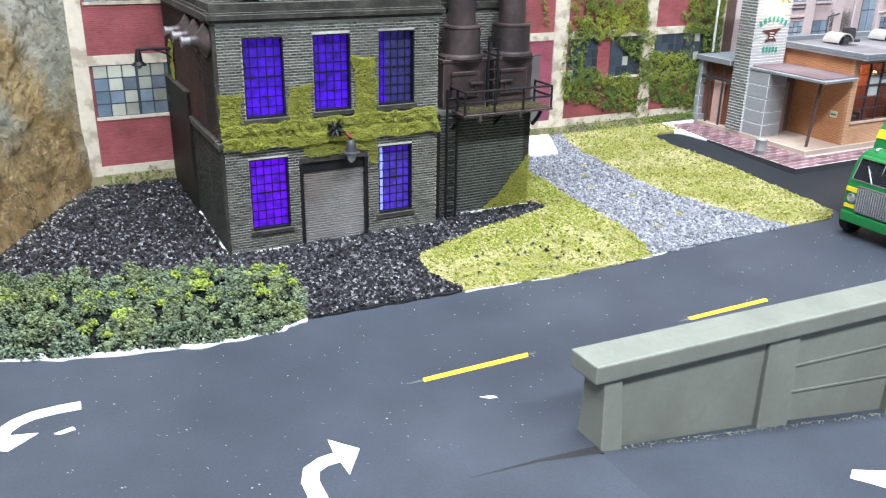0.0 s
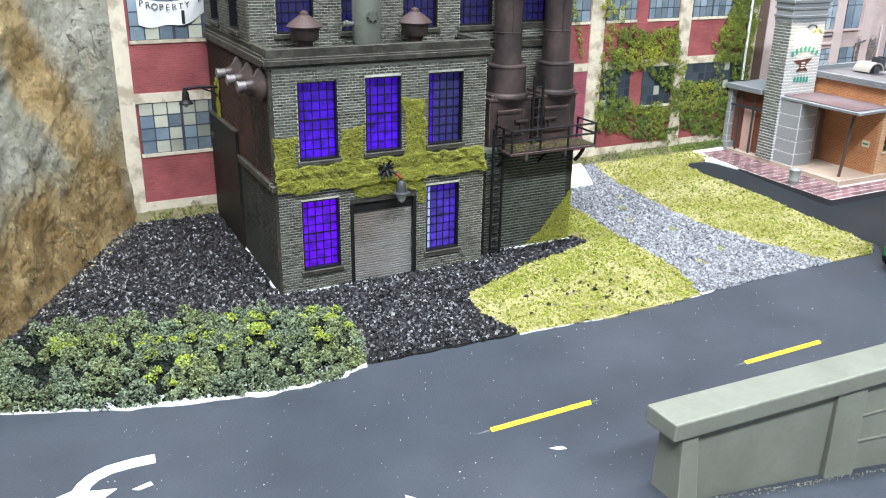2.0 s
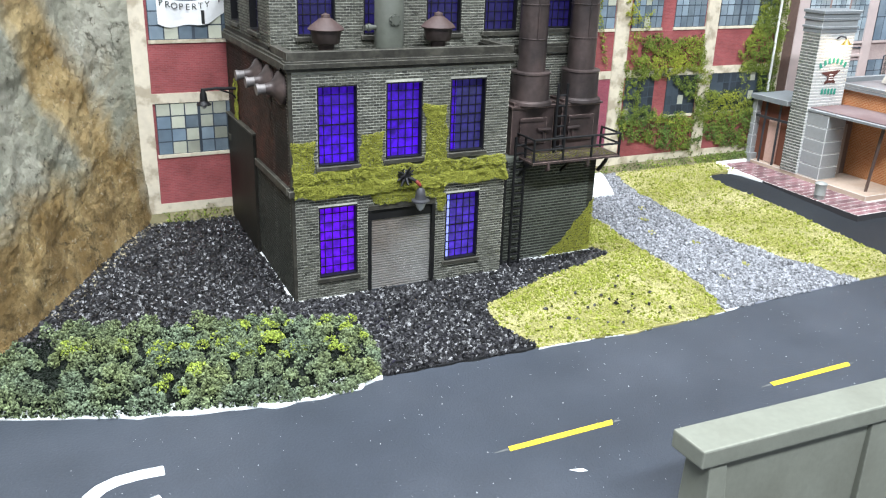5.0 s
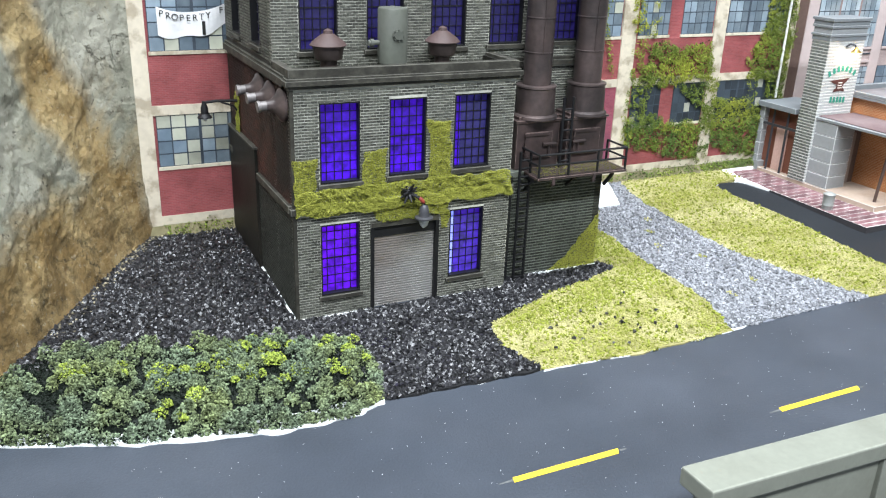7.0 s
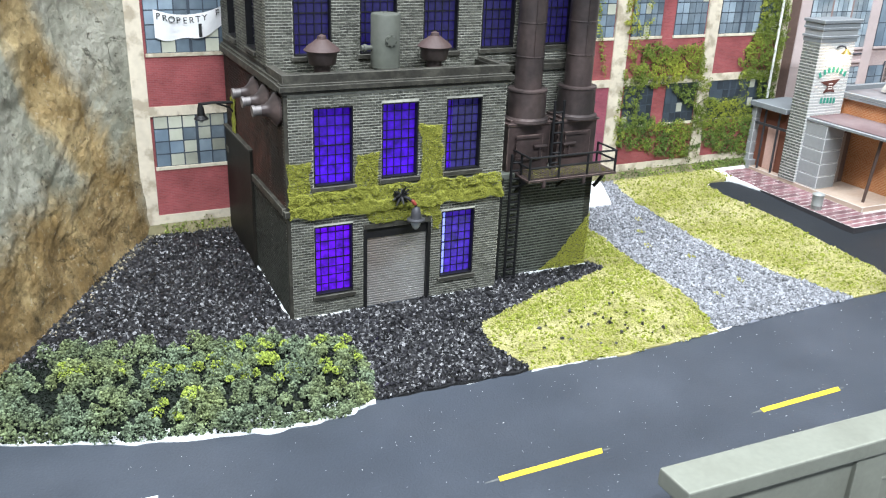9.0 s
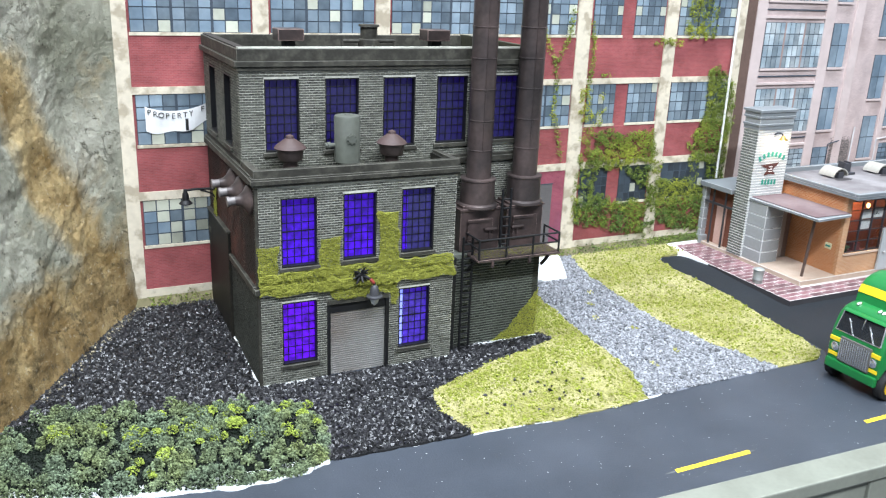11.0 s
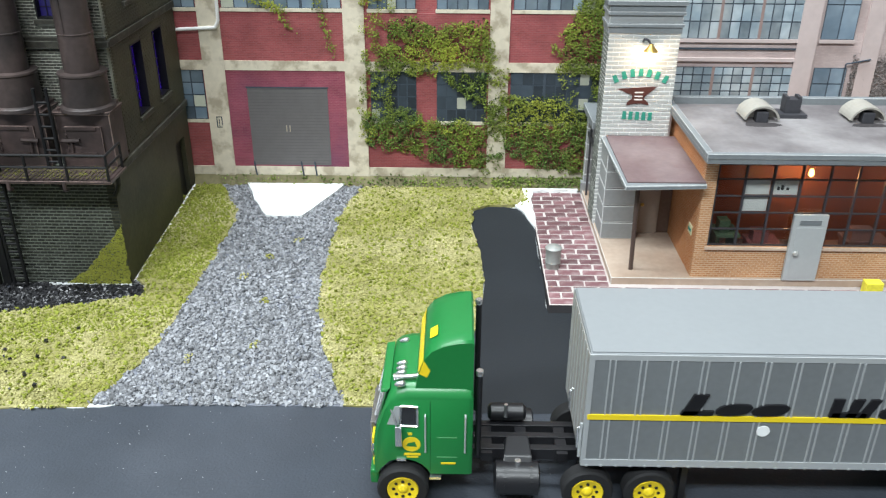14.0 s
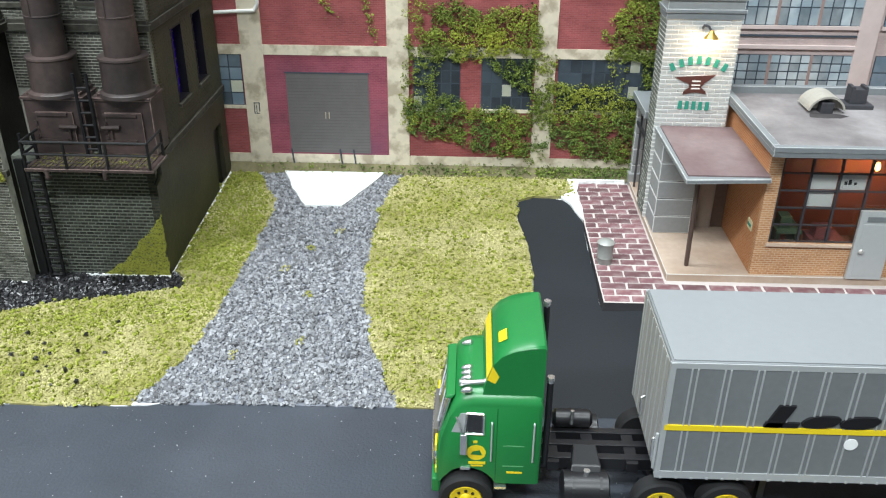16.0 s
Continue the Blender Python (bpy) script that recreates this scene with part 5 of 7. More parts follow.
part("cornice", MB().box(-0.10, 13.45, 1.95, 2.2, 12.62, 12.78), DARK_TRIM, house, bevel=0.015)
part("cornice", MB().box(-0.18, 13.53, 1.87, 2.2, 12.782, 12.98), DARK_TRIM, house, bevel=0.015)
part("cornice", MB().box(-0.08, 13.43, 1.97, 2.3, 12.982, 13.45), DARK_TRIM, house, bevel=0.015)
part("cornice", MB().box(-0.18, 0.2, 2.22, 9.35, 12.78, 12.98), DARK_TRIM, house, bevel=0.015)
part("cornice", MB().box(-0.08, 0.2, 2.32, 9.35, 12.982, 13.45), DARK_TRIM, house, bevel=0.015)
part("cornice", MB().box(13.15, 13.53, 2.22, 9.35, 12.78, 12.98), DARK_TRIM, house, bevel=0.015)
part("cornice", MB().box(13.15, 13.43, 2.32, 9.35, 12.982, 13.45), DARK_TRIM, house, bevel=0.015)
part("cornice", MB().box(0.22, 13.1, 9.1, 9.35, 12.8, 13.45), DARK_TRIM, house, bevel=0.015)
part("corner_strip", MB().box(-0.03, 0.10, -0.03, 0.12, 0, 8.45), DARK_TRIM, house)


def lit_window(tf, u0, u1, z0, z1, glass, deep=0.20, cols=5, rows=8, sill=True, bright_part=0.0, bright=None):
    """A steel window: outer frame, glazing bars, film and stone sill."""
    frame_mb = MB(tf)
    b = 0.05
    frame_mb.box(u0, u0 + b, -0.025, deep + 0.08, z0, z1).box(u1 - b, u1, -0.025, deep + 0.08, z0, z1)
    frame_mb.box(u0 + b, u1 - b, -0.025, deep + 0.08, z0, z0 + b).box(u0 + b, u1 - b, -0.025, deep + 0.08, z1 - b, z1)
    win = part("window", frame_mb, BLACK_IRON, house)
    for k in range(1, cols):
        x = u0 + (u1 - u0) * k / cols
        part("glazing_bar", MB(tf).box(x - 0.015, x + 0.015, deep, deep + 0.03, z0 + b, z1 - b), BLACK_IRON, win)
    for k in range(1, rows):
        z = z0 + (z1 - z0) * k / rows
        t = 0.026 if k == rows // 2 else 0.015
        part("glazing_bar", MB(tf).box(u0 + b, u1 - b, deep + 0.002, deep + 0.028, z - t, z + t), BLACK_IRON, win)
    # left part of the film glows brighter; the glow is the films' own emission
    cut = u0 + 0.01 + (u1 - u0) * bright_part
    part("pane", MB(tf).box(cut, u1 - 0.01, deep + 0.04, deep + 0.06, z0 + 0.01, z1 - 0.01), glass, win, "backlit coloured film")
    if bright_part:
        part("pane", MB(tf).box(u0 + 0.01, cut - 0.005, deep + 0.04, deep + 0.06, z0 + 0.01, z1 - 0.01), bright, win, "brightly backlit film")
    if sill:
        part("window_sill", MB(tf).box(u0 - 0.10, u1 + 0.10, -0.12, 0.16, z0 - 0.17, z0 - 0.01), DARK_TRIM, win, bevel=0.02)
    return win


lit_window(FRONT, *w_low[0], VIOLET_GLOW)
lit_window(FRONT, *w_low[1], FILM_LIT, bright_part=0.22, bright=LED_STRIP)
lit_window(FRONT, *w_up[0], BLUE_GLOW)
lit_window(FRONT, *w_up[1], BLUE_GLOW)
lit_window(FRONT, *w_up[2], FILM_DARK, bright_part=0.24, bright=BLUE_GLOW)
for h in tall_w:
    lit_window(TALL, *h, DIM_GLOW)
for h in left_w:
    lit_window(LEFT, *h, DIM_GLOW, deep=0.22)
for h in right_w[:4]:
    lit_window(RIGHT, *h, FILM_LIT, deep=0.27)
part("east_door", MB(RIGHT).box(7.32, 8.48, 0.2, 0.28, -0.1, 3.08), BLACK_IRON, house)

# ---- power house: door, creeping turf, plant on walls and roofs ----
shutter = MB()
rows_n = 30
prof = []
for k in range(rows_n):
    z = -0.1 + 2.98 * k / rows_n
    prof += [(0.16, z), (0.115, z + 0.035), (0.115, z + 0.07), (0.16, z + 0.095)]
pts = [(x, y, z) for x in (2.98, 5.46) for y, z in prof]
n = len(prof)
shutter.add(pts, [(i, i + 1, n + i + 1, n + i) for i in range(n - 1)])
roller = part("roller_shutter", shutter, SHUTTER, house, "ribbed bare metal roller shutter with rust stains")
part("shutter_housing", MB().box(2.92, 5.52, 0.08, 0.32, 2.85, 3.30), BLACK_IRON, house)
part("door_jamb", MB().box(2.84, 2.98, -0.05, 0.2, -0.1, 3.4), BLACK_IRON, house)
part("door_jamb", MB().box(5.46, 5.60, -0.05, 0.2, -0.1, 3.4), BLACK_IRON, house)
part("door_lintel", MB().box(2.84, 5.60, -0.06, 0.2, 3.28, 3.48), DARK_TRIM, house, bevel=0.02)


def creeping(name, tf, blocks, count, size=(0.013, 0.031), label="olive green foam creeper on the bricks", mat=None, keep=None):
    """Fine foam turf stuck on a wall, over a union of rectangles with rounded, uneven rims."""
    area = np.array([(b[1] - b[0]) * (b[3] - b[2]) for b in blocks])
    pts = []
    for (a, b, c, d, thick), k in zip(blocks, (area / area.sum() * count).astype(int)):
        u, z = rng.uniform(a - 0.05, b + 0.05, k), rng.uniform(c - 0.05, d + 0.05, k)
        wob = np.array([0.14 * noise.noise((uu * 2.2, zz * 2.2, 1.5)) for uu, zz in zip(u, z)])
        ok = (u > a - wob) & (u < b + wob) & (z > c - wob) & (z < d + wob)
        hump = np.array([0.35 + 0.65 * abs(noise.noise((uu * 3.5, zz * 3.5, 8.0))) * 1.8 for uu, zz in zip(u, z)])
        pts.append(np.column_stack([u, -0.03 - thick * hump * rng.uniform(0.4, 1.0, k), z])[ok])
    p = np.concatenate(pts)
    if keep:
        p = np.array([q for q in p if keep(q[0], q[2])])
    p = np.array([tf(q) for q in p])
    return crumbs(name, p, rng.uniform(size[0], size[1], len(p)), mat or MOSS, house, label, squash=(0.5, 1.1))


creeping("creeper", FRONT, [(0.02, 0.82, 4.3, 6.0, 0.10), (0.0, 3.0, 4.02, 4.92, 0.26), (2.55, 3.42, 4.7, 6.18, 0.12), (2.5, 6.1, 4.2, 4.95, 0.22), (5.06, 5.98, 4.8, 7.1, 0.12), (2.9, 5.95, 3.5, 4.3, 0.16), (5.62, 5.98, 2.9, 3.7, 0.10),
                            (6.0, 8.58, 4.05, 5.02, 0.26), (5.0, 5.9, 6.6, 7.05, 0.10), (0.9, 2.5, 4.7, 4.98, 0.05)], 52000)
creeping("creeper", lambda p: (p[0], p[1] - 0.12, p[2]), [(0.0, 2.95, 4.0, 4.45, 0.12), (2.7, 6.1, 4.0, 4.45, 0.12), (6.0, 8.6, 4.02, 4.48, 0.12)], 16000)
creeping("creeper", ANNEX, [(11.0, 13.4, 0.03, 2.5, 0.09)], 15000, keep=lambda u, z: z < 0.15 + 2.35 * max(0.0, (u - 11.0) / 2.4) ** 1.35 + 0.12 * noise.noise((u * 3, z * 3, 4)))
creeping("creeper", lambda p: (-0.02 + p[1], p[0], p[2]), [(7.3, 7.9, 5.3, 7.0, 0.10)], 2200)
# bases glued with white filler
part("filler_bead", MB().box(-0.08, 2.85, -0.09, -0.01, -0.02, 0.07), PLASTER, house)
part("filler_bead", MB().box(5.62, 8.64, -0.08, -0.01, -0.02, 0.06), PLASTER, house)
part("filler_bead", MB().add([(-0.12, -0.05, 0.0), (0.0, -0.05, 0.09), (0.0, 9.3, 0.60), (-0.12, 9.3, 0.50)], [(0, 1, 2, 3)]), PLASTER, house)
part("filler_bead", MB().add([(13.42, 0.55, 0.12), (13.55, 0.55, 0.02), (13.55, 9.3, 0.52), (13.42, 9.3, 0.62)], [(0, 1, 2, 3)]), PLASTER, house)
part("filler_bead", MB().box(10.2, 13.45, 0.48, 0.59, -0.02, 0.13), PLASTER, house)

# proud plain panel on the west wall
part("side_panel", MB().box(-0.14, -0.005, 4.8, 9.25, -0.1, 5.25), DARK_PAINT, house, "plain dark side panel", bevel=0.02)
part("panel_cap", MB().box(-0.20, -0.005, 4.75, 9.28, 5.252, 5.34), DARK_TRIM, house, bevel=0.015)


def cone_vent(y, z):
    v = thing("wall_vent", (-0.3, y, z), "brown metal cone vent with a bright outlet pipe on the wall", "wall vent", "wall vents")
    part("cone", MB().lathe((-0.03, y, z), (-0.62, y, z), [(0, 0.58), (0.14, 0.58), (0.2, 0.55), (0.45, 0.33), (0.7, 0.21), (1.0, 0.18)], 28), STACK, v, smooth=True)
    part("outlet", MB().lathe((-0.58, y, z), (-0.92, y, z - 0.02), [(0, 0.17), (0.7, 0.17), (0.74, 0.2), (1, 0.2)], 18), pmat("worn_pipe", (0.17, 0.155, 0.15), 0.5, 0.4), v, smooth=True)
    return v


cone_vent(0.75, 7.82)
cone_vent(2.25, 7.82)
cone_vent(3.75, 7.82)

arm = thing("wall_lamp", (-0.1, 7.6, 6.4), "black bracket lamp with a hanging bell shade", "wall lamp")
part("bracket", MB().tube([(0.0, 7.6, 6.62), (-0.9, 7.6, 6.66), (-1.45, 7.6, 6.62)], 0.06).tube([(0.0, 7.6, 6.1), (-0.25, 7.6, 6.42), (-0.75, 7.6, 6.6)], 0.04), BLACK_IRON, arm)
part("shade", MB().lathe((-1.42, 7.6, 6.68), (-1.42, 7.6, 6.0), [(0, 0.08), (0.2, 0.1), (0.35, 0.14), (0.75, 0.16), (0.95, 0.30), (1, 0.30)], 20), BLACK_IRON, arm, smooth=True)
part("bulb", MB().lathe((-1.42, 7.6, 6.04), (-1.42, 7.6, 5.86), [(0, 0.12), (0.6, 0.11), (1, 0.04)], 14), pmat("clear_lamp_glass", (0.55, 0.58, 0.6), 0.15), arm, smooth=True)

lampf = thing("door_lamp", (4.6, 0, 4.2), "black bell lamp on a ragged iron bracket over the shutter", "wall lamp")
star = MB()
for k in range(11):
    a = k * math.tau / 11 + 0.2
    r = 0.30 + 0.16 * ((k * 7) % 5) / 4
    star.cyl((4.22, -0.24, 4.55), (4.22 + r * math.cos(a), -0.30 - 0.1 * (k % 3), 4.55 + r * 0.85 * math.sin(a)), 0.09, 0.03, 6)
star.lathe((4.22, -0.05, 4.55), (4.22, -0.36, 4.55), [(0, 0.26), (0.6, 0.24), (1, 0.12)], 10)
part("bracket", star, BLACK_IRON, lampf, "ragged black bracket")
part("neck", MB().tube([(4.3, -0.3, 4.5), (4.5, -0.5, 4.42), (4.68, -0.6, 4.25), (4.70, -0.6, 4.02)], 0.06), BLACK_IRON, lampf)
part("coil", MB().lathe((4.53, -0.55, 4.42), (4.68, -0.62, 4.22), [(0, 0.05), (0.3, 0.075), (0.7, 0.075), (1, 0.05)], 10), pmat("red_wire", (0.20, 0.03, 0.02), 0.5), lampf, "red wire coil")
part("shade", MB().lathe((4.70, -0.6, 4.15), (4.70, -0.6, 3.62), [(0, 0.07), (0.15, 0.15), (0.5, 0.19), (0.82, 0.22), (0.9, 0.34), (1, 0.34)], 24), pmat("dark_grey_shade", (0.05, 0.05, 0.055), 0.4, 0.2), lampf, smooth=True)
part("bulb", MB().lathe((4.70, -0.6, 3.64), (4.70, -0.6, 3.27), [(0, 0.15), (0.35, 0.19), (0.75, 0.14), (1, 0.05)], 18), pmat("clear_bulb_glass", (0.45, 0.47, 0.48), 0.12, spec=0.8), lampf, "unlit glass bulb", smooth=True)

# boilers on the bracketed platform
boiler = thing("boiler_plant", (11.4, 1.2, 4.55), "twin rusty boiler fireboxes with tall flues on a railed platform", "boiler")
for x0, x1 in ((9.30, 11.28), (11.66, 13.55)):
    box = part("firebox", MB().box(x0, x1, 0.85, 2.0, 4.62, 6.50), RUST_METAL, boiler, bevel=0.03)
    part("top_plate", MB().box(x0 - 0.06, x1 + 0.06, 0.78, 2.0, 6.502, 6.60), RUST_METAL, box, bevel=0.015)
    part("top_plate", MB().box(x0 + 0.12, x1 - 0.06, 0.92, 2.0, 6.602, 6.72), RUST_METAL, box, bevel=0.015)
    cx = (x0 + x1) / 2
    part("fire_door", MB().box(cx - 0.62, cx + 0.62, 0.77, 0.86, 5.05, 6.1), RUST_METAL, box, bevel=0.02)
    part("hinge_strap", MB().box(cx - 0.68, cx + 0.45, 0.71, 0.78, 5.98, 6.07), RUST_METAL, box)
    part("hinge_strap", MB().box(cx - 0.68, cx + 0.35, 0.71, 0.78, 5.10, 5.17), RUST_METAL, box)
    for z in (5.25, 5.5, 5.75):
        part("rivet_hinge", MB().cyl((cx - 0.64, 0.76, z), (cx - 0.64, 0.70, z), 0.06, n=8), RUST_METAL, box)
    s = 1 if cx < 11 else -1
    part("latch", MB().tube([(cx + s * 0.15, 0.70, 5.62), (cx + s * 0.75, 0.70, 5.60)], 0.075).tube([(cx + s * 0.45, 0.72, 5.62), (cx + s * 0.45, 0.72, 5.15)], 0.04), RUST_METAL, box)
for x, r in ((10.33, 0.56), (12.71, 0.57)):
    st = part("flue", MB().lathe((x, 1.32, 7.8), (x, 1.32, 20.5), [(0, r), (1, r * 0.97)], 36), STACK, boiler, "sooty riveted flue stack", smooth=True)
    part("collar", MB().lathe((x, 1.32, 6.65), (x, 1.32, 7.92), [(0, 0.80), (0.90, 0.77), (0.93, 0.81), (0.98, 0.80), (1, 0.66)], 36), STACK, st, smooth=True)
    part("base_flange", MB().lathe((x, 1.32, 6.62), (x, 1.32, 6.80), [(0, 0.92), (0.6, 0.90), (1, 0.80)], 36), STACK, st, smooth=True)
    for z in (9.15, 10.45, 11.8, 13.1, 14.4):
        part("seam_ring", MB().lathe((x, 1.32, z), (x, 1.32, z + 0.05), [(0, r), (0.2, r + 0.02), (0.8, r + 0.02), (1, r)], 36, False), STACK, st, smooth=True)
        part("seam_strip", MB().box(x - 0.16, x - 0.10, 1.32 - r - 0.015, 1.32 - r + 0.06, z + 0.05, z + 1.25), STACK, st)
part("deck", MB().box(9.58, 13.80, -0.50, 0.98, 4.50, 4.60), RUST_METAL, boiler, "rusty platform deck", bevel=0.015)
for k in range(26):
    part("deck_board", MB().box(9.6 + k * 0.161, 9.6 + k * 0.161 + 0.13, -0.48, 0.84, 4.602, 4.625), RUST_METAL, boiler)
for z in (5.50, 5.08):
    part("rail", MB().tube([(9.62, 0.86, z), (9.62, -0.45, z), (13.72, -0.45, z), (13.72, 0.86, z)], 0.045), BLACK_IRON, boiler)
for x in (9.62, 10.98, 12.35, 13.72):
    part("rail_post", MB().cyl((x, -0.45, 4.6), (x, -0.45, 5.52), 0.05, n=8), BLACK_IRON, boiler)
part("rail_post", MB().cyl((13.72, 0.84, 4.6), (13.72, 0.84, 5.52), 0.05, n=8), BLACK_IRON, boiler)
for x in (9.6, 11.6):
    part("bracket", MB().box(x, x + 0.10, -0.2, 1.0, 4.36, 4.50).hexa([(x, 0.88, 3.55), (x + 0.1, 0.88, 3.55), (x + 0.1, 1.0, 3.55), (x, 1.0, 3.55), (x, -0.12, 4.40), (x + 0.1, -0.12, 4.40), (x + 0.1, 0.02, 4.40), (x, 0.02, 4.40)]), BLACK_IRON, boiler)
for x in (10.3, 12.2):
    part("deck_hook", MB().tube([(x, -0.47, 4.55), (x, -0.50, 4.30), (x + 0.02, -0.34, 4.24)], 0.07), RUST_METAL, boiler)
part("side_brace", MB().tube([(13.44, 0.5, 3.7), (13.60, 0.40, 3.95), (13.7, 0.3, 4.2), (13.72, 0.25, 4.5)], 0.085), BLACK_IRON, boiler)
grit = np.column_stack([rng.uniform(9.8, 13.6, 500), rng.uniform(-0.35, 0.8, 500), np.full(500, 4.64)])
crumbs("deck_debris", grit, rng.uniform(0.015, 0.035, 500), MOSS_BED, boiler, "dry leaf litter on the deck")


LADDER_BLACK = pmat("black_ladder_paint", (0.009, 0.009, 0.010), 0.6, var=0.2, bump=0.2, spec=0.2)


def ladder(name, x0, x1, y, z0, z1, step, label, splay=0.0):
    lad = thing(name, ((x0 + x1) / 2, y, z0), label, "ladder", "iron ladders")
    for x in (x0, x1):
        part("stile", MB().cyl((x, y, z0), (x - splay, y, z1), 0.06, n=8), LADDER_BLACK, lad)
    z = z0 + step * 0.6
    while z < z1 - 0.1:
        part("rung", MB().cyl((x0, y, z), (x1, y, z), 0.045, n=6), LADDER_BLACK, lad)
        z += step
    return lad


ladder("iron_ladder", 9.22, 9.68, 0.30, 0.0, 5.5, 0.33, "long black iron ladder up to the boiler platform")
ladder("iron_ladder", 11.25, 11.68, 0.62, 4.62, 7.45, 0.42, "short black iron ladder between the boilers")
part("stair_string", MB().box(8.72, 9.0, 0.45, 1.0, 0, 4.5), BLACK_IRON, house, "dark plate beside the ladder")


def mushroom_vent(x, y, z):
    v = thing("roof_vent", (x, y, z), "rusty mushroom roof vent with a conical cap", "roof vent", "roof vents")
    part("neck", MB().lathe((x, y, z), (x, y, z + 1.0), [(0, 0.30), (0.5, 0.29), (0.52, 0.44), (0.56, 0.48), (1.0, 0.54)], 28), RUST_METAL, v, smooth=True)
    part("cap", MB().lathe((x, y, z + 0.98), (x, y, z + 1.55), [(0, 0.62), (0.06, 0.64), (0.25, 0.55), (0.65, 0.24), (0.72, 0.17), (0.9, 0.15), (1.0, 0.02)], 28), CAP_RUST, v, smooth=True)
    return v


mushroom_vent(1.68, 1.0, 8.72)
mushroom_vent(6.0, 1.0, 8.72)
tank = thing("roof_tank", (4.05, 1.0, 8.7), "grey-green upright roof tank with a round hatch", "tank")
part("shell", MB().lathe((4.05, 1.0, 9.02), (4.05, 1.0, 10.98), [(0, 0.48), (0.02, 0.53), (0.95, 0.53), (0.975, 0.50), (0.985, 0.12), (1.0, 0.10)], 32), TANK_GREEN, tank, smooth=True)
part("hatch", MB().lathe((4.05, 0.50, 10.05), (4.05, 0.40, 10.05), [(0, 0.22), (0.5, 0.22), (0.55, 0.17), (1, 0.16)], 22), TANK_GREEN, tank, smooth=True)
for a in range(8):
    part("bolt", MB().cyl((4.05 + 0.19 * math.cos(a * math.tau / 8), 0.44, 10.05 + 0.19 * math.sin(a * math.tau / 8)), (4.05 + 0.19 * math.cos(a * math.tau / 8), 0.39, 10.05 + 0.19 * math.sin(a * math.tau / 8)), 0.03, n=6), TANK_GREEN, tank)
part("valve", MB().lathe((3.56, 1.0, 9.75), (3.1, 0.95, 9.75), [(0, 0.09), (0.5, 0.09), (0.55, 0.14), (0.8, 0.14), (0.82, 0.1), (1, 0.1)], 14), TANK_GREEN, tank, smooth=True)
for a in range(4):
    part("leg", MB().cyl((4.05 + 0.36 * math.cos(a * 1.571 + 0.7), 1 + 0.36 * math.sin(a * 1.571 + 0.7), 8.68), (4.05 + 0.36 * math.cos(a * 1.571 + 0.7), 1 + 0.36 * math.sin(a * 1.571 + 0.7), 9.05), 0.07, n=8), BLACK_IRON, tank)
for x in (3.35, 10.6):
    v = thing("square_vent", (x, 7.0, 12.95), "rusty square roof vent on a short neck", "roof vent", "square roof vents")
    part("neck", MB().box(x - 0.25, x + 0.25, 6.75, 7.25, 12.95, 13.4), BLACK_IRON, v)
    part("hood", MB().box(x - 0.6, x + 0.6, 6.5, 7.5, 13.38, 13.9), RUST_METAL, v, bevel=0.04)
manifold = thing("pipe_manifold", (7.2, 7.0, 12.95), "dark roof pipe with side branches", "roof pipe")
part("body", MB().lathe((7.2, 7, 12.95), (7.2, 7, 14.1), [(0, 0.5), (0.4, 0.5), (0.45, 0.4), (0.9, 0.4), (0.92, 0.5), (1, 0.48)], 18), DARK_TRIM, manifold, smooth=True)
part("branch", MB().tube([(5.9, 7, 12.95), (5.9, 7, 13.35), (8.5, 7, 13.35), (8.5, 7, 12.95)], 0.09), DARK_TRIM, manifold)
grit = np.column_stack([rng.uniform(0.3, 8.3, 1500), rng.uniform(0.3, 2.0, 1500), np.full(1500, 8.69)])
crumbs("roof_grit", grit, rng.uniform(0.015, 0.035, 1500), DARK_BRICK, house, "dark roof grit")

# ---- roadside workshop with tower, porch and lit window wall ----
SHOP_BRICK = brick_mat("orange_brick", (0.46, 0.21, 0.09), (0.56, 0.29, 0.14), (0.62, 0.45, 0.30), 0.20, 0.085, 0.013, var=0.15)
SHOP_BRICK_SIDE = brick_mat("orange_brick_side", (0.42, 0.155, 0.055), (0.50, 0.21, 0.085), (0.56, 0.34, 0.20), 0.20, 0.085, 0.011, plane="yz", var=0.15)
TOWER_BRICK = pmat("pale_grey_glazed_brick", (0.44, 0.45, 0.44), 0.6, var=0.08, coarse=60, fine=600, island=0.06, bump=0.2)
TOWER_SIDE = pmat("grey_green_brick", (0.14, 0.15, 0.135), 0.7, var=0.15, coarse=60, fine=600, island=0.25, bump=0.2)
TOWER_JOINT = pmat("white_joint", (0.80, 0.79, 0.76), 0.8, var=0.05)
STONE = pmat("grey_block_stone", (0.29, 0.30, 0.30), 0.75, var=0.12, coarse=60, fine=600, bump=0.3, tint=(0.25, 0.26, 0.27), tint_amount=0.5)
GREY_TRIM = pmat("blue_grey_trim_paint", (0.195, 0.212, 0.222), 0.6, var=0.12, coarse=60, fine=600, bump=0.2)
ROOF_TOP = pmat("brownish_grey_roof_felt", (0.135, 0.12, 0.124), 0.75, var=0.15, coarse=30, fine=500, bump=0.3, tint=(0.38, 0.365, 0.365), tint_amount=0.75, tint_scale=34)
AWNING_TOP = pmat("reddish_brown_felt", (0.155, 0.105, 0.108), 0.75, var=0.18, coarse=40, fine=500, bump=0.3, tint=(0.29, 0.25, 0.25), tint_amount=0.5, tint_scale=45)
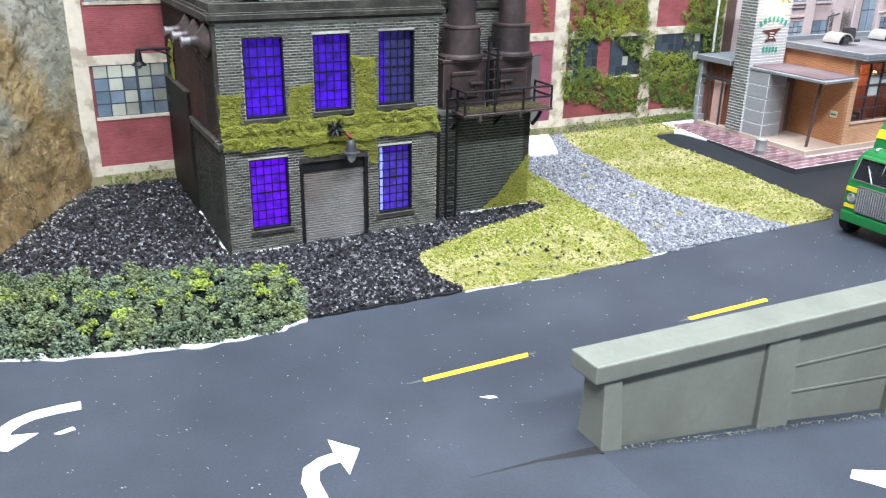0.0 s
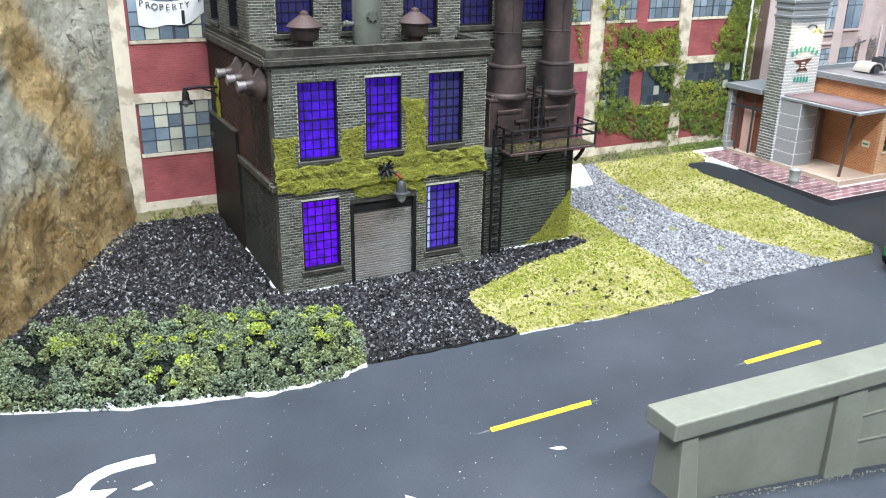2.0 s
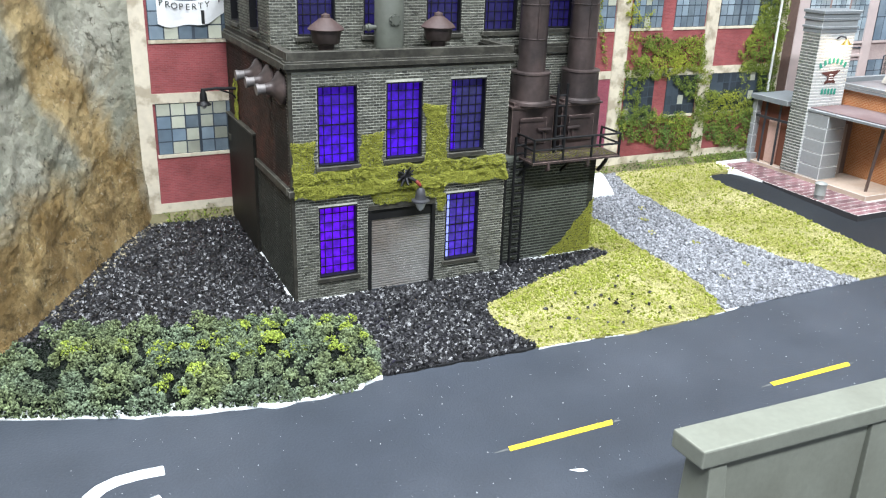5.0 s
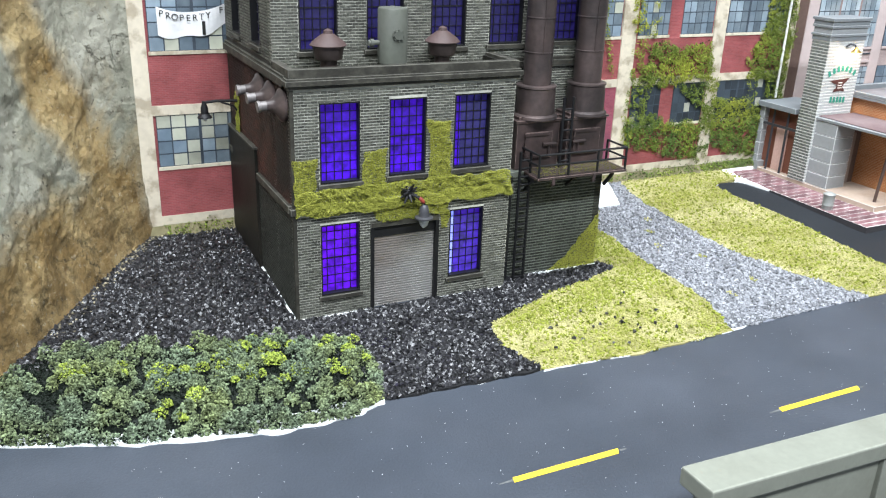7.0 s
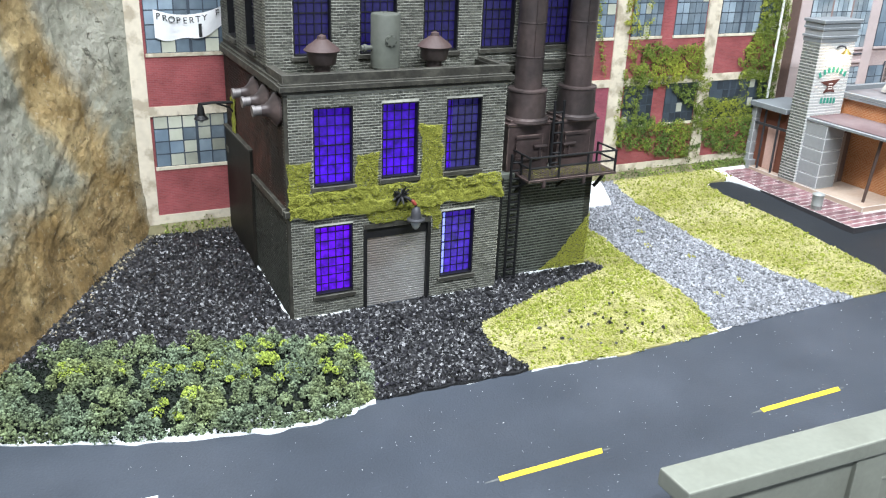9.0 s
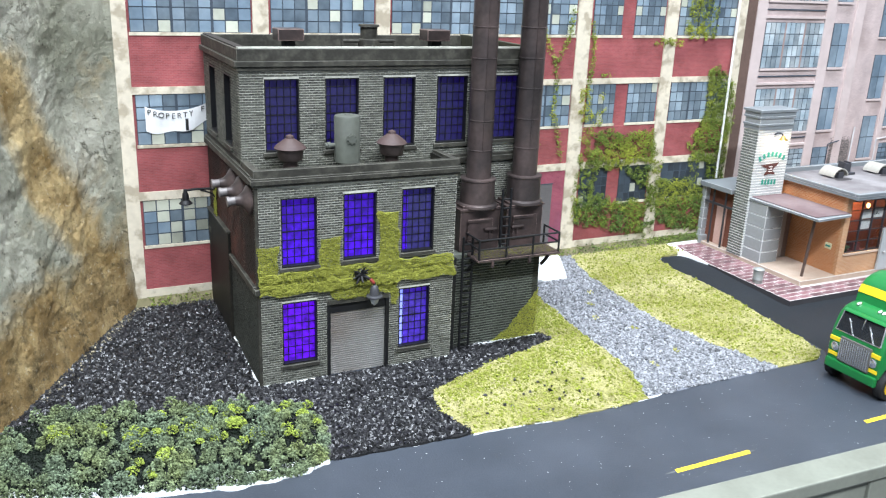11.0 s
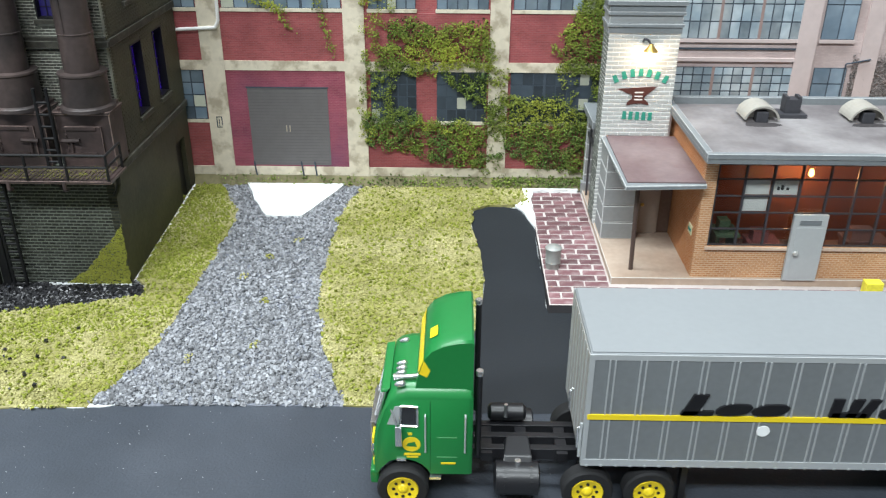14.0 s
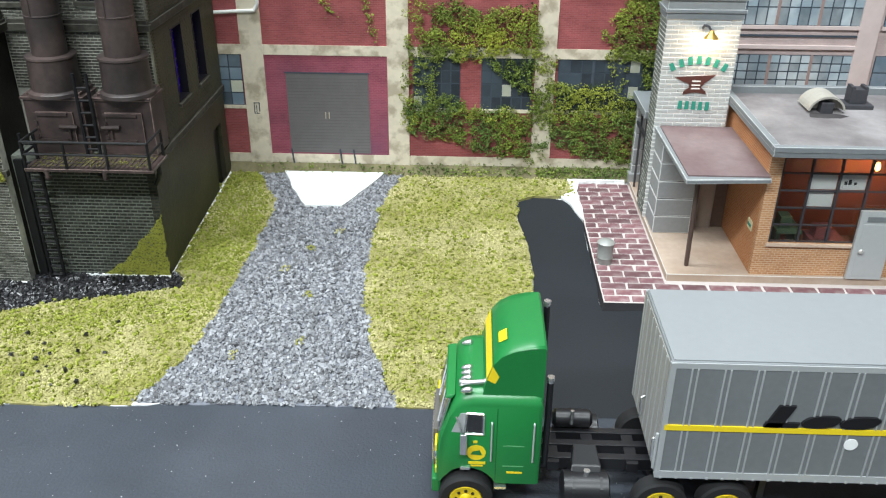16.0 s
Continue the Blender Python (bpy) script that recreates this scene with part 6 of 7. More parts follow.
TAN_SLAB = pmat("tan_porch_floor", (0.42, 0.31, 0.235), 0.75, var=0.15, coarse=60, fine=500, bump=0.2, tint=(0.58, 0.49, 0.41), tint_amount=0.6, tint_scale=40)
PAVER = pmat("plum_paver", (0.165, 0.078, 0.086), 0.75, var=0.2, coarse=80, fine=700, piece=0.35, bump=0.35, tint=(0.47, 0.40, 0.39), tint_amount=0.85, tint_scale=130)
PAVER_JOINT = pmat("pinkish_white_joint", (0.50, 0.45, 0.43), 0.85, var=0.1, bump=0.3)
PAVE_SIDE = pmat("dark_pavement_edge", (0.035, 0.033, 0.036), 0.7, var=0.2)
DOOR_GREY = pmat("pale_grey_door_paint", (0.46, 0.48, 0.48), 0.5, var=0.06, bump=0.15)
DOOR_BROWN = pmat("taupe_door_paint", (0.30, 0.25, 0.215), 0.55, var=0.1, bump=0.15)
WARM_WALL = pmat("russet_inner_wall", (0.17, 0.062, 0.037), 0.8, var=0.12)
INNER_DARK = pmat("brown_inner_floor", (0.11, 0.06, 0.045), 0.7, var=0.2)
BULB_WARM = pmat("warm_bulb", (1.0, 0.7, 0.4), 0.4, var=0, bump=0, emit=(1.0, 0.55, 0.18), power=9.0)
SIGN_GREEN = pmat("green_sign_paint", (0.03, 0.26, 0.19), 0.6, var=0.1, bump=0)
SIGN_BROWN = pmat("brown_sign_paint", (0.085, 0.028, 0.022), 0.6, var=0.2, bump=0)
BRASS = pmat("brass_shade", (0.55, 0.36, 0.10), 0.35, 0.8, var=0.1, bump=0)
PAPER = pmat("grey_paper", (0.55, 0.58, 0.58), 0.85, var=0.1, bump=0)
VENT_CREAM = pmat("cream_vent_paint", (0.36, 0.34, 0.30), 0.6, var=0.12, bump=0.2)
VENT_DARK = pmat("dark_vent_metal", (0.06, 0.06, 0.068), 0.5, 0.3, var=0.2)
CAN_METAL = pmat("galvanised_can", (0.32, 0.33, 0.315), 0.5, 0.3, var=0.15, bump=0.2)
WORN[GREY_TRIM] = pmat("rubbed_pale_edge", (0.46, 0.47, 0.47), 0.6, var=0.3, coarse=80, fine=600, bump=0.2, tint=(0.26, 0.28, 0.30), tint_amount=0.7, tint_scale=90)
WORN[TAN_SLAB] = pmat("rubbed_slab_edge", (0.62, 0.60, 0.56), 0.7, var=0.2, bump=0.2)
WORN[STONE] = pmat("rubbed_block_edge", (0.62, 0.63, 0.63), 0.7, var=0.2, bump=0.2)
glass = bpy.data.materials.new("window_glass")
glass.use_nodes = True
gt = glass.node_tree
gt.nodes.clear()
o, mixs, tr, gl = (gt.nodes.new(k) for k in ("ShaderNodeOutputMaterial", "ShaderNodeMixShader", "ShaderNodeBsdfTransparent", "ShaderNodeBsdfGlossy"))
tr.inputs[0].default_value = (0.93, 0.92, 0.90, 1)
gl.inputs["Roughness"].default_value = 0.12
mixs.inputs[0].default_value = 0.06
gt.links.new(tr.outputs[0], mixs.inputs[1])
gt.links.new(gl.outputs[0], mixs.inputs[2])
gt.links.new(mixs.outputs[0], o.inputs[0])

structure("pavement_base", MB().add([(28.65, -0.95, -0.1), (70, -0.95, -0.1), (70, 9.4, -0.1), (28.65, 9.4, -0.1), (28.68, -0.92, 0.30), (70, -0.92, 0.30), (70, 9.4, 0.42), (28.68, 9.4, 0.42)],
                                    [(0, 3, 2, 1), (0, 1, 5, 4), (1, 2, 6, 5), (2, 3, 7, 6), (3, 0, 4, 7)]), PAVE_SIDE, "dark raised base of the brick pavement", "pavement")
pavement = structure("pavement", MB().add([(28.68, -0.92, 0.302), (70, -0.92, 0.302), (70, 9.4, 0.422), (28.68, 9.4, 0.422)], [(0, 1, 2, 3)]), PAVER_JOINT, "worn plum brick pavement with pale joints", "pavement")

shop = thing("workshop", (40, 4.5, 0.35), "orange brick workshop with lit window wall and pale sign tower", "workshop")
part("floor_slab", MB().box(31.05, 56, 0.62, 9.2, 0.30, 0.60), TAN_SLAB, shop, "tan concrete floor slab", bevel=0.02)
X0, X1 = 33.95, 55.0
WIN_Z0, WIN_Z1 = 1.86, 5.02
part("front_wall", wall_cells(MB(lambda p: (p[0], 0.75 + p[1], p[2])), X0, X1, 0.6, 5.3, [(34.38, 54.4, WIN_Z0, WIN_Z1)], 0, 0.2), SHOP_BRICK, shop)
part("window_sill", MB().box(34.3, 54.5, 0.66, 0.95, WIN_Z0 - 0.12, WIN_Z0 - 0.005), pmat("pale_brick_sill", (0.62, 0.47, 0.36), 0.75), shop, bevel=0.015)
part("side_wall", MB().box(X0, X0 + 0.2, 0.951, 6.1, 0.6, 5.3), SHOP_BRICK_SIDE, shop)
part("rear_wall", MB().box(X0 + 0.2, X1, 5.9, 6.1, 0.6, 5.3), SHOP_BRICK, shop)
part("east_wall", MB().box(X1 - 0.2, X1, 0.95, 5.9, 0.6, 5.3), SHOP_BRICK_SIDE, shop)
part("inner_wall", MB().box(X0 + 0.21, X1 - 0.21, 3.9, 4.0, 0.6, 5.28), WARM_WALL, shop, "orange inner wall")
part("inner_floor", MB().box(X0 + 0.21, X1 - 0.21, 0.96, 3.89, 0.602, 0.65), INNER_DARK, shop)
part("roof", MB().box(33.68, 55.4, -0.06, 6.25, 5.30, 5.48), GREY_TRIM, shop, "grey roof slab", bevel=0.02)
part("roof_felt", MB().box(33.90, 55.2, 0.16, 6.0, 5.482, 5.53), ROOF_TOP, shop, "brownish felt roof with pale blooms")
for q in (MB().box(33.66, 55.4, -0.09, 0.15, 5.482, 5.66), MB().box(33.66, 33.89, 0.151, 6.25, 5.482, 5.66), MB().box(33.90, 55.4, 6.01, 6.28, 5.482, 5.80)):
    part("roof_kerb", q, GREY_TRIM, shop, bevel=0.02)
win = part("window_wall", MB().box(34.40, 54.4, 0.80, 0.90, WIN_Z1 - 0.07, WIN_Z1), VENT_DARK, shop, "black steel window wall")
x = 34.42
while x < 54.4:
    part("mullion", MB().box(x - 0.035, x + 0.035, 0.80, 0.90, WIN_Z0, WIN_Z1 - 0.07), VENT_DARK, win)
    x += 0.972
for k in range(0, 5):
    z = WIN_Z0 + (WIN_Z1 - WIN_Z0) * k / 5
    part("transom", MB().box(34.40, 54.4, 0.815, 0.885, z, z + 0.05), VENT_DARK, win)
pane = part("pane", MB().box(34.42, 54.38, 0.845, 0.855, WIN_Z0, WIN_Z1), glass, win, "clear glass")
pane.visible_shadow = False
for i, k in ((1, 3), (2, 3), (1, 2)):
    x0 = 34.42 + 0.972 * i
    z0 = WIN_Z0 + 0.632 * k
    part("paper_notice", MB().box(x0 + 0.06, x0 + 0.91, 0.90, 0.905, z0 + 0.07, z0 + 0.60), PAPER, shop, "grey paper notice in the window")
bars = MB()
for a, b in ((0.10, 0.08), (0.24, 0.12), (0.42, 0.06)):
    bars.box(36.45 + a, 36.45 + a + 0.10, 0.895, 0.8995, 4.0, 4.0 + b * 1.6)
part("notice_marks", bars, INK, shop, kind="stuff")
for x, z in ((38.5, 3.9), (43.3, 3.9), (47.8, 3.9)):
    lamp = thing("pendant_lamp", (x, 2.85, z), "warm glowing pendant lamp inside the workshop", "pendant lamp", "workshop lamps")
    part("bulb", MB().lathe((x, 2.85, z - 0.16), (x, 2.85, z + 0.16), [(0, 0.03), (0.2, 0.09), (0.6, 0.10), (1, 0.05)], 14), BULB_WARM, lamp, smooth=True)
    part("cord", MB().cyl((x, 2.85, z + 0.15), (x, 2.85, 5.29), 0.015, n=6), VENT_DARK, lamp)
    small_lamp("workshop_lamp", x, 2.85, z - 0.1, 0.036, (1.0, 0.48, 0.18), 0.15)
# benches and boxes seen dimly through the glass
for x, w, h, colour in ((34.9, 0.9, 1.3, (0.05, 0.09, 0.05)), (36.2, 1.2, 0.9, (0.16, 0.05, 0.05)), (39.8, 1.6, 1.0, (0.12, 0.06, 0.05)), (42.3, 1.0, 1.2, (0.30, 0.30, 0.28)), (44.4, 1.4, 1.3, (0.06, 0.09, 0.05)), (47.2, 1.8, 1.0, (0.14, 0.06, 0.05)), (51, 1.8, 1.1, (0.12, 0.06, 0.05))):
    bench = thing("workbench", (x + w / 2, 2.0, 0.65), "dim workbench behind the window wall", "workbench", "workbenches")
    m = pmat("bench_paint", colour, 0.7)
    part("top", MB().box(x, x + w, 1.5, 2.5, 0.65 + h - 0.12, 0.65 + h), m, bench, bevel=0.01)
    for lx in (x + 0.05, x + w - 0.2):
        part("leg", MB().box(lx, lx + 0.14, 1.6, 2.4, 0.65, 0.65 + h - 0.12), m, bench)
    part("clutter", MB().box(x + 0.15, x + w * 0.6, 1.7, 2.2, 0.65 + h, 0.65 + h + 0.45), m, bench, bevel=0.02)
for x in (37.22, 41.2, 45.15, 49.1):
    d = thing("service_door", (x + 0.58, 0.6, 0.6), "pale grey panel door standing against the window wall", "door", "workshop doors")
    part("leaf", MB().box(x, x + 1.2, 0.54, 0.68, 0.60, 3.20), DOOR_GREY, d, bevel=0.015)
    part("top_panel", MB().box(x + 0.22, x + 0.98, 0.515, 0.545, 2.82, 3.02), GREY_TRIM, d, bevel=0.01)
    part("panel", MB().box(x + 0.14, x + 1.06, 0.525, 0.545, 0.75, 2.72), DOOR_GREY, d, bevel=0.01)
    part("knob", MB().lathe((x + 0.25, 0.54, 1.75), (x + 0.25, 0.38, 1.75), [(0, 0.04), (0.4, 0.05), (0.6, 0.10), (1, 0.06)], 12), pmat("bright_knob", (0.75, 0.75, 0.72), 0.3, 0.5), d, smooth=True)
crate = thing("yellow_crate", (40.3, 0.1, 0.31), "small yellow crate on the pavement", "crate")
part("crate_body", MB().box(40.0, 40.6, -0.1, 0.3, 0.32, 0.85), pmat("yellow_plastic", (0.80, 0.72, 0.06), 0.5), crate, bevel=0.03)

# roof plant
for x in (36.65, 40.55, 44.75, 48.8):
    y = 3.95
    hood = thing("roof_hood", (x, y, 5.53), "cream half-round roof vent hood with a dark mouth", "roof vent", "roof hoods")
    ring_o = [(x + 0.66 * math.cos(a), 5.55 + 0.60 * math.sin(a)) for a in np.linspace(0.15, math.pi - 0.15, 16)]
    ring_i = [(x + 0.59 * math.cos(a), 5.55 + 0.53 * math.sin(a)) for a in np.linspace(0.15, math.pi - 0.15, 16)]
    part("hood", MB().prism(ring_o + ring_i[::-1], y - 0.25, y + 0.85, "y"), VENT_CREAM, hood)
    part("back_plate", MB().prism(ring_i, y + 0.1, y + 0.2, "y"), VENT_CREAM, hood)
    part("mouth", MB().box(x - 0.22, x + 0.22, y - 0.26, y + 0.09, 5.53, 5.92), VENT_DARK, hood, bevel=0.02)
SOOT_FELT = pmat("sooty_felt", (0.045, 0.040, 0.042), 0.8, var=0.4, coarse=120, fine=700, bump=0.3)
for x in (36.65, 40.55, 44.75, 48.8):
    mark = wavy([(x - 0.62, 3.35), (x - 0.2, 3.18), (x + 0.35, 3.22), (x + 0.6, 3.45), (x + 0.45, 3.75), (x - 0.5, 3.75)], 0.15, 0.14, int(x))
    tagged(part("soot_stain", MB().prism(mark, 5.52, 5.5345), SOOT_FELT, shop), "dark soot stain on the roof felt")
chimney = thing("roof_chimney", (38.0, 4.6, 5.53), "small dark square roof chimney on a flat base", "roof chimney")
part("base", MB().box(37.45, 38.5, 4.2, 5.0, 5.53, 5.68), VENT_DARK, chimney, bevel=0.02)
part("shaft", MB().box(37.68, 38.28, 4.4, 4.9, 5.68, 6.2), VENT_DARK, chimney, bevel=0.02)
for px0 in (37.69, 38.15):
    part("pot", MB().box(px0, px0 + 0.12, 4.42, 4.88, 6.2, 6.3), VENT_DARK, chimney)

# tower of pale brick courses
TX0, TX1, TY0, TY1 = 31.0, 33.66, 5.3, 6.45
part("tower_core", MB().box(TX0, TX1, TY0, TY1, 0.6, 8.45), TOWER_JOINT, shop, "sign tower")
brick_skin("tower_bricks", TX0, TX1, 0.62, 8.4, [], lambda p: (p[0], TY0 + p[1], p[2]), TOWER_BRICK, shop, length=0.46, height=0.165, proud=0.022, gap=0.045)
# west face bricks: shorter and a darker grey-green than the front's
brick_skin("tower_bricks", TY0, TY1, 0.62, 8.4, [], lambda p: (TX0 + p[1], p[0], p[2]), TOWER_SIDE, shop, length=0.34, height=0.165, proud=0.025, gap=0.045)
for z0, z1, g in ((8.42, 8.66, 0.05), (8.662, 8.78, 0.10), (8.782, 9.10, 0.03), (9.102, 9.22, 0.10), (9.222, 9.46, 0.07), (9.462, 9.62, 0.14)):
    part("tower_cornice", MB().box(TX0 - g, TX1 + g, TY0 - g, TY1 + g, z0, z1), GREY_TRIM if g != 0.03 else STONE, shop, bevel=0.015)
sy = TY0 - 0.045
# sign: curved row of bars above, anvil shape, short row below
def sign_bar(x, z, w, h, turn):
    c, n = math.cos(turn), math.sin(turn)
    pts = [(x + c * a - n * b, z + n * a + c * b) for a, b in ((-w, -h), (w, -h), (w * 0.8, h), (-w * 0.8, h))]
    part("sign_bar", MB().prism(pts, sy - 0.012, sy, "y"), SIGN_GREEN, shop)


for i in range(7):
    f = (i - 3) / 3
    sign_bar(32.34 + f * 0.95, 6.96 - 0.26 * f * f, 0.095, 0.15, -0.45 * f)
for i in range(5):
    sign_bar(31.86 + i * 0.25, 5.27 - 0.01 * i, 0.085, 0.16, 0)
part("sign_anvil", MB().prism([(31.52, 6.32), (33.02, 6.42), (32.80, 6.22), (32.62, 6.08), (32.54, 5.94), (32.72, 5.80), (32.76, 5.68), (32.45, 5.74), (32.2, 5.74), (31.9, 5.66), (31.92, 5.80), (32.1, 5.94), (32.08, 6.08), (31.85, 6.16)], sy - 0.012, sy, "y"), SIGN_BROWN, shop, "brown anvil shape")
for z in (6.18, 6.03, 5.9):
    part("anvil_mark", MB().box(32.18, 32.5, sy - 0.018, sy - 0.0125, z - 0.025, z + 0.025), TOWER_JOINT, shop)
goose = thing("sign_lamp", (32.45, TY0, 8.1), "small brass gooseneck lamp lighting the tower sign", "sign lamp")
part("neck", MB().tube([(32.3, TY0, 8.12), (32.3, TY0 - 0.25, 8.28), (32.4, TY0 - 0.45, 8.26), (32.5, TY0 - 0.5, 8.08)], 0.045), VENT_DARK, goose)
part("shade", MB().lathe((32.5, TY0 - 0.5, 8.15), (32.5, TY0 - 0.52, 7.86), [(0, 0.07), (0.3, 0.10), (0.8, 0.24), (1, 0.28)], 20, False), BRASS, goose, smooth=True)
part("bulb", MB().lathe((32.5, TY0 - 0.51, 7.93), (32.5, TY0 - 0.52, 7.78), [(0, 0.08), (0.5, 0.09), (1, 0.03)], 12), pmat("bright_warm_bulb", (1, 0.9, 0.75), 0.4, var=0, bump=0, emit=(1.0, 0.80, 0.52), power=14.0), goose, smooth=True)
small_lamp("sign_light", 32.5, TY0 - 0.55, 7.70, 0.011, (1.0, 0.74, 0.45), 0.1)

# porch
part("awning", MB().add([(31.12, 0.15, 4.22), (33.95, 0.35, 4.22), (33.95, 5.3, 4.22), (31.05, 5.3, 4.22), (31.12, 0.15, 4.38), (33.95, 0.35, 4.38), (33.95, 5.3, 4.38), (31.05, 5.3, 4.38)], [(0, 3, 2, 1), (4, 5, 6, 7), (0, 1, 5, 4), (1, 2, 6, 5), (2, 3, 7, 6), (3, 0, 4, 7)]), GREY_TRIM, shop, "flat porch roof", bevel=0.035)
part("awning_felt", MB().box(31.24, 33.93, 0.46, 5.26, 4.382, 4.43), AWNING_TOP, shop, "reddish brown felt")
part("porch_post", MB().cyl((31.88, 1.3, 0.6), (31.72, 0.9, 4.22), 0.085, n=10), pmat("dark_post_paint", (0.09, 0.06, 0.05), 0.5), shop)
for k in range(5):
    z = 0.6 + k * 0.72
    part("stone_block", MB().box(31.12, 32.52, 3.85, 5.29, z + 0.012, z + 0.70), STONE, shop, bevel=0.03)
part("porch_back", MB().box(32.53, 33.94, 4.5, 4.7, 0.6, 4.21), pmat("brown_shade_wall", (0.16, 0.11, 0.09), 0.8), shop)
pd = part("porch_door", MB().box(32.60, 33.45, 4.40, 4.49, 0.6, 3.5), DOOR_BROWN, shop, "taupe panel door", bevel=0.01)
part("knob", MB().lathe((32.75, 4.40, 1.9), (32.75, 4.25, 1.9), [(0, 0.03), (0.5, 0.05), (0.7, 0.08), (1, 0.05)], 10), BRASS, pd, smooth=True)
part("wall_sign", MB().box(33.92, 33.948, 1.3, 1.75, 2.0, 2.35), pmat("cream_sign", (0.75, 0.70, 0.45), 0.6), shop, "cream sign plate with green bars")
part("sign_bar", MB().box(33.90, 33.919, 1.36, 1.70, 2.12, 2.22), SIGN_GREEN, shop)
# glazed side entry behind the tower, facing west
part("entry_roof", MB().box(30.9, 33.9, 6.62, 9.4, 4.22, 4.52), GREY_TRIM, shop, "grey flat roof of the side entry", bevel=0.02)
part("entry_wall", MB().box(31.5, 31.6, 6.46, 9.2, 0.6, 4.21), WARM_WALL, shop, "orange wall behind the entry bars")
part("entry_door", MB().box(31.44, 31.495, 7.35, 8.2, 0.62, 3.2), pmat("pale_pink_door", (0.55, 0.36, 0.30), 0.6), shop, bevel=0.01)
for k in range(5):
    part("stone_block", MB().box(31.1, 31.49, 9.0, 9.35, 0.6 + k * 0.72 + 0.01, 0.6 + k * 0.72 + 0.70), STONE, shop, bevel=0.02)
for y in (7.25, 8.3):
    part("entry_bar", MB().box(31.12, 31.2, y - 0.05, y + 0.05, 0.6, 4.21), VENT_DARK, shop)
part("entry_bar", MB().box(31.11, 31.19, 6.46, 9.0, 3.2, 3.34), VENT_DARK, shop)

can = thing("trash_can", (29.05, 1.85, 0.34), "galvanised trash can with a domed lid on the pavement", "trash can")
part("drum", MB().lathe((29.05, 1.85, 0.35), (29.05, 1.85, 1.12), [(0, 0.26), (0.3, 0.28), (0.32, 0.295), (0.36, 0.28), (0.95, 0.29), (1, 0.30)], 20), CAN_METAL, can, smooth=True)
part("lid", MB().lathe((29.05, 1.85, 1.12), (29.05, 1.85, 1.30), [(0, 0.31), (0.3, 0.32), (0.6, 0.25), (1, 0.05)], 20), CAN_METAL, can, smooth=True)
part("curb_block", MB().box(31.0, 31.5, 8.8, 9.35, 0.36, 0.95), STONE, shop)

# pavers: separate bricks on the pavement's pale joints
proto = {}


def paver(x0, x1, y0, y1, nm="brick"):
    w, d = round(x1 - x0, 2), round(y1 - y0, 2)
    key = (w, d, random.randrange(3))
    if key not in proto:
        i = 0.03
        j = [random.uniform(-0.025, 0.025) for _ in range(8)]
        v = [(0 + j[0], 0 + j[1], -0.02), (w + j[2], 0 + j[3], -0.02), (w + j[4], d + j[5], -0.02), (0 + j[6], d + j[7], -0.02)]
        v += [(v[0][0] + i, v[0][1] + i, 0.035), (v[1][0] - i, v[1][1] + i, 0.035), (v[2][0] - i, v[2][1] - i, 0.035), (v[3][0] + i, v[3][1] - i, 0.035)]
        proto[key] = mesh_from("brick", [(a * U, b * U, c * U) for a, b, c in v], [(4, 5, 6, 7), (0, 1, 5, 4), (1, 2, 6, 5), (2, 3, 7, 6), (3, 0, 4, 7)], PAVER)
    ob = new(nm, proto[key])
    ob.parent = pavement
    ob.location = (x0 * U, y0 * U, (0.302 + 0.0116 * (y0 + 0.92)) * U)
    return ob


y, r = -0.86, 0
while y < 9.2:
    x = 28.72 - (0.47 if r % 2 else 0.0)
    limit = 52 if y < 0.35 else (31.0 if y < 8.6 else 30.2)
    while x < limit:
        a, b = max(x, 28.72), min(x + 0.88, limit if limit < 40 else x + 0.88)
        if b - a > 0.2:
            paver(a, b, y, y + 0.365)
        x += 0.94
    y += 0.425
    r += 1

# ---- cab-over tractor and box trailer ----
GREEN = pmat("green_truck_enamel", (0.012, 0.165, 0.040), 0.32, var=0.06, coarse=60, fine=900, bump=0.05, spec=0.5)
TRUCK_YELLOW = pmat("yellow_truck_paint", (0.80, 0.60, 0.02), 0.4, var=0.05, bump=0)
TYRE = pmat("black_rubber", (0.012, 0.012, 0.013), 0.75, var=0.2, bump=0.3)
CHASSIS = pmat("black_plastic_chassis", (0.012, 0.012, 0.014), 0.38, var=0.15, bump=0.1, spec=0.5)
CHROME = pmat("chrome_silver", (0.72, 0.73, 0.74), 0.25, 0.9, var=0.05, bump=0)
SILVER = pmat("silver_trim_paint", (0.46, 0.48, 0.49), 0.4, 0.3, var=0.06, bump=0)
TRAILER = pmat("silver_grey_trailer_side", (0.205, 0.22, 0.23), 0.45, 0.25, var=0.10, coarse=30, fine=600, bump=0.1)
TRAILER_ROOF = pmat("pale_grey_trailer_roof", (0.24, 0.255, 0.265), 0.6, 0.1, var=0.05, coarse=30, fine=500, bump=0.1)
TRUCK_GLASS = pmat("dark_cab_glass", (0.02, 0.022, 0.025), 0.08, var=0.1, bump=0, spec=0.8)
LETTER_BLACK = pmat("black_livery_paint", (0.008, 0.008, 0.010), 0.5, var=0.1, bump=0)
YN, YF = -10.42, -7.80   # near and far sides of the cab

truck = thing("tractor_truck", (26.5, -9.15, 0), "dark green cab-over tractor truck with yellow wheels and roof fairing", "truck")
truck.location.x += 0.05 * U


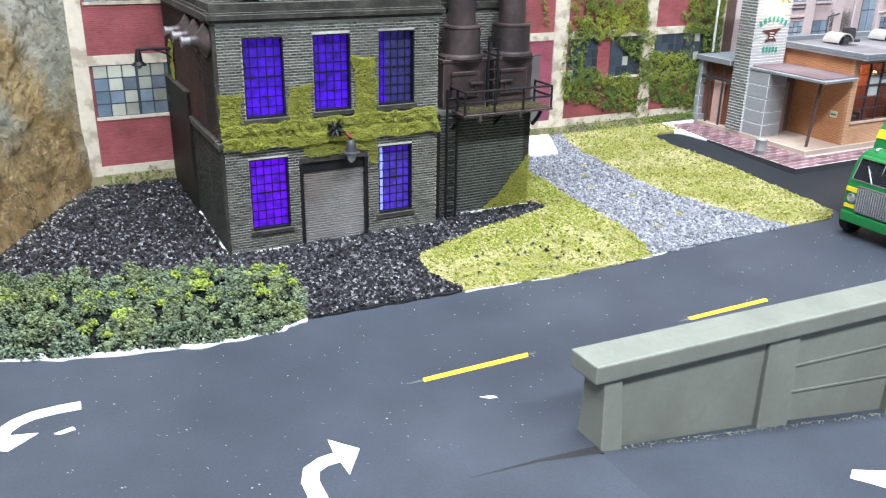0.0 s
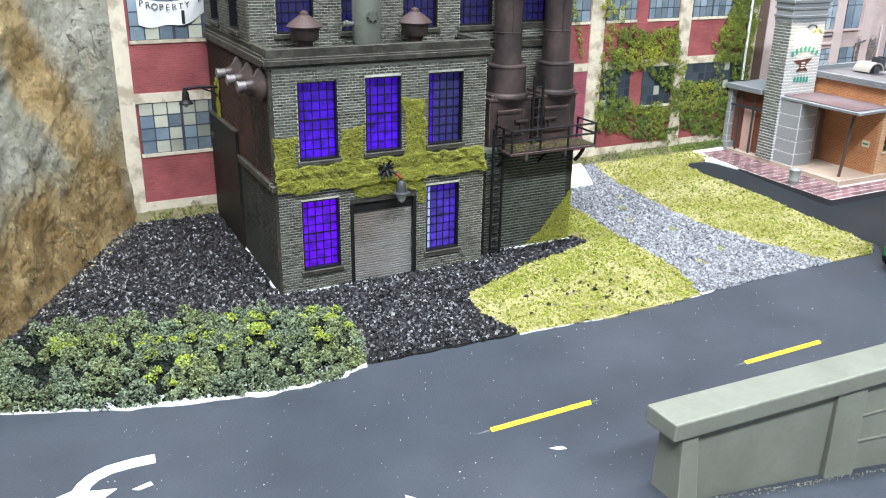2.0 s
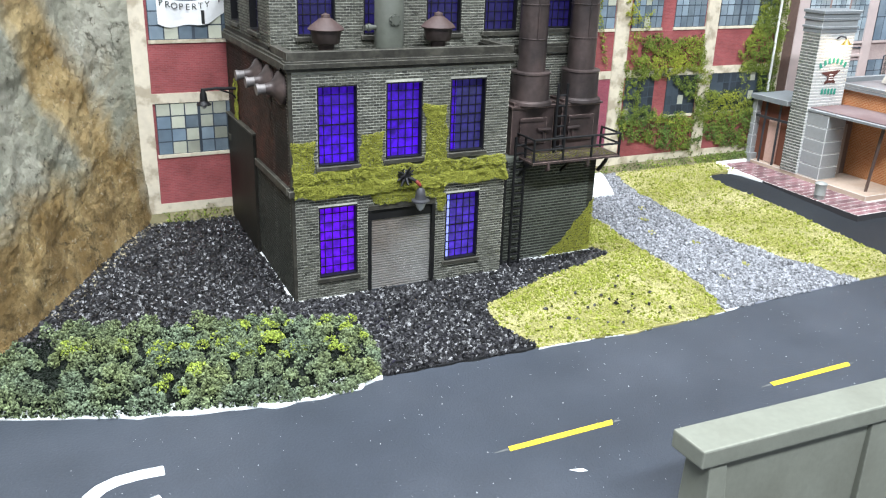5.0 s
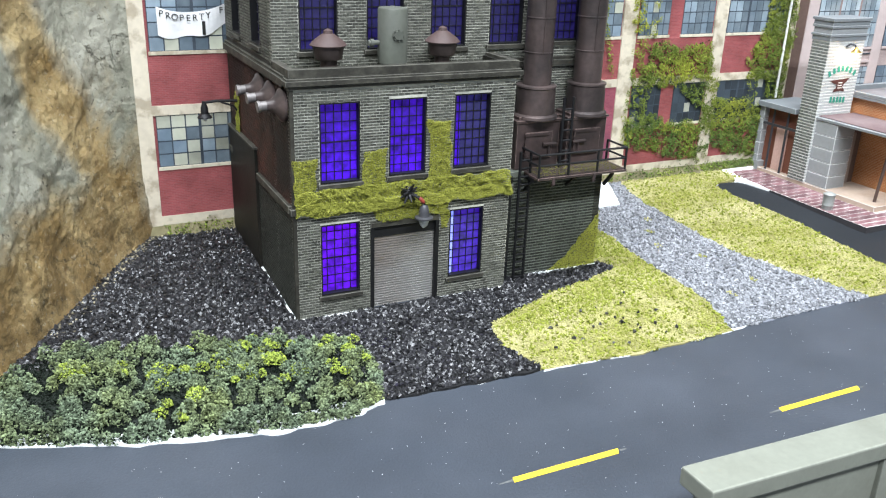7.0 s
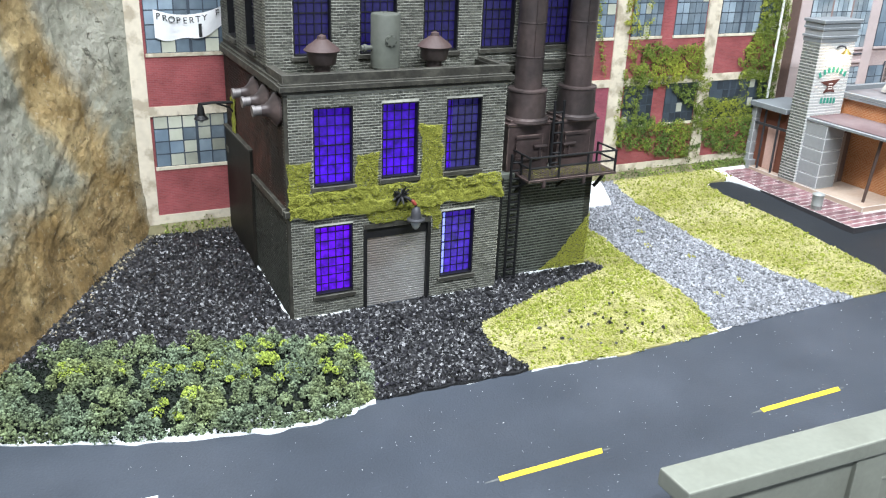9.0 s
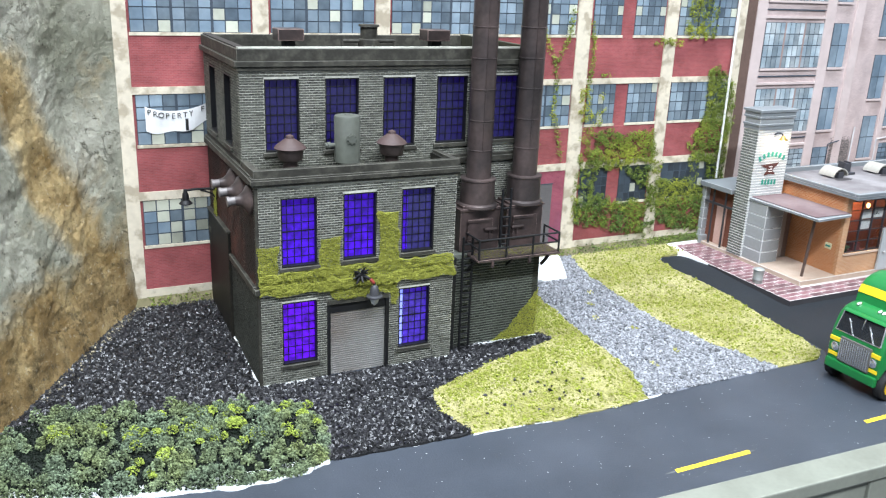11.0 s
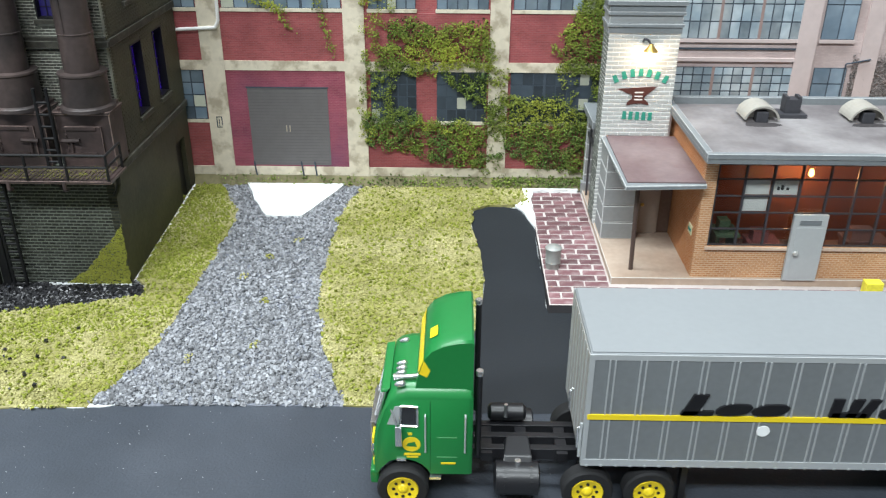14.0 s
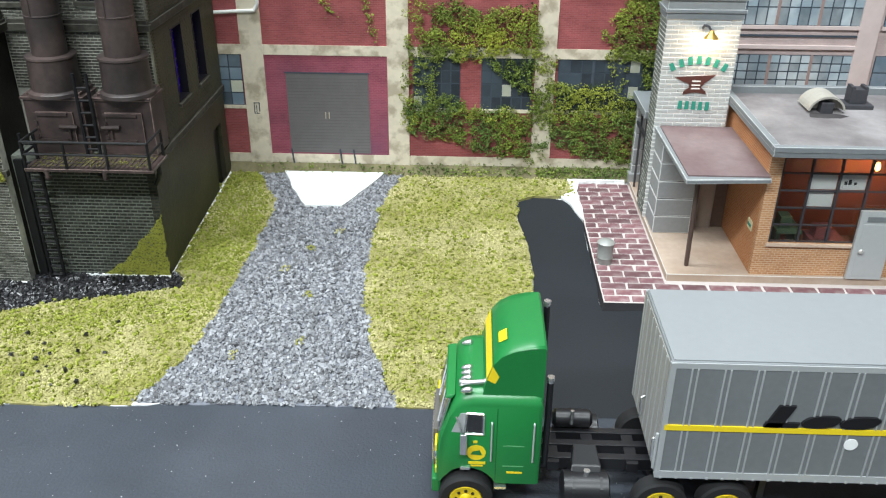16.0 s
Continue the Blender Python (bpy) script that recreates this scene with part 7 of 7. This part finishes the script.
def wheel(parent, x, y, r, width, hub_mat, name="wheel"):
    """A tyre with a dished hub, facing away from the truck's middle."""
    s = -1 if y < -9.15 else 1
    w = part(name, MB().lathe((x, y, r), (x, y + s * width, r), [(0, r * 0.93), (0.12, r), (0.88, r), (1.0, r * 0.92), (1.01, r * 0.65), (0.9, r * 0.62), (0.5, r * 0.61)], 32), TYRE, parent, smooth=True)
    part("rim", MB().lathe((x, y + s * width * 0.55, r), (x, y + s * width * 1.02, r), [(0, r * 0.57), (0.9, r * 0.61), (1.0, r * 0.60), (0.93, r * 0.53), (0.74, r * 0.44), (0.70, r * 0.02)], 28), hub_mat, w, smooth=True)
    part("hub", MB().lathe((x, y + s * width * 0.6, r), (x, y + s * width * 1.05, r), [(0, r * 0.28), (0.6, r * 0.24), (0.8, r * 0.18), (1, r * 0.08)], 16), hub_mat, w, smooth=True)
    # nuts are coloured black to stand for the shaded holes of the hub
    for k in range(8):
        a = k * math.tau / 8
        c = (x + r * 0.36 * math.cos(a), y + s * width * 0.86, r + r * 0.36 * math.sin(a))
        part("wheel_nut", MB().cyl(c, (c[0], c[1] + s * 0.03, c[2]), r * 0.07, n=6), CHASSIS, w)
    return w


# cab shell: side profile swept across the width, with a wheel arch
prof = [(23.36, 1.05), (23.36, 1.9), (23.42, 2.35), (23.66, 3.05), (23.80, 3.40), (23.95, 3.56), (24.2, 3.63), (25.55, 3.63), (25.70, 3.58), (25.76, 3.45), (25.76, 1.0), (24.80, 1.0)]
prof += [(24.06 + 0.74 * math.cos(a), 0.72 + 0.74 * math.sin(a)) for a in np.linspace(0.38, math.pi - 0.38, 11)]
rings = []
for y, drop in ((YN, 0.34), (YN + 0.05, 0.22), (YN + 0.16, 0.10), (YN + 0.45, 0.02), (YF - 0.45, 0.02), (YF - 0.16, 0.10), (YF - 0.05, 0.22), (YF, 0.34)):
    edge = 0.06 if drop > 0.3 else 0.0
    rings.append([(x + edge * (1 if x < 24.6 else -1) * (abs(x - 24.6) > 1.0), y, z - drop * max(0.0, (z - 2.7) / 0.93) if z > 2.7 else z) for x, z in prof])
cab = part("cab", MB().ring_solid(rings), GREEN, truck, "glossy green cab", smooth=True)
# roof fairing: domed deflector
ring_f = []
for y, k in ((YN + 0.12, 0.93), (YN + 0.17, 0.965), (YN + 0.5, 0.985), (YN + 0.9, 1.0), (YF - 0.9, 1.0), (YF - 0.5, 0.985), (YF - 0.17, 0.965), (YF - 0.12, 0.93)):
    ring_f.append([(x, y, 3.35 + (z - 3.35) * k) for x, z in ((24.36, 3.35), (24.42, 3.70), (24.50, 4.05), (24.60, 4.36), (24.78, 4.60), (25.06, 4.76), (25.4, 4.85), (25.70, 4.87), (25.75, 4.82), (25.75, 3.35))])
fair = part("roof_fairing", MB().ring_solid(ring_f), GREEN, truck, "green domed roof fairing", smooth=True)
band = MB()
stations = [(YN + 0.11, 0.93), (YN + 0.17, 0.966), (YN + 0.5, 0.986), (YN + 0.9, 1.0), (YF - 0.9, 1.0), (YF - 0.5, 0.986), (YF - 0.17, 0.966), (YF - 0.11, 0.93)]
for (ya, ka), (yb, kb) in zip(stations[:-1], stations[1:]):
    lo, hi = lambda k: 3.35 + (3.98 - 3.35) * k, lambda k: 3.35 + (4.34 - 3.35) * k
    band.quad((24.455, ya, lo(ka)), (24.455, yb, lo(kb)), (24.578, yb, hi(kb)), (24.578, ya, hi(ka)))
part("yellow_band", band, TRUCK_YELLOW, fair, "yellow band across the fairing")
part("yellow_wrap", MB().quad((24.47, YN + 0.112, 3.90), (24.66, YN + 0.112, 3.80), (24.74, YN + 0.112, 3.99), (24.59, YN + 0.112, 4.27)), TRUCK_YELLOW, fair)
part("yellow_patch", MB().add([(24.72, YN + 0.62, 4.565), (24.90, YN + 0.58, 4.70), (24.90, YN + 1.0, 4.71), (24.72, YN + 1.02, 4.58)], [(0, 1, 2, 3)]), TRUCK_YELLOW, fair)
# glazing and trim
part("windscreen", MB().add([(23.45, YN + 0.22, 2.42), (23.45, YF - 0.22, 2.42), (23.685, YF - 0.30, 3.22), (23.685, YN + 0.30, 3.22)], [(0, 1, 2, 3)]).add([(23.39, YN + 0.22, 2.42), (23.39, YF - 0.22, 2.42), (23.625, YF - 0.30, 3.22), (23.625, YN + 0.30, 3.22)], [(0, 3, 2, 1)]), TRUCK_GLASS, cab, "dark windscreen")
part("screen_frame", MB().tube([(23.42, YN + 0.2, 2.38), (23.42, YF - 0.2, 2.38), (23.655, YF - 0.28, 3.26), (23.655, YN + 0.28, 3.26), (23.42, YN + 0.2, 2.38)], 0.035).tube([(23.42, -9.17, 2.38), (23.655, -9.17, 3.26)], 0.03), CHROME, cab)
for y, s in ((YN, -1), (YF, 1)):
    part("side_window", MB().prism([(24.02, 2.52), (24.40, 2.50), (24.40, 3.02), (24.06, 3.04)], min(y + s * 0.0, y + s * 0.012), max(y, y + s * 0.012), "y"), TRUCK_GLASS, cab)
    ring = [(24.0, y + s * 0.02, 2.49), (24.43, y + s * 0.02, 2.47), (24.43, y + s * 0.02, 3.05), (24.04, y + s * 0.02, 3.07), (24.0, y + s * 0.02, 2.49)]
    part("window_trim", MB().tube(ring, 0.03, 6), CHROME, cab)
    part("quarter_window", MB().prism([(23.70, 2.52), (23.98, 2.50), (24.02, 3.06), (23.90, 3.05)], min(y, y + s * 0.014), max(y, y + s * 0.014), "y"), SILVER, cab, "silver quarter light")
    mirror = part("mirror", MB().box(23.90, 24.06, min(y + s * 0.12, y + s * 0.18), max(y + s * 0.12, y + s * 0.18), 1.98, 2.55), CHROME, cab, bevel=0.02)
    part("mirror_arm", MB().tube([(23.80, y, 2.95), (23.92, y + s * 0.14, 2.72), (23.98, y + s * 0.14, 2.1), (24.04, y, 1.95)], 0.025), CHROME, mirror)
    part("door_emblem", MB().lathe((24.28, y - s * 0.02, 1.92), (24.28, y + s * 0.012, 1.92), [(0, 0.22), (1, 0.22)], 26), TRUCK_YELLOW, cab, "yellow round emblem")
    part("emblem_mark", MB().prism([(24.15, 1.87), (24.42, 1.85), (24.36, 2.0), (24.2, 1.96)], min(y + s * 0.012, y + s * 0.018), max(y + s * 0.012, y + s * 0.018), "y"), GREEN, cab)
    for x0, x1, z0, z1 in ((24.10, 24.50, 1.58, 1.65), (24.16, 24.44, 1.51, 1.55), (24.20, 24.30, 2.20, 2.27), (25.0, 25.36, 1.32, 1.37)):
        part("livery_bar", MB().box(x0, x1, min(y - s * 0.02, y + s * 0.012), max(y - s * 0.02, y + s * 0.012), z0, z1), TRUCK_YELLOW, cab)
    for x in (24.62, 25.58):
        # near rails are silver to paint their pale highlight; far rails stay green
        part("grab_rail", MB().tube([(x, y, 2.82), (x, y + s * 0.05, 2.79), (x, y + s * 0.05, 1.72), (x, y, 1.69)], 0.022, 6), SILVER if s < 0 else GREEN, cab)
    part("door_seam", MB().box(24.73, 24.745, min(y - s * 0.02, y + s * 0.008), max(y - s * 0.02, y + s * 0.008), 1.1, 3.2), pmat("green_seam", (0.006, 0.08, 0.02), 0.5), cab)
    for z in (2.12, 1.52):
        part("locker_line", MB().box(24.90, 25.38, min(y - s * 0.02, y + s * 0.01), max(y - s * 0.02, y + s * 0.01), z, z + 0.025), pmat("pale_green_edge", (0.10, 0.33, 0.14), 0.4), cab)
    part("step", MB().box(24.72, 25.0, min(y - s * 0.1, y + s * 0.05), max(y - s * 0.1, y + s * 0.05), 0.86, 0.93), CHROME, cab)
    part("arch_lamp", MB().box(23.92, 24.14, min(y - s * 0.02, y + s * 0.04), max(y - s * 0.02, y + s * 0.04), 1.42, 1.49), CHROME, cab)
# front: grille, lamps, bumper
grille = part("grille", MB().box(23.27, 23.38, -9.95, -8.40, 1.10, 2.20), pmat("dull_grille_metal", (0.16, 0.15, 0.14), 0.5, 0.5), cab, "dull grille with bright upright slats", bevel=0.02)
for k in range(14):
    part("grille_slat", MB().box(23.24, 23.28, -9.88 + k * 0.106, -9.84 + k * 0.106, 1.16, 2.14), CHROME, grille)
for y in (YN + 0.36, YF - 0.36):
    part("headlight", MB().lathe((23.40, y, 1.62), (23.29, y, 1.62), [(0, 0.20), (0.7, 0.20), (1, 0.16)], 20), CHROME, cab, smooth=True)
    part("yellow_flash", MB().box(23.32, 23.368, y - 0.30, y + 0.30, 1.88, 2.06), TRUCK_YELLOW, cab)
    part("yellow_flash", MB().box(23.33, 23.375, y - 0.28, y + 0.28, 1.20, 1.36), TRUCK_YELLOW, cab)
part("bumper", MB().box(23.24, 23.46, YN + 0.05, YF - 0.05, 0.62, 1.04), GREEN, cab, bevel=0.06)
for k in range(5):
    y = (-10.3, -9.84, -9.64, -9.44, -8.42)[k]
    part("marker_light", MB().lathe((23.90, y, 3.58), (24.16, y, 3.63), [(0, 0.03), (0.3, 0.07), (0.8, 0.08), (1, 0.03)], 12), CHROME, cab, smooth=True)
for y in (-9.9, -8.9):
    part("wiper", MB().tube([(23.37, y, 2.38), (23.54, y + 0.42, 3.0)], 0.028, 6), CHROME, cab)
part("visor", MB().hexa([(23.54, YN + 0.25, 3.27), (23.70, YN + 0.25, 3.27), (23.70, YF - 0.25, 3.27), (23.54, YF - 0.25, 3.27), (23.58, YN + 0.28, 3.33), (23.77, YN + 0.28, 3.36), (23.77, YF - 0.28, 3.36), (23.58, YF - 0.28, 3.33)]), GREEN, cab, "green sun visor", bevel=0.015)
part("air_horn", MB().lathe((24.50, -10.08, 3.70), (23.86, -10.12, 3.66), [(0, 0.09), (0.08, 0.09), (0.15, 0.055), (0.7, 0.06), (1, 0.10)], 16), CHROME, cab, smooth=True)
for y, zt in ((-8.33, 4.80), (YN + 0.30, 3.9)):
    ex = part("exhaust_pipe", MB().cyl((25.90, y, 1.4), (25.90, y, zt - 0.14), 0.075, n=14), CHASSIS, truck, smooth=True)
    part("exhaust_tip", MB().lathe((25.90, y, zt - 0.14), (25.90, y, zt), [(0, 0.085), (0.5, 0.10), (1, 0.085)], 14), CHROME, ex, smooth=True)
# chassis
for y in (-9.68, -9.2, -8.74):
    part("frame_rail", MB().box(25.6, 31.0, y - 0.10, y + 0.10, 0.95, 1.28), CHASSIS, truck, bevel=0.015)
for x in (26.0, 26.9, 27.9, 29.4, 30.7):
    part("cross_member", MB().box(x, x + 0.28, -9.9, -8.6, 0.98, 1.24), CHASSIS, truck)
for y, s in ((-10.25, 1), (-8.1, -1)):
    tk = part("fuel_tank", MB().lathe((26.32, y, 0.78), (27.45, y, 0.78), [(0, 0.30), (0.04, 0.42), (0.96, 0.42), (1, 0.30)], 26), CHASSIS, truck, "glossy black fuel tank", smooth=True)
    part("filler_cap", MB().cyl((26.9, y, 1.18), (26.9, y, 1.32), 0.08, n=10), CHROME, tk)
    for x in (26.55, 27.2):
        part("tank_strap", MB().lathe((x, y, 0.78), (x + 0.07, y, 0.78), [(0, 0.43), (1, 0.43)], 26), CHASSIS, tk)
part("battery_box", MB().hexa([(26.5, -10.3, 1.0), (27.3, -10.3, 1.0), (27.3, -9.4, 1.0), (26.5, -9.4, 1.0), (26.56, -10.06, 1.30), (27.26, -10.06, 1.30), (27.2, -9.42, 1.42), (26.66, -9.42, 1.42)]), CHASSIS, truck, bevel=0.03)
part("air_tank", MB().lathe((26.2, -8.55, 1.5), (27.2, -8.55, 1.5), [(0, 0.15), (0.08, 0.24), (0.92, 0.24), (1, 0.15)], 20), CHASSIS, truck, smooth=True)
part("gladhand", MB().cyl((26.65, -8.9, 1.6), (26.65, -8.9, 2.0), 0.05, n=8), CHROME, truck)
part("fifth_wheel", MB().lathe((29.4, -9.2, 1.28), (29.4, -9.2, 1.5), [(0, 0.9), (0.8, 0.95), (1, 0.9)], 26), CHASSIS, truck)
for x, hubm in ((24.06, TRUCK_YELLOW), (28.62, TRUCK_YELLOW), (30.14, TRUCK_YELLOW)):
    for y in (-10.2, -8.1):
        wheel(truck, x, y, 0.64, 0.42, hubm)
    part("axle", MB().cyl((x, YN + 0.4, 0.64), (x, YF - 0.4, 0.64), 0.12, n=10), CHASSIS, truck)

trailer = thing("box_trailer", (33.3, -9.1, 0), "ribbed silver grey box trailer with yellow stripe and black livery", "trailer")
AX0, AX1, AYN, AYF, AZ0, AZ1 = 28.42, 38.2, -10.62, -7.58, 1.58, 4.74
body = part("body", MB().box(AX0, AX1, AYN, AYF, AZ0, AZ1), TRAILER, trailer, "silver grey box body", bevel=0.06)
part("roof_panel", MB().box(AX0 + 0.05, AX1 - 0.05, AYN + 0.05, AYF - 0.05, AZ1 - 0.01, AZ1 + 0.025), TRAILER_ROOF, body, "pale grey roof sheet")
for y in (AYN - 0.02, AYF + 0.02):
    s = -1 if y < -9 else 1
    lo, hi = min(y, y - s * 0.03), max(y, y - s * 0.03)
    part("top_rail", MB().box(AX0, AX1, lo, hi, AZ1 - 0.16, AZ1 - 0.02), SILVER, body)
    part("bottom_rail", MB().box(AX0, AX1, lo - 0.01, hi + 0.01, AZ0 - 0.05, AZ0 + 0.14), SILVER, body)
    for k in range(28):
        x = AX0 + 0.12 + k * 0.35
        part("rivet", MB().box(x, x + 0.05, lo - 0.025, hi, AZ0 - 0.06, AZ0 - 0.01), SILVER, body)
    for k in range(13):
        x = AX0 + 0.44 + k * 0.70
        for dx in (0, 0.125):
            part("side_rib", MB().box(x + dx, x + dx + 0.032, lo - 0.012, hi, AZ0 + 0.14, AZ1 - 0.16), SILVER, body)
    part("yellow_stripe", MB().box(AX0 + 0.05, 36.0, lo - 0.016, hi - 0.0, 2.92, 3.06), TRUCK_YELLOW, body)
for x, z0, z1 in ((AX0, AZ0, AZ1), (AX1 - 0.10, AZ0, AZ1)):
    for y in (AYN - 0.025, AYF - 0.075):
        part("corner_post", MB().box(x - 0.01, x + 0.11, y, y + 0.10, z0, z1 - 0.03), SILVER, body)
part("nose_panel", MB().box(AX0 - 0.014, AX0 + 0.02, AYN + 0.12, AYF - 0.12, AZ0 + 0.06, AZ1 - 0.08), pmat("warm_grey_nose_paint", (0.30, 0.29, 0.275), 0.55, var=0.12, bump=0.1), body, "warm grey nose sheet")
for k in range(7):
    y = AYN + 0.35 + k * 0.39
    part("nose_rib", MB().box(AX0 - 0.03, AX0 + 0.01, y, y + 0.06, AZ0 + 0.1, AZ1 - 0.12), SILVER, body)
for y in (AYN + 0.10, AYN + 1.6):
    part("gladhand", MB().tube([(AX0 - 0.02, y, 2.62), (AX0 - 0.12, y, 2.55), (AX0 - 0.10, y, 2.0)], 0.04), CHROME, body)
part("hinge_bar", MB().tube([(AX0 - 0.05, AYN + 0.05, 2.75), (AX0 - 0.05, AYN + 0.05, 1.75)], 0.035), SILVER, body)
# livery: slanted black shapes, no lettering
def slant(x0, x1, z0, z1, lean=0.18):
    y = AYN - 0.045
    return part("livery_shape", MB().prism([(x0, z0), (x1, z0), (x1 + lean, z1), (x0 + lean, z1)], y - 0.012, y + 0.05, "y"), LETTER_BLACK, body)


def blob(x0, x1, z0, z1, lean=0.12):
    """A rounded slanted shape."""
    pts = []
    for k in range(20):
        a = k * math.tau / 20
        c, n = math.cos(a), math.sin(a)
        u, v = math.copysign(abs(c) ** 0.7, c), math.copysign(abs(n) ** 0.8, n)
        pts.append(((x0 + x1) / 2 + u * (x1 - x0) / 2 + lean * v, (z0 + z1) / 2 + v * (z1 - z0) / 2))
    y = AYN - 0.045
    return part("livery_shape", MB().prism(pts, y - 0.012, y + 0.05, "y"), LETTER_BLACK, body)


slant(30.62, 31.36, 3.10, 3.22, 0.04)
slant(30.64, 31.0, 3.10, 3.68, 0.24)
blob(31.46, 32.24, 3.10, 3.42)
blob(32.30, 33.10, 3.10, 3.42)
slant(34.05, 34.30, 3.10, 3.60, 0.06)
slant(34.42, 34.66, 3.10, 3.60, 0.16)
slant(34.74, 34.98, 3.10, 3.60, 0.22)
slant(34.10, 34.90, 3.10, 3.22, 0.03)
blob(35.24, 36.0, 3.06, 3.44)
slant(36.20, 36.42, 2.86, 3.50, 0.20)
slant(36.56, 36.80, 3.10, 3.50, 0.22)
part("white_seal", MB().lathe((32.62, AYN - 0.03, 2.66), (32.62, AYN - 0.05, 2.66), [(0, 0.155), (1, 0.155)], 20), WHITE_LINE, body, "small white oval seal")
for y in (AYN + 0.55, AYF - 0.55):
    part("landing_leg", MB().box(31.05, 31.2, y - 0.1, y + 0.1, 0.05, AZ0), CHASSIS, trailer)
    part("landing_foot", MB().box(30.95, 31.3, y - 0.18, y + 0.18, 0.0, 0.06), CHASSIS, trailer)
part("underframe", MB().box(28.8, 38.0, -9.8, -8.4, 1.36, 1.59), CHASSIS, trailer)
for y in (AYN + 0.42, AYF - 0.42):
    wheel(trailer, 37.35, y, 0.64, 0.42, SILVER)
part("axle", MB().cyl((37.35, AYN + 0.4, 0.64), (37.35, AYF - 0.4, 0.64), 0.12, n=10), CHASSIS, trailer)
part("suspension", MB().box(36.7, 38.0, -9.7, -8.5, 0.75, 1.37), CHASSIS, trailer)
part("rear_bumper", MB().box(37.9, 38.05, AYN + 0.3, AYF - 0.3, 0.6, 0.72), CHASSIS, trailer)
for y in (AYN + 0.45, AYF - 0.45):
    part("bumper_stay", MB().box(37.92, 38.02, y - 0.05, y + 0.05, 0.7, 1.59), CHASSIS, trailer)
